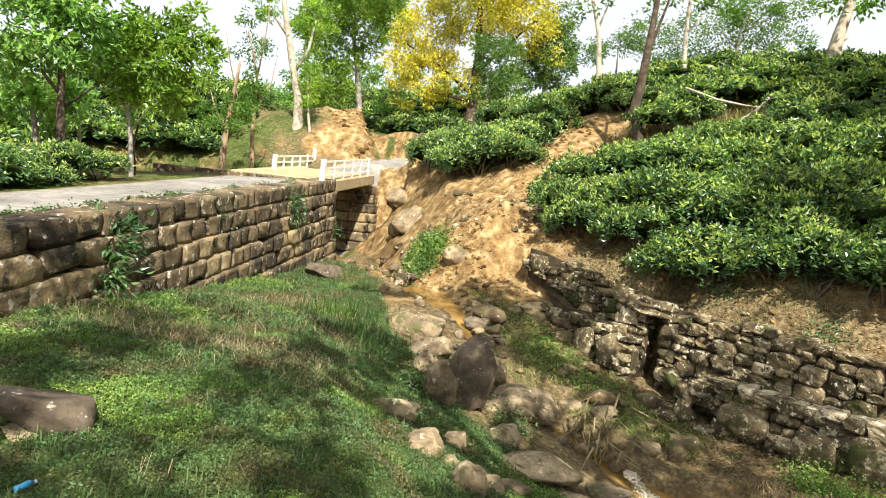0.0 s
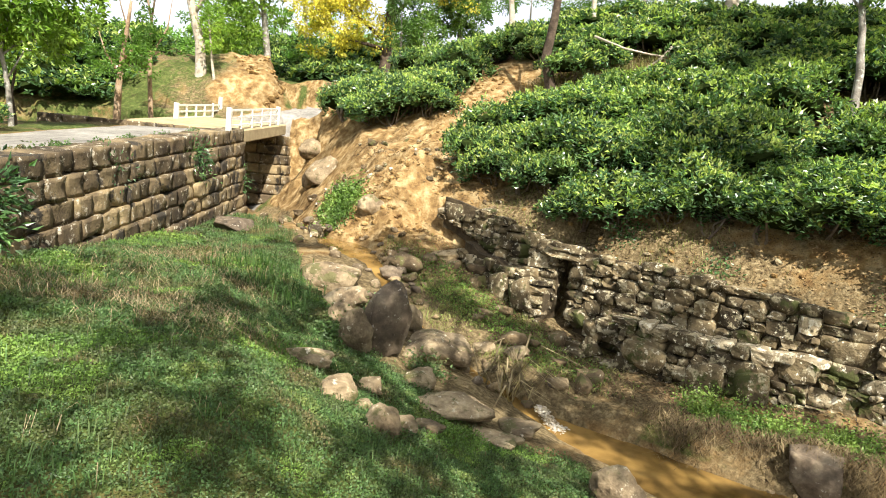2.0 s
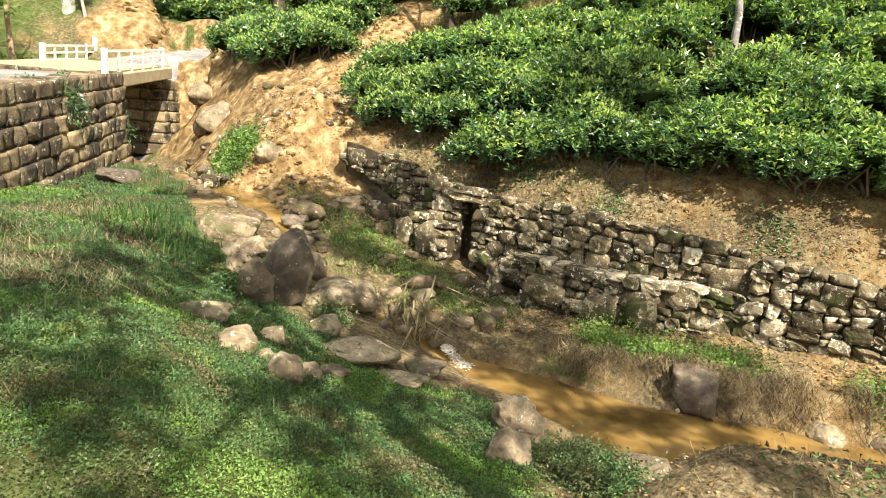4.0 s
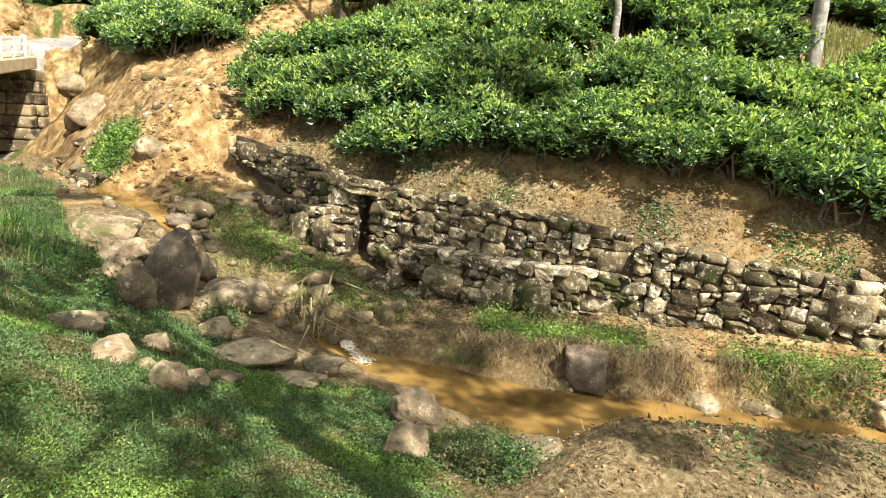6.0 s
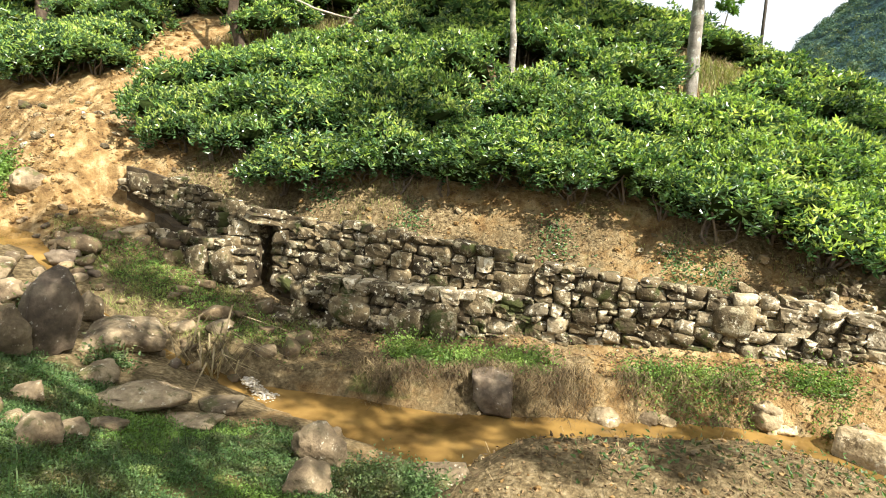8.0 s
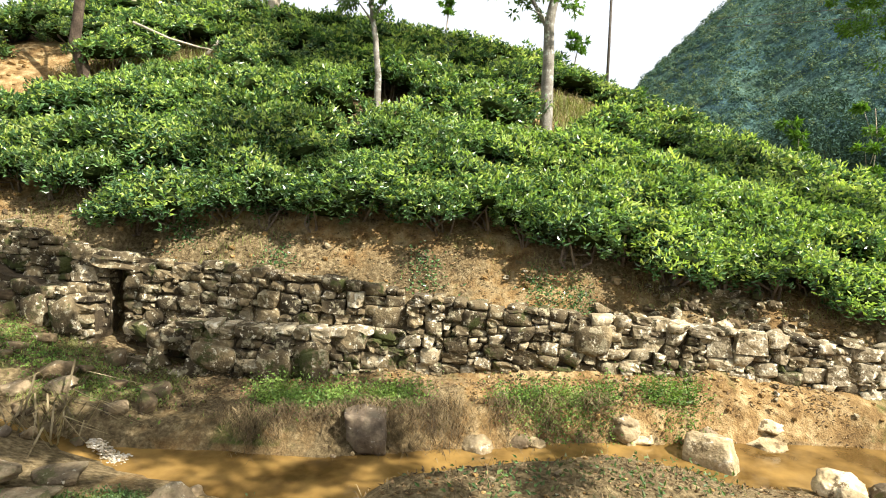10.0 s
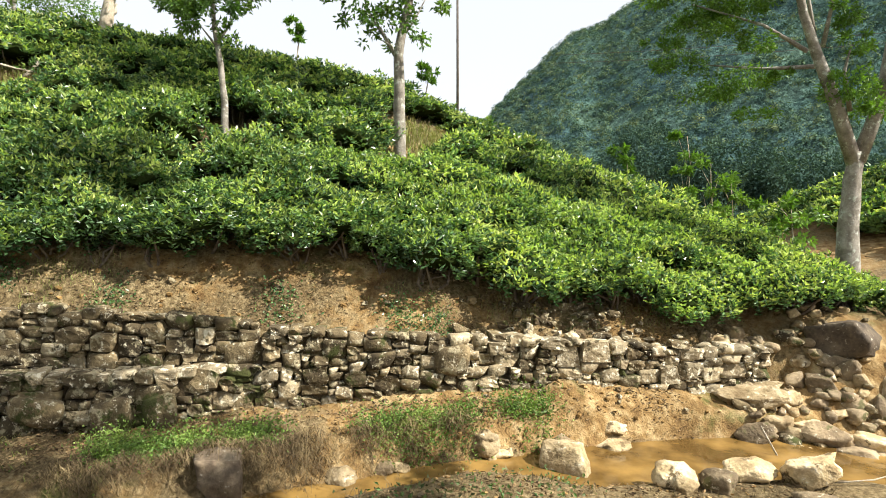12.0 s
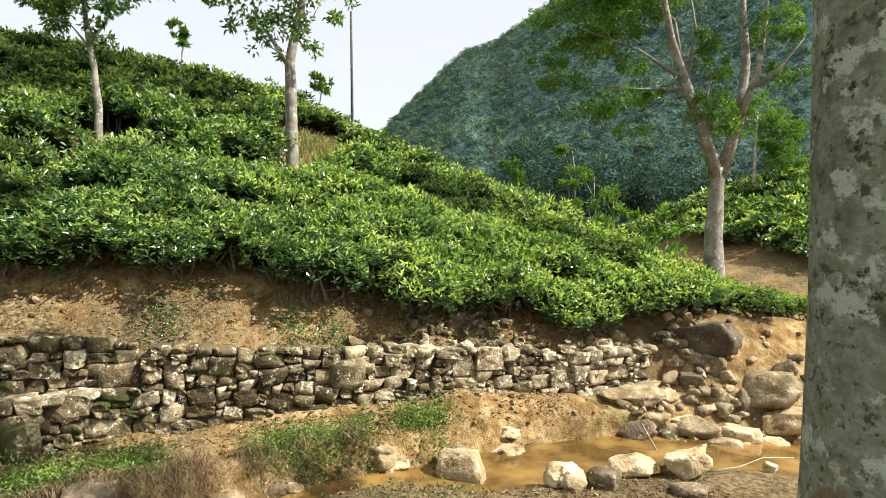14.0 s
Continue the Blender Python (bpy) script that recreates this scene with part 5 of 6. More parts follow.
# limbs and lobes above 25 degrees are unseen, added to shade the hill
tree("shade_tree", "straight grey tree with a leafy crown on the slope", 15.6, M_BARK_GREY, M_LEAF_SHADE, [(93.7, 4.9), (93.6, 9.4), (93.6, 12.8), (93.5, 15.3), (93.9, 17.5), (94.6, 20.3), (95.1, 22.9), (95.4, 27.1), (95.0, 31.3)], 0.18,
     [[(95.4, 25.9), (89.1, 28.4), (85.1, 30.7)], [(95.3, 25.9), (100.0, 29.8), (103.1, 34.0)], [(93.5, 14.9), (92.1, 17.2), (90.7, 19.1), (90.0, 21.6)], [(93.7, 16.6), (95.1, 18.5), (96.4, 20.8)], [(93.5, 14.7), (92.9, 16.1), (91.9, 16.5)]],
     [(91.4, 18.3, 0.95, 0.72), (89.5, 19.6, 0.9, 0.55), (92.9, 17.8, 0.6, 0.7), (95.8, 18.3, 0.6, 0.72), (95.6, 20.4, 0.8, 0.75), (91.9, 21.0, 1.25, 0.75), (93.9, 23.3, 1.7, 0.85), (90.0, 16.9, 0.4, 0.34), (97.2, 20.2, 0.6, 0.5), (93.9, 27.8, 1.85, 1.0), (88.2, 29.0, 2.14, 1.14), (100.0, 30.5, 2.14, 1.14), (94.0, 33.3, 2.42, 1.14), (83.3, 31.0, 1.99, 1.0), (104.1, 34.7, 1.99, 1.0), (90.2, 35.6, 2.14, 1.0), (88.0, 33.0, 2.4, 1.1), (97.0, 33.0, 2.4, 1.1), (93.0, 30.5, 2.2, 1.0), (85.0, 35.0, 2.4, 1.1), (91.0, 38.0, 2.6, 1.1), (99.0, 37.0, 2.4, 1.1)], 0.15, 34000, 23, LAST_EYE)
tree("forked_tree", "tall pale forked tree with feathery foliage", 15.0, M_BARK_GREY, M_LEAF_PALE, [(130.9, -2.7), (130.9, 0.2), (131.1, 4.0), (131.4, 5.9)], 0.26,
     [[(131.2, 5.0), (129.9, 9.5), (128.6, 13.1), (127.7, 15.9), (126.9, 20.0), (126.2, 23.4)], [(131.4, 5.2), (132.8, 9.7), (133.4, 14.4), (133.2, 19.1), (133.2, 22.4)], [(132.8, 9.7), (134.2, 13.4), (134.8, 17.2), (135.1, 21.2)], [(133.7, 12.1), (135.6, 13.2), (137.4, 15.2)], [(130.8, 9.0), (130.4, 12.0), (130.8, 13.8)], [(128.9, 14.0), (129.5, 17.0), (129.0, 20.5)], [(127.9, 13.8), (124.8, 16.0), (119.5, 18.0)], [(128.7, 12.6), (124.8, 12.9), (120.4, 13.7)], [(128.3, 14.9), (127.8, 18.1), (125.7, 20.1)]],
     [(119.0, 17.3, 0.68, 0.25), (122.9, 18.4, 0.82, 0.3), (118.5, 13.8, 0.62, 0.19), (122.6, 11.9, 0.75, 0.22), (120.9, 19.7, 0.82, 0.19), (130.5, 10.9, 0.68, 0.27), (135.6, 16.9, 0.55, 0.41), (130.5, 16.5, 0.41, 0.34), (124.3, 14.8, 0.55, 0.16), (126.2, 19.2, 0.55, 0.27), (132.1, 9.1, 0.55, 0.19), (136.6, 13.1, 0.41, 0.27), (121.9, 16.0, 0.68, 0.19), (125.7, 21.8, 1.64, 0.41), (117.2, 15.7, 0.5, 0.16), (124.2, 9.4, 0.5, 0.14), (120.2, 11.6, 0.6, 0.14), (126.0, 12.3, 0.4, 0.14), (117.8, 19.5, 0.7, 0.2), (122.0, 21.0, 0.9, 0.22), (131.2, 14.2, 0.4, 0.3), (135.2, 20.0, 0.6, 0.3)], 0.093, 23000, 24, LAST_EYE)
tree("forest_tree", "thin pale tree at the edge of the far field", 34, M_BARK_PALE, M_LEAF_PALE, [(133.9, 1.8), (134.0, 5.8), (134.2, 10.3)], 0.14,
     [],
     [(135.6, 8.6, 1.24, 1.24), (136.2, 6.5, 1.09, 0.93), (134.6, 10.3, 0.93, 0.93)], 0.165, 4760, 52, LAST_EYE)
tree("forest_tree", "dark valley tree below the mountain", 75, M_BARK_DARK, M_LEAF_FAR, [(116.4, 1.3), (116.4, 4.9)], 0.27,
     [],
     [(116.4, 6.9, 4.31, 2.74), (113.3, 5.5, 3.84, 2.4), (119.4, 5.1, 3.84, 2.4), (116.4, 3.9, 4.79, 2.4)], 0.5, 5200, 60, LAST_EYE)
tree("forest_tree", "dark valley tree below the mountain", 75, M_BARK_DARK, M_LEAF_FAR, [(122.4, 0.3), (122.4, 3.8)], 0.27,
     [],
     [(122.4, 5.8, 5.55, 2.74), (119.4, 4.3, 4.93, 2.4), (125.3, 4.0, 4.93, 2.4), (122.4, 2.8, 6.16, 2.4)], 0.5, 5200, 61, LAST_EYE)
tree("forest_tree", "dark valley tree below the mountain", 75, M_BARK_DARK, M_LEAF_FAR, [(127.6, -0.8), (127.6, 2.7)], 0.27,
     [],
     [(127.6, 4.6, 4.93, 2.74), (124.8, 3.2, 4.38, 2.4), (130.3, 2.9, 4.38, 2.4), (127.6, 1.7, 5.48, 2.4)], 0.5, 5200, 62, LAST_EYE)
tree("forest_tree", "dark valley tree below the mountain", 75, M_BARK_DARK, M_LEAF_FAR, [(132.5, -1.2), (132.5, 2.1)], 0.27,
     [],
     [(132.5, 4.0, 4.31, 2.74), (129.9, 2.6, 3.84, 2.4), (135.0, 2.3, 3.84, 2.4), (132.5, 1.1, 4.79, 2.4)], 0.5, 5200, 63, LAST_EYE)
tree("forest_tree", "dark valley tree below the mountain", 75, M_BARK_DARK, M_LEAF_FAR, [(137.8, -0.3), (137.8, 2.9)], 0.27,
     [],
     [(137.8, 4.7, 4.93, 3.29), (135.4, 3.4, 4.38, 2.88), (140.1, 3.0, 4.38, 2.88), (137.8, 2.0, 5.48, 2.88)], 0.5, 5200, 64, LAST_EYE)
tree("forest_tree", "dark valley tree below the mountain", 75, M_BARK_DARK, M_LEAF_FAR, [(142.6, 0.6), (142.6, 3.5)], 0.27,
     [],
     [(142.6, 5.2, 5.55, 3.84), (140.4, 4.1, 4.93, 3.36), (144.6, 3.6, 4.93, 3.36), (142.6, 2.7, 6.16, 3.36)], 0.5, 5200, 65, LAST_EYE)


def build_near_tree():
    """The thick trunk beside the path; its crown spreads unseen overhead and dapples the bank."""
    r = np.random.default_rng(77)
    x, y = 3.0 * math.sin(radians(146.2)), 3.0 * math.cos(radians(146.2))
    z = float(ground_z(x, y, True))
    root = thing("bark_tree", Matrix.Translation((x, y, z - 0.2)), "thick grey trunk with lichen and mossy bark patches", "tree")
    path = [(0.0, -0.03, 0), (0.0, -0.02, 0.5), (0, 0, 0.95), (0, 0.0, 1.2), (0, -0.005, 1.45), (0, -0.012, 1.9), (0, -0.015, 2.8), (0.0, 0.1, 4.0), (-0.2, 0.3, 6.0), (0.2, 0.5, 8.2)]
    radii = [0.27, 0.255, 0.268, 0.278, 0.262, 0.252, 0.247, 0.21, 0.18, 0.12]
    part("trunk", tubes_mesh("trunk", [tube(path, radii, 28, 0.018, 4)], M_BARK_NEAR), None, root)
    ends = []
    for k in range(9):
        a = k * 2 * math.pi / 9 + r.uniform(-0.2, 0.2)
        reach = r.uniform(3.2, 5.8)
        p = np.array((0.0, 0.35, 5.6 + 0.25 * k))
        q = p + np.array((math.cos(a) * reach, math.sin(a) * reach, 1.0 + r.uniform(0, 1.2)))
        m = (p + q) / 2 + (0, 0, 0.5)
        part("limb", tubes_mesh("limb", [tube([p, m, q], [0.085, 0.055, 0.02], 7)], M_BARK_GREY), None, root)
        ends += [(m, 1.2, 0.5), (q, 1.5, 0.5)]
    for k in range(10):
        a, q = r.uniform(0, 2 * math.pi), 5.5 * math.sqrt(r.uniform(0.02, 1))
        ends.append((np.array((0.8 + 1.15 * q * math.cos(a), 1.6 + q * math.sin(a), 7.2 + r.uniform(0, 1.6))), 1.3, 0.5))
    # more lobes out of view, added to shade the meadow and the mound
    for k in range(7):
        ends.append((np.array((-1.6 - r.uniform(0, 3.2), r.uniform(-1.6, 3.0), 6.8 + r.uniform(0, 1.4))), 1.2, 0.5))
    for k in range(6):
        ends.append((np.array((r.uniform(-0.5, 4.0), r.uniform(-6.2, -2.5), 6.6 + r.uniform(0, 1.4))), 1.2, 0.5))
    for k in range(4):                                   # unseen high limbs over the stream, added to shade the hill and wall
        q = np.array((r.uniform(2.5, 8.0), r.uniform(-3.0, 2.6), 10.2 + r.uniform(0, 2.6)))
        part("limb", tubes_mesh("limb", [tube([(0.1, 0.4, 7.0), q * (0.5, 0.5, 0.85), q], [0.08, 0.05, 0.02], 7)], M_BARK_GREY), None, root)
        ends += [(q + r.normal(0, 0.5, 3), 1.6, 0.6), (q + r.normal(0, 1.0, 3), 1.4, 0.6)]
    # single unseen lobes, each set to shade the wall, stream or bench
    for q in ((4.5, 2.6, 9.5), (3.9, -2.0, 9.1), (3.4, -1.4, 9.3), (4.6, -2.6, 9.0), (3.9, -1.2, 9.2), (-0.8, 1.0, 7.6), (0.4, 1.6, 8.2), (1.5, 1.0, 7.9), (1.2, -3.0, 8.6), (2.3, -2.4, 9.0)):
        ends.append((np.array(q), 1.2, 0.5))
    p, q = crown_leaves(ends, 11500, r, 0.6, 0.1)
    part("crown", leaf_mesh("crown", p, q, 0.24, 0.12, M_LEAF, 5, 0.3), None, root)


M_BARK_NEAR = lichen(lichen(lichen(lichen(material("near_bark", [(0.075, 0.08, 0.05), (0.16, 0.17, 0.12), (0.24, 0.26, 0.2), (0.17, 0.165, 0.11), (0.3, 0.32, 0.26)], 5, 0.95, 0.5, 60), (0.42, 0.45, 0.38), 0.55, 9), (0.2, 0.14, 0.085), 0.585, 3.2), (0.075, 0.08, 0.045), 0.56, 24), (0.026, 0.028, 0.018), 0.6, 8)
build_near_tree()


def build_saplings():
    """Thin young trees with light feathery leaves at the far edge of the tea."""
    for az, low, high, dist, wide, seed in ((114.1, 1.0, 7.0, 19, 0.4, 1), (119.1, -1.5, 7.9, 20, 0.45, 2), (121.0, -2.3, 5.6, 20, 0.6, 3), (122.6, -3.0, 3.8, 19, 0.5, 4), (127.0, -4.0, 2.3, 17, 0.75, 5), (84.5, 15.0, 17.7, 22, 0.25, 6), (96.1, 12.2, 14.4, 22, 0.3, 7)):
        step = (high - low) / 5
        crown = [(az + (0.5 if k % 2 else -0.6) * wide * 2.2 * (5 - k) / 4, high - step * 0.8 * k, wide * 0.75, wide * 0.3) for k in range(4)]
        tree("sapling", "slender young tree with light feathery leaves", dist, M_BARK_PALE, M_LEAF_PALE, [(az, low), (az + 0.2, (low + high) / 2), (az, high)], 0.03,
             [[(az, high - step * (k + 1.2)), (c[0], c[1])] for k, c in enumerate(crown)], crown, 0.16, 420, 900 + seed, LAST_EYE)


build_saplings()


# ---------------------------------------------------------------- boulders
BANK_ROCKS = [(5.75, 5.69, 0.5, 0.82, 'D', 'r'), (5.27, 5.76, 0.38, 0.52, 'B', 'r'), (5.64, 6.45, 0.39, 0.32, 'B', 'r'), (6.03, 6.94, 0.64, 0.4, 'B', 'r'),
    (6.32, 7.68, 0.81, 0.49, 'B', 'f'), (6.62, 5.55, 0.91, 0.44, 'B', 'r'), (6.91, 6.35, 0.3, 0.36, 'B', 'r'), (4.01, 5.05, 0.43, 0.22, 'B', 'f'),
    (3.68, 4.17, 0.35, 0.21, 'B', 'f'), (3.88, 4.03, 0.19, 0.11, 'B', 'f'), (3.78, 3.65, 0.29, 0.22, 'B', 'r'), (4.08, 3.7, 0.29, 0.16, 'B', 'f'),
    (5.35, 4.11, 0.81, 0.31, 'B', 'r'), (4.64, 3.85, 0.28, 0.14, 'B', 'f'), (5.33, 3.51, 0.5, 0.18, 'B', 'f'), (6.01, 3.66, 0.42, 0.18, 'B', 'f')]
UPPER_ROCKS = [(4.58, 4.66, 0.28, 0.19, 'B', 'f'), (5.55, 4.86, 0.45, 0.26, 'B', 'f'), (8.14, 5.2, 0.46, 0.26, 'B', 'r'), (0.74, 4.25, 0.6, 0.34, 'D', 'f'),
    (0.62, 4.28, 0.3, 0.1, 'B', 'f'), (11.22, 14.49, 1.14, 0.84, 'B', 'r'), (12.48, 16.6, 1.06, 0.68, 'B', 'r'), (9.42, 10.24, 0.61, 0.51, 'B', 'r'),
    (7.09, 11.9, 0.92, 0.42, 'D', 'f'), (9.55, 8.08, 0.55, 0.27, 'P', 'f'), (7.94, 7.92, 0.41, 0.27, 'D', 'r'), (5.39, 2.12, 0.52, 0.45, 'B', 'r'),
    (4.67, 1.86, 0.38, 0.28, 'B', 'r'), (5.48, 0.88, 0.56, 0.22, 'B', 'f'), (8.11, 0.98, 0.6, 0.57, 'D', 'b'), (8.39, -0.45, 0.42, 0.27, 'P', 'r'),
    (9.11, -2.53, 0.37, 0.3, 'P', 'r'), (8.66, -1.02, 0.31, 0.22, 'B', 'r'), (8.7, -1.24, 0.33, 0.18, 'P', 'f')]
POOL_ROCKS = [(10.07, -9.04, 1.08, 0.82, 'D', 'b'), (9.15, -9.44, 1.31, 0.82, 'P', 'f'), (8.8, -9.53, 0.75, 0.53, 'P', 'b'), (8.83, -8.57, 0.68, 0.47, 'P', 'r'),
    (9.11, -7.9, 0.86, 0.48, 'B', 'r'), (9.33, -6.87, 0.71, 0.44, 'B', 'r'), (7.31, -6.27, 0.62, 0.45, 'P', 'f'), (8.64, -8.09, 0.78, 0.38, 'B', 'f'),
    (8.57, -9.05, 0.47, 0.26, 'P', 'r'), (7.62, -5.67, 0.59, 0.31, 'P', 'r'), (7.37, -5.04, 0.44, 0.34, 'B', 'f'), (7.39, -4.63, 0.29, 0.24, 'P', 'r'),
    (9.78, -7.08, 1.11, 0.43, 'P', 'f'), (9.45, -7.35, 0.53, 0.35, 'P', 'r'), (9.4, -7.75, 0.48, 0.24, 'P', 'f'), (9.4, -8.78, 0.43, 0.34, 'B', 'r')]
LOWER_ROCKS = [(9.23, -9.06, 0.33, 0.44, 'B', 'r'), (9.82, -8.44, 0.46, 0.33, 'B', 'b'), (9.81, -8.92, 0.45, 0.37, 'B', 'r'), (10.03, -8.71, 0.34, 0.26, 'B', 'r'),
    (10.25, -8.38, 0.3, 0.25, 'P', 'r'), (10.06, -8.16, 0.35, 0.31, 'B', 'f'), (9.42, -10.1, 0.52, 0.41, 'B', 'r'), (10.72, -7.45, 0.52, 0.21, 'B', 'f'),
    (9.61, -8.28, 0.31, 0.21, 'B', 'r'), (9.41, -8.34, 0.45, 0.23, 'P', 'f'), (9.21, -8.96, 0.28, 0.16, 'P', 'r'), (7.24, -7.61, 0.2, 0.17, 'P', 'r'),
    (8.28, -7.97, 0.5, 0.19, 'P', 'f'), (6.77, -5.89, 0.44, 0.21, 'B', 'f'), (6.64, -7.69, 0.17, 0.16, 'P', 'r'), (8.65, -9.74, 0.22, 0.18, 'P', 'r')]
BENCH_ROCKS = [(8.5, -3.52, 0.74, 0.76, 'P', 'b'), (9.32, -3.73, 0.33, 0.25, 'B', 'r'), (9.06, -2.47, 0.47, 0.42, 'P', 'r'), (9.48, -4.59, 0.49, 0.25, 'P', 'f'),
    (9.25, -4.46, 0.61, 0.26, 'P', 'r'), (7.54, -4.6, 0.48, 0.32, 'P', 'r'), (9.26, -5.41, 0.38, 0.16, 'P', 'f'),
    (9.03, -2.71, 0.4, 0.22, 'P', 'f')]


def build_boulders():
    r = random.Random(13)
    mats = {"B": M_BOULDER, "P": M_BOULDER_PALE, "D": M_BOULDER_DARK}
    words = {"B": "brown weathered boulder in the stream bed", "P": "pale sun-bleached boulder beside the stream", "D": "dark lichen-spotted boulder on the bank"}
    shapes = {}
    for k, m in mats.items():
        for s, blocky in (("r", 0.18), ("f", 0.5), ("b", 0.86)):
            shapes[k, s] = [rock_mesh("boulder", m, hash_seed, blocky, 7, 0.24 if s != "b" else 0.14, True, {"r": 6, "f": 10, "b": 5}[s], {"r": 0.4, "f": 0.35, "b": 0.43}[s]) for hash_seed in (ord(k) + ord(s), 3 * ord(k) + ord(s), 5 * ord(k) + 2 * ord(s))]
    egg = rock_mesh("boulder", M_BOULDER_DARK, 9, 0.22, 7, 0.12, True, 1, 0.48, 0.03)
    for group in (BANK_ROCKS, UPPER_ROCKS, POOL_ROCKS, LOWER_ROCKS, BENCH_ROCKS):
        for x, y, w, h, k, s in group:
            if group is BANK_ROCKS:
                w, h = w * 1.15, h * 1.12
            z = float(ground_z(x, y, True))
            deep = w * r.uniform(0.65, 0.95)
            tall = max(0.55 * h, h * 1.15 - 0.22 * deep)
            way = math.atan2(x, y)
            x, y = x + math.sin(way) * deep * 0.3, y + math.cos(way) * deep * 0.3
            upright = h > 0.9 and s == "r" and k == "D"
            if upright:
                tall, z = h * 1.12, z + 0.12 * h
            ob = new("boulder", egg if upright else r.choice(shapes[k, s]))
            tilt = (r.uniform(-9, 9) if s != "b" else r.uniform(-16, 16)) * (0.3 if upright else 1)
            ob.matrix_basis = pose(x, y, z + tall * 0.3, r.uniform(-8, 8), tilt, -math.degrees(way) + r.uniform(-15, 15)) @ Matrix.Diagonal((w * 0.95, deep, tall, 1))
            tagged(ob, words[k], "boulder", "boulders along the stream")
    # smaller loose stones: stream bed, bench, terrace, the tumbled heap
    small = [rock_mesh("stone", m, 40 + i, 0.4, 3, 0.2) for i, m in enumerate((M_BOULDER, M_BOULDER_PALE, M_RUBBLE, M_BOULDER, M_BOULDER_PALE))]

    def scatter(count, place, lo, hi, label, group):
        for _ in range(count):
            x, y = place()
            z = float(ground_z(x, y, True))
            w = r.uniform(lo, hi) * r.choice((0.6, 0.8, 1.0))
            ob = new(group.split()[0][:-1] if group.startswith(("pebbles", "cobbles")) else "mossy_stone" if "mossy" in group else "stone", r.choice(small))
            ob.matrix_basis = pose(x, y, z + 0.18 * w, r.uniform(-20, 20), r.uniform(-20, 20), r.uniform(0, 360)) @ Matrix.Diagonal((w, w * r.uniform(0.65, 1), w * r.uniform(0.5, 0.75), 1))
            tagged(ob, label, "stone", group)

    def bed(lo, hi, spread):
        def f():
            y = r.uniform(lo, hi)
            return float(along(y, STREAM_X)) + r.gauss(0, spread), y
        return f
    small = [rock_mesh("stone", m, 50 + i, 0.4, 3, 0.2) for i, m in enumerate((M_BOULDER, M_MOSSY, M_BOULDER_DARK))]
    scatter(110, bed(4.3, 12.5, 0.42), 0.1, 0.34, "wet brown cobble in the stream bed", "cobbles in the stream bed")
    small = [rock_mesh("stone", M_MOSSY, 60 + i, 0.45, 4, 0.24) for i in range(4)]
    scatter(20, lambda: (r.uniform(8.0, 10.0), r.uniform(3.4, 8.9)), 0.2, 0.6, "mossy brown stone half sunk in the bank", "stones on the mossy bank")
    small = [rock_mesh("stone", m, 40 + i, 0.4, 3, 0.2) for i, m in enumerate((M_BOULDER, M_BOULDER_PALE, M_RUBBLE, M_BOULDER, M_BOULDER_PALE))]
    scatter(22, bed(-3.5, 3.5, 0.85), 0.08, 0.2, "wet brown cobble in the stream bed", "cobbles in the stream bed")
    scatter(230, lambda: (r.uniform(8.7, 10.9), -6.9 - abs(r.gauss(0, 1.7))), 0.1, 0.36, "pale water-worn cobble beside the pool", "cobbles below the pool")
    small = [rock_mesh("stone", m, 80 + i, 0.7, 2, 0.26, False) for i, m in enumerate((M_RUBBLE, M_RUBBLE, M_RUBBLE_PALE, M_MOSSY))]
    scatter(90, lambda: (r.uniform(10.6, 11.4), r.gauss(-4.4, 0.8)), 0.1, 0.32, "loose stone fallen onto the terrace", "stones on the terrace")
    scatter(40, lambda: (r.uniform(10.55, 11.4), r.uniform(-7.5, 8.5)), 0.06, 0.2, "loose stone fallen onto the terrace", "stones on the terrace")
    scatter(30, lambda: (r.uniform(9.2, 10.1), r.uniform(-6, 1.0)), 0.05, 0.14, "small pebble on the sandy bench", "pebbles on the bench")
    scatter(40, lambda: (r.uniform(9.6, 12.2), r.uniform(9.6, 13.5)), 0.08, 0.3, "loose stone on the bare earth slope", "stones on the earth slope")
    scatter(18, lambda: (r.uniform(7.8, 10.3), r.uniform(10.6, 14.5)), 0.15, 0.4, "brown stone at the head of the stream", "stones at the head of the stream")


build_boulders()


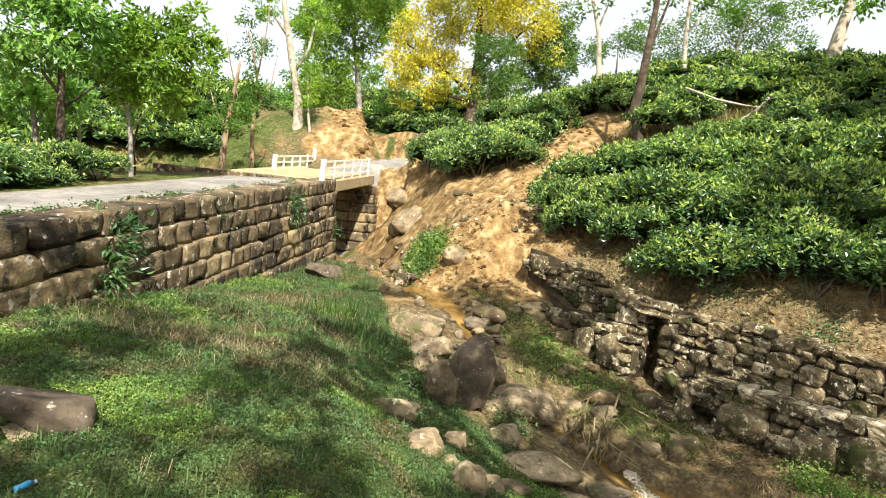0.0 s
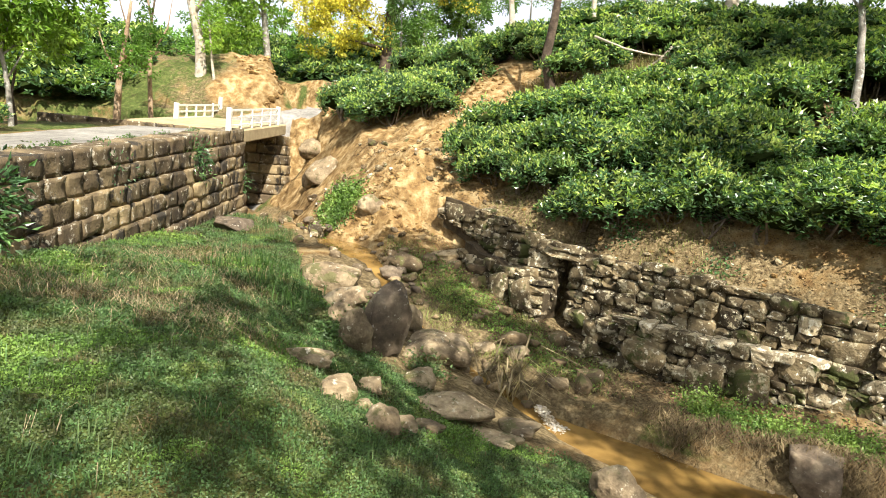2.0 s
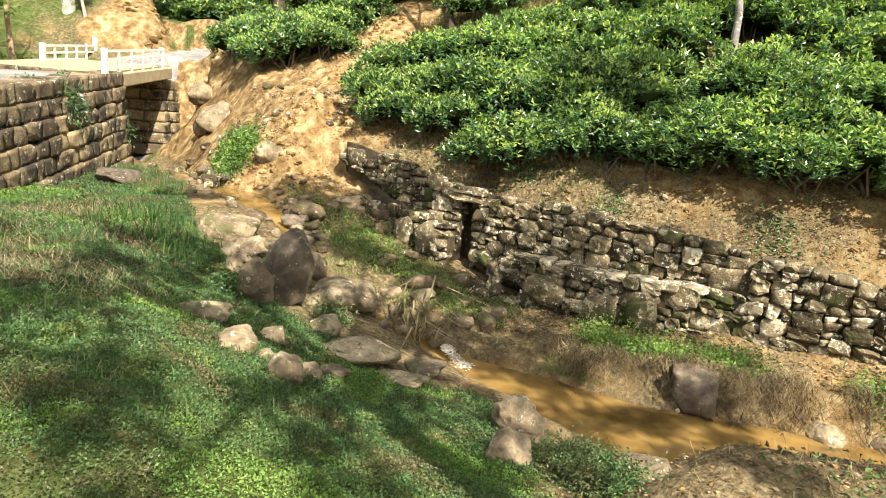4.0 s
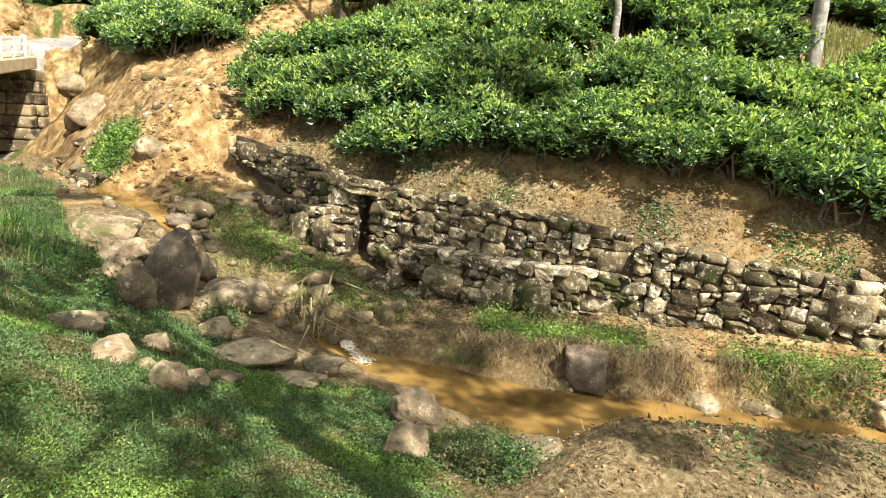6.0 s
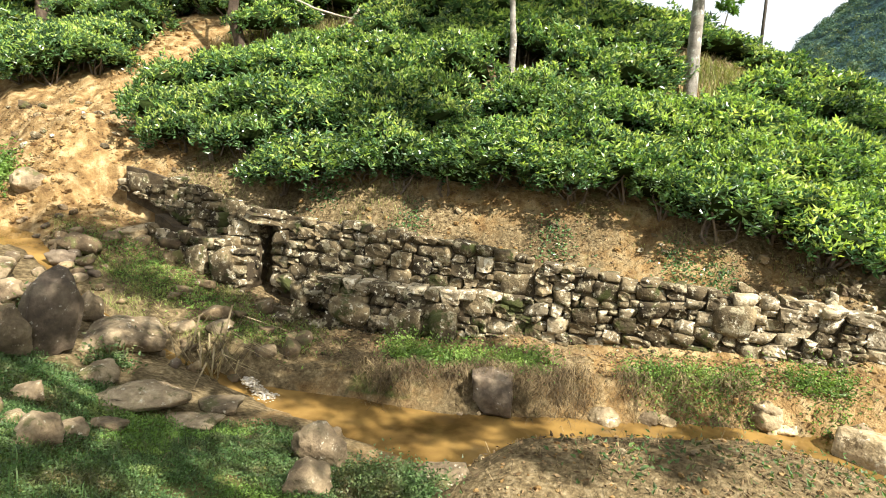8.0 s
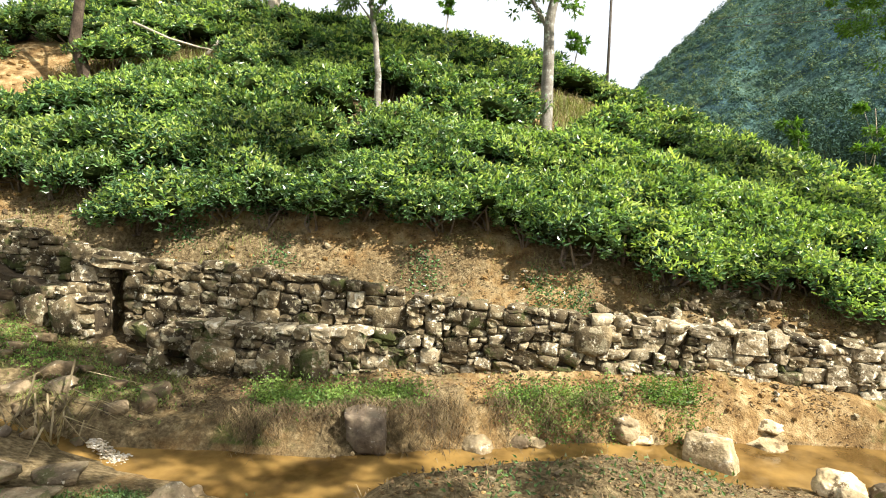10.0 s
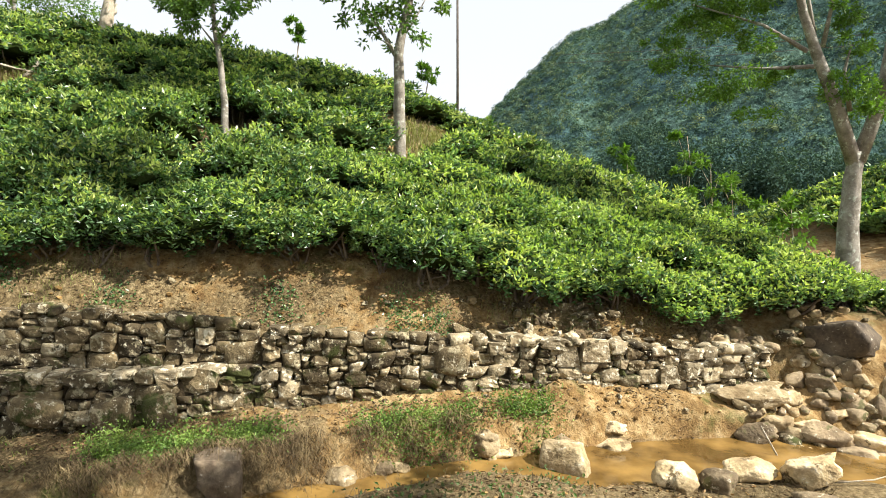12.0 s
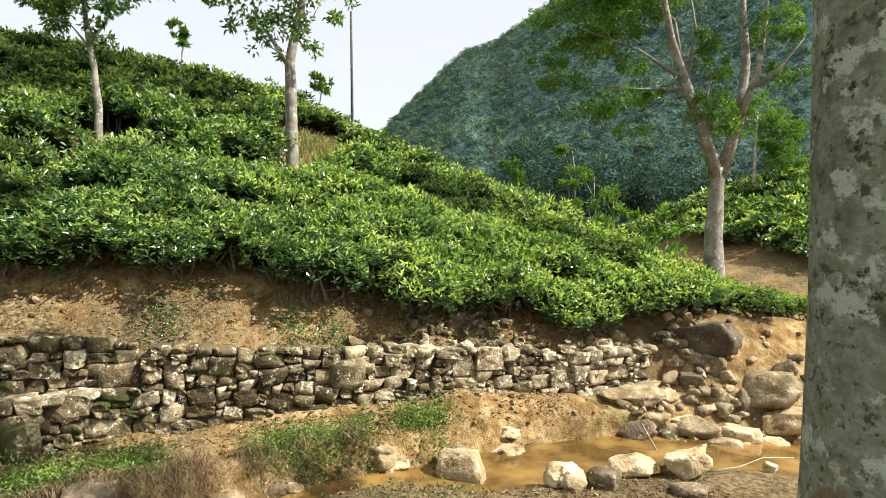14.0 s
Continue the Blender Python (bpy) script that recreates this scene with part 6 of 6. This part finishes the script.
def build_clods():
    """Rough lumps of dried earth on the raw slopes, as one heap of stuff."""
    r = np.random.default_rng(23)
    shapes = []
    for k in range(6):
        me = rock_mesh("clod", M_SOIL_FILL, 700 + k, 0.3, 1, 0.4)
        v = np.empty(len(me.vertices) * 3)
        me.vertices.foreach_get("co", v)
        shapes.append((v.reshape(-1, 3), np.array([list(p.vertices) for p in me.polygons])))
        bpy.data.meshes.remove(me)
    verts, faces, base = [], [], 0

    def lumps(count, x0, x1, y0, y1, lo, hi, keep=lambda x, y: True):
        nonlocal base
        for _ in range(count):
            x, y = r.uniform(x0, x1), r.uniform(y0, y1)
            if not keep(x, y):
                continue
            v, f = shapes[r.integers(6)]
            w = r.uniform(lo, hi) * r.choice((0.5, 0.7, 1.0))
            a = r.uniform(0, 6.28)
            turn = np.array(((math.cos(a), -math.sin(a), 0), (math.sin(a), math.cos(a), 0), (0, 0, 1)))
            verts.append((v * (w, w * r.uniform(0.6, 1), w * r.uniform(0.45, 0.8))) @ turn.T + (x, y, float(ground_z(x, y)) + 0.1 * w))
            faces.append(f + base)
            base += len(v)
    in_gully = lambda x, y: -2.2 < y - 10.4 - 0.35 * (x - 11) < 1.1
    lumps(520, 9.3, 16.5, 8.9, 14.0, 0.05, 0.22, in_gully)
    lumps(160, 8.8, 10.2, 9.2, 12.5, 0.05, 0.2)
    lumps(420, 13.0, 18.5, 17.5, 23.5, 0.1, 0.35, lambda x, y: float(road_place(x, y)[1] - road_bend(road_place(x, y)[0])) > ROAD_W + 0.1)
    lumps(420, 8.6, 10.2, -7.0, 2.5, 0.03, 0.12, lambda x, y: x > float(along(y, STREAM_X)) + float(along(y, STREAM_W)))
    lumps(260, 10.5, 11.5, -7.5, 9.0, 0.03, 0.14)
    lumps(500, 4.5, 8.3, -6.0, 1.4, 0.02, 0.07, lambda x, y: x < float(along(y, STREAM_X)) - float(along(y, STREAM_W)))
    tagged(new("earth_clods", mesh_from("earth_clods", np.concatenate(verts), np.concatenate(faces), M_CLOD)), "crumbled orange-brown clods of dry earth", "earth", kind="stuff")


M_CLOD = material("dry_earth_clod", [(0.085, 0.046, 0.018), (0.22, 0.138, 0.053), (0.38, 0.27, 0.13)], 4.0, 0.95, 0.6, 38, 0.1, island=0.3)
build_clods()


# ---------------------------------------------------------------- low growth
M_PALE_GRASS = material("pale_grass", [(0.13, 0.15, 0.045), (0.2, 0.22, 0.07), (0.3, 0.27, 0.12)], 1.5, 0.7, 0, 20, island=0.4, translucent=0.3)
M_LITTER = material("dry_leaf", [(0.06, 0.04, 0.02), (0.16, 0.105, 0.05), (0.3, 0.22, 0.12)], 3, 0.9, 0, 20, island=0.6)


def build_ground_plants():
    r = np.random.default_rng(19)

    def field(n, x0, x1, y0, y1, keep):
        x, y = r.uniform(x0, x1, n), r.uniform(y0, y1, n)
        k = r.uniform(0, 1, n) < keep(x, y)
        x, y = x[k], y[k]
        return np.stack([x, y, ground_z(x, y)], 1)

    def on_meadow(x, y):
        xs, hw = along(y, STREAM_X), along(y, STREAM_W)
        d = xs - hw - x
        s, n = road_place(x, y)
        g, _, _ = covers(x, y)
        return smooth(0.36, 0.66, g + 0.28 * rough_noise(x, y, 0.5, 3, 41)) * (d > 0.15) * (n < -0.25)

    # creeping broad-leaved cover
    p = field(560000, -1.5, 7.2, 0.0, 13.0, on_meadow)
    p = p[r.uniform(0, 1, len(p)) < np.clip(7.0 / np.hypot(p[:, 0], p[:, 1]), 0.25, 1)]
    size = 0.008 + 0.0023 * np.hypot(p[:, 0], p[:, 1])
    p[:, 2] += r.uniform(0.0, 0.06, len(p)) * (1 + rough_noise(p[:, 0], p[:, 1], 0.4, 2, 6))
    w = np.stack([r.normal(0, 1, len(p)), r.normal(0, 1, len(p)), r.uniform(0.1, 1.0, len(p))], 1)
    v, f = leaf_arrays(p, w, size[:, None] * 1.3, size[:, None] * 1.0, r, 0.2)
    # brighter leaves in noise patches: sunlit dapples put into the leaf colour
    lit = rough_noise(p[:, 0], p[:, 1], 0.7, 3, 46) > 0.14
    me = mesh_from("ground_cover", v, f, M_GRASS)
    me.materials.append(M_WEED)
    me.polygons.foreach_set("material_index", np.concatenate([lit, lit]).astype(int))
    tagged(new("ground_cover", me), "low creeping green weeds covering the bank", "weeds", kind="stuff")

    # grass blades, green and dry
    def blades(name, p, length, width, mat, label, category, lean=0.6):
        k = len(p)
        a = r.uniform(0, 2 * np.pi, k)
        ln = length * r.uniform(0.5, 1.3, k)
        out = np.stack([np.cos(a), np.sin(a), 0 * a], 1)
        side = np.stack([-np.sin(a), np.cos(a), 0 * a], 1) * width * r.uniform(0.6, 1.2, (k, 1))
        bend = lean * r.uniform(0.3 if lean < 1.2 else 0.75, 1.3, (k, 1))
        m = p + out * ln[:, None] * bend * 0.3 + np.array((0, 0, 1)) * ln[:, None] * 0.6
        t = p + out * ln[:, None] * bend + np.array((0, 0, 1)) * (ln[:, None] * (1.0 - 0.55 * bend))
        v = np.stack([p - side, p + side, m + side * 0.8, m - side * 0.8, t], 1).reshape(-1, 3)
        i = np.arange(k)[:, None] * 5
        faces = [tuple(q) for q in (i + np.array([[0, 1, 2, 3]])).tolist()] + [tuple(q) for q in (i + np.array([[3, 2, 4]])).tolist()]
        return tagged(new(name, mesh_from(name, v, faces, mat)), label, category, kind="stuff")

    p = field(110000, -1.5, 9.0, 2.6, 15.5, lambda x, y: on_meadow(x, y) * (0.35 + 0.75 * smooth(5, 8, y)))
    blades("grass", p, 0.13, 0.004, M_GRASS, "short green grass growing on the bank", "grass")
    # dry tangled patches
    def tufts(spots, each, spread, heap=0.0):
        out = []
        for x, y in spots:
            k = each
            px, py = x + r.normal(0, spread, k), y + r.normal(0, spread, k)
            out.append(np.stack([px, py, ground_z(px, py) + heap * np.exp(-((px - x) ** 2 + (py - y) ** 2) / (2 * spread ** 2))], 1))
        return np.concatenate(out)
    dry = [(2.6, 6.6), (2.9, 6.3), (3.1, 6.0), (2.4, 7.3), (3.3, 5.6), (1.6, 7.6), (4.6, 7.5), (4.2, 9.0), (5.2, 9.4), (3.4, 8.2)]
    blades("dry_grass", tufts(dry, 240, 0.36), 0.22, 0.003, M_STRAW, "tangled dry straw-coloured grass on the bank", "dry grass", 1.7)
    blades("bench_straw", tufts([(8.49, 0.45), (8.34, 1.51), (8.24, 2.08), (8.73, -0.12), (8.63, 0.07), (8.88, -0.88), (9.02, -1.46), (8.05, 2.46), (9.21, -2.12), (8.29, 2.84), (8.44, 0.84), (8.58, 1.12)], 340, 0.15, 0.1), 0.2, 0.004, M_DEAD, "dry straw hanging over the stream edge", "dry grass", 1.75)
    # dead straw in the darker colour, which also carries the mound's shade
    blades("mound_straw", field(4500, 4.4, 8.2, -6.5, 1.2, lambda x, y: 0.3 * smooth(0.2, 0.8, along(y, STREAM_X) - along(y, STREAM_W) - x) + 0 * x), 0.14, 0.004, M_DEAD, "dry litter and straw on the near mound", "dry grass", 1.6)
    blades("sparse_straw", field(16000, -1.5, 8.5, 2.6, 14.0, lambda x, y: smooth(-0.1, 0.5, rough_noise(x, y, 1.1, 3, 81)) * on_meadow(x, y) * (0.15 + 0.85 * smooth(4.5, 7.5, y)) + 0 * x), 0.15, 0.003, M_STRAW, "thin dry stalks among the green weeds", "dry grass", 1.5)
    blades("hill_grass", np.concatenate([field(5200, 15.6, 19.5, -6.5, -1.5, lambda x, y: smooth(2.6, 0.8, np.hypot(x - 17.4, (y + 3.8) * 0.8))), field(2600, 14.5, 19.0, 6.0, 10.5, lambda x, y: 0.7 + 0 * x), field(1800, 12.5, 15.0, -3.2, -1.0, lambda x, y: 0.6 + 0 * x)]), 0.34, 0.01, M_PALE_GRASS, "pale weedy grass between the tea bushes", "grass", 0.7)
    blades("bench_grass", field(13000, 7.4, 10.1, 2.8, 9.4, lambda x, y: smooth(0.0, 0.6, rough_noise(x, y, 0.6, 3, 85) + 0.1) * (x > along(y, STREAM_X) + along(y, STREAM_W) + 0.1)), 0.11, 0.005, M_PALE_GRASS, "thin yellowish grass over the stony bank", "grass", 1.5)
    blades("hill_straw", np.concatenate([field(5000, 15.5, 21, -7, 0, lambda x, y: smooth(2.2, 0.7, np.hypot((x - 18.2) * 0.6, (y + 2.8) * 0.7))), field(7000, 14.6, 19.2, 6.6, 10.2, lambda x, y: smooth(-0.3, 0.4, rough_noise(x, y, 1.2, 3, 88))), field(4500, 12.8, 16.5, 8.6, 11.2, lambda x, y: smooth(-0.1, 0.5, rough_noise(x, y, 0.8, 3, 89)))]), 0.2, 0.008, M_STRAW, "dry straw-coloured grass between the tea bushes", "dry grass", 1.4)
    # fallen leaves and twigs
    def on_earth(x, y):
        s, n = road_place(x, y)
        return (0.25 + 0.75 * smooth(-0.2, 0.4, rough_noise(x, y, 0.8, 3, 61))) * (n < 0)
    p = np.concatenate([field(15000, 10.5, 11.9, -8.0, 9.0, on_earth), field(12000, 8.4, 10.2, 1.5, 9.0, on_earth), field(9000, 11.5, 20.0, -8.0, 10.0, on_earth), field(5000, 9.0, 10.2, -6.0, 1.5, on_earth), field(9000, 3.6, 8.2, -6.5, 1.5, on_earth), field(6000, 9.0, 13.0, 9.0, 13.0, on_earth)])
    w = np.stack([r.normal(0, 1, len(p)), r.normal(0, 1, len(p)), r.normal(0.1, 0.25, len(p))], 1)
    p[:, 2] += 0.012
    v, f = leaf_arrays(p, w, 0.065, 0.026, r, 0.1)
    tagged(new("leaf_litter", mesh_from("leaf_litter", v, f, M_LITTER)), "dry brown fallen leaves and twigs on bare earth", "leaf litter", kind="stuff")
    # reeds by the boulders, and the arching dry clump
    blades("reed", tufts([(5.3, 7.2), (5.1, 7.5), (5.5, 7.8), (5.0, 6.9), (4.7, 7.9), (5.8, 8.3), (5.3, 8.6)], 36, 0.26), 0.42, 0.008, M_REED, "tall green reeds beside the boulders", "reeds", 0.75)
    blades("arching_reed", tufts([(7.2, 4.62), (7.45, 4.75), (7.8, 4.85), (7.1, 4.9), (7.6, 4.6)], 8, 0.12), 0.85, 0.015, M_STRAW, "dry arching reeds above the small fall", "reeds", 1.25)

    # green weeds on the bench, the mound, by the bridge and round the drain
    def weeds(name, spots, each, spread, leaf, tall, label, mat=M_GRASS):
        ps = tufts(spots, each, spread)
        ps[:, 2] += np.abs(r.normal(0, tall, len(ps)))
        w = np.stack([r.normal(0, 1, len(ps)), r.normal(0, 1, len(ps)), r.uniform(0, 1.2, len(ps))], 1)
        v, f = leaf_arrays(ps, w, leaf, leaf * 0.6, r, 0.25)
        tagged(new(name, mesh_from(name, v, f, mat)), label, "weeds", kind="stuff")
    weeds("bench_weeds", [(8.73, 2.17), (8.83, 1.79), (8.88, 1.41), (8.92, 0.93), (9.02, 0.65), (9.12, -1.36), (9.21, -1.74), (9.17, -0.98), (9.31, -2.22), (9.51, -3.08), (9.46, -3.46), (9.02, 2.56)], 900, 0.19, 0.048, 0.13, "green weeds on the sandy bench", M_WEED)
    weeds("mossy_growth", [(8.7, 6.4), (8.9, 6.0), (8.6, 5.4), (9.0, 7.2), (9.2, 7.7), (8.5, 6.9), (9.3, 6.6), (8.9, 8.2), (9.0, 5.0), (8.7, 4.5)], 300, 0.32, 0.05, 0.05, "thin green growth over the stony bank", M_WEED)
    weeds("earth_weeds", [(9.4, 11.1), (9.5, 11.5), (9.7, 11.9), (9.25, 11.3)], 1000, 0.2, 0.08, 0.13, "bright green weeds at the foot of the slope", M_WEED)
    weeds("bank_fern", [(5.3, 1.2), (5.15, 1.45), (5.4, 1.4), (5.0, 1.2)], 2600, 0.15, 0.038, 0.11, "dense green weed clump over the pool", M_GRASS)
    weeds("mound_weeds", [(6.2, -1.0), (5.9, -0.6), (6.6, -2.2), (6.3, -1.6), (7.0, -2.9), (6.0, -3.2)], 70, 0.3, 0.06, 0.06, "small green weeds on the earth mound", M_GRASS)
    weeds("boulder_weeds", [(5.7, 6.3), (5.2, 6.1), (6.1, 5.2), (6.4, 6.6)], 420, 0.14, 0.06, 0.12, "green weeds between the boulders")
    weeds("terrace_weeds", [(10.8, -2.0), (10.9, -1.4), (11.0, 0.6), (10.8, 3.2), (11.1, 5.0)], 260, 0.18, 0.06, 0.06, "small weeds on the dry terrace", M_TEA)
    weeds("road_verge", [(0.9, 8.2), (1.4, 8.55), (2.0, 9.1), (2.8, 9.8), (3.4, 10.4), (4.2, 11.0), (5.0, 11.8), (6.0, 12.7), (7.2, 13.8)], 500, 0.14, 0.05, 0.04, "grass fringe along the top of the wall")
    blades("terrace_grass", field(9000, 10.5, 11.6, -8.0, 9.0, lambda x, y: smooth(0.0, 0.6, rough_noise(x, y, 0.7, 3, 87))), 0.13, 0.004, M_PALE_GRASS, "thin dry grass on the terrace", "grass", 1.0)
    # plants that grow out of the block wall
    for s, up, k, size in ((-0.7, -0.75, 260, 0.13), (-0.6, -0.35, 220, 0.13), (5.4, -0.35, 260, 0.09), (5.7, -0.6, 260, 0.09), (2.1, -0.35, 70, 0.08), (8.6, -1.3, 120, 0.1)):
        x, y = ROAD0 + s * ROAD_D - 0.16 * ROAD_N
        o = np.array((float(x), float(y), float(road_z(s, 0)) + up))
        q = r.normal(0, 0.13, (k, 3)) * (1, 1, 1.3)
        v, f = leaf_arrays(o + q, q + r.normal(0, 0.1, (k, 3)) + (0.06, -0.08, -0.02), size, size * 0.4, r, 0.3)
        root = thing("wall_plant", Matrix.Translation(o), "leafy green plant rooted in the wall joints", "plant")
        part("foliage", mesh_from("foliage", v - o, f, M_TEA), None, root)


build_ground_plants()


# ---------------------------------------------------------------- small things
def build_small_things():
    # thin pole on the ridge
    x, y = 23.0 * math.sin(radians(99.0)) + 0.41, 23.0 * math.cos(radians(99.0)) - 0.74
    z = float(ground_z(x, y, True))
    top = EYE + 23.0 * math.tan(radians(20.0))
    pole = thing("pole", Matrix.Translation((x, y, z - 0.2)), "thin dark wooden pole on the hilltop", "pole")
    part("shaft", tubes_mesh("shaft", [tube([(0, 0, 0), (0.01, 0, (top - z) * 0.5), (0.03, 0.02, top - z + 0.2)], [0.055, 0.05, 0.04], 10)], M_POLE), None, pole)
    # bare fallen branches on the slope
    r = np.random.default_rng(91)
    for name, pts in (("fallen_branch", [(60.9, 13.0), (63.6, 12.1), (65.8, 11.7), (66.8, 11.6)]), ("fallen_branch", [(67.4, 12.4), (66.7, 11.4), (65.5, 10.6), (65.0, 9.5), (65.1, 8.3)]), ("fallen_branch", [(66.3, 11.1), (67.0, 11.8)])):
        q = [bearing(a, e, 18.4) for a, e in pts]
        base = q[0].copy()
        ob = tagged(new(name, tubes_mesh(name, [tube(np.array(q) - base, [0.04, 0.034, 0.028, 0.02, 0.012][:len(q)], 6, 0.1)], M_BARK_PALE)), "bare bleached branch lying over the tea bushes", "branch")
        ob.location = base
    # dead stick leaning over the pool stones
    ob = tagged(new("stick", tubes_mesh("stick", [tube([(0, 0, 0), (0.1, 0.12, 0.28), (0.22, 0.25, 0.6)], [0.016, 0.014, 0.01], 6)], M_BARK_PALE)), "pale dead stick leaning on the boulders", "stick")
    ob.location = (8.6, -6.9, 0.05)
    ob = tagged(new("stick", tubes_mesh("stick", [tube([(0, 0, 0), (-0.05, -0.5, 0.03), (0.05, -1.0, 0.07), (0.0, -1.5, 0.03)], [0.01, 0.009, 0.008, 0.005], 6)], M_BARK_PALE)), "pale dead stick lying on the stones", "stick")
    ob.location = (7.3, -6.6, 0.42)
    # plastic bottle in the grass
    x, y = 0.52, 3.55
    bottle = thing("plastic_bottle", pose(x, y, float(ground_z(x, y)) + 0.05, 0, 84, 20) @ Matrix.Scale(0.62, 4), "crumpled blue plastic bottle lying in the grass", "bottle")
    blue = material("blue_plastic", [(0.02, 0.2, 0.42), (0.06, 0.36, 0.6)], 20, 0.25, 0.2, 60, 0.5)
    white = material("white_plastic", [(0.6, 0.62, 0.64), (0.75, 0.76, 0.78)], 20, 0.4, 0.1, 60)
    part("body", tubes_mesh("body", [tube([(0, 0, -0.07), (0, 0, -0.06), (0, 0, -0.01), (0, 0, 0.0), (0, 0, 0.05), (0, 0, 0.08)], [0.022, 0.03, 0.028, 0.031, 0.03, 0.013], 16, 0.05)], blue), None, bottle)
    part("cap", tubes_mesh("cap", [tube([(0, 0, 0.08), (0, 0, 0.1)], [0.015, 0.014], 12)], white), None, bottle, "white screw cap")
    # foam of the two small falls
    def foam(label, x, y, z0, z1, wide, reach, seed):
        r = np.random.default_rng(seed)
        count = 420
        k = r.uniform(0, 1, count)
        u = np.clip(r.normal(0, 0.3, count), -0.7, 0.7)
        centre = np.stack([x + u * wide * (0.7 + 0.9 * k), y - reach * k + 0.03 * r.normal(0, 1, count), z1 + (z0 - z1) * smooth(0, 0.75, k) - 0.03 * np.abs(u) + 0.012 * r.normal(0, 1, count)], 1)
        size = r.uniform(0.006, 0.022, count) * (1.1 - 0.5 * np.abs(u))
        ring = [(math.cos(q) * math.cos(w), math.sin(q) * math.cos(w), math.sin(w)) for w in (-0.7, 0.0, 0.7) for q in np.arange(6) * math.pi / 3] + [(0, 0, 1), (0, 0, -1)]
        verts = (centre[:, None, :] + np.array(ring)[None] * size[:, None, None] * np.stack([0.8 + 0 * k, 1.6 + 0 * k, 0.7 + 0 * k], 1)[:, None, :]).reshape(-1, 3)
        tri = [t for i in (0, 6) for j in range(6) for t in ((i + j, i + (j + 1) % 6, i + 6 + (j + 1) % 6), (i + j, i + 6 + (j + 1) % 6, i + 6 + j))]
        tri += [(12 + j, 12 + (j + 1) % 6, 18) for j in range(6)] + [((j + 1) % 6, j, 19) for j in range(6)]
        faces = (np.arange(count)[:, None, None] * 20 + np.array(tri)[None]).reshape(-1, 3)
        tagged(new("foam", mesh_from("foam", verts, faces, M_FOAM, flat=False)), label, "water", kind="structure")
    foam("white water of a small fall into the pool", 7.38, 4.22, 0.31, 0.5, 0.19, 0.42, 1)
    foam("white water beside the great boulder", 7.3, 6.8, 1.0, 1.32, 0.09, 0.5, 2)
    # power lines far across the valley
    for h in (0.0, 1.6):
        a, b2 = bearing(108, 14.6, 260), bearing(150, 12.5, 260)
        mid = (a + b2) / 2 - (0, 0, 5)
        ts = np.linspace(0, 1, 16)
        pts = [(1 - t) ** 2 * a + 2 * t * (1 - t) * mid + t * t * b2 + (0, 0, h * 2) for t in ts]
        tagged(new("power_line", tubes_mesh("power_line", [tube(pts, [0.07] * 16, 5)], M_POLE)), "thin power line strung across the valley", "cable")


build_small_things()
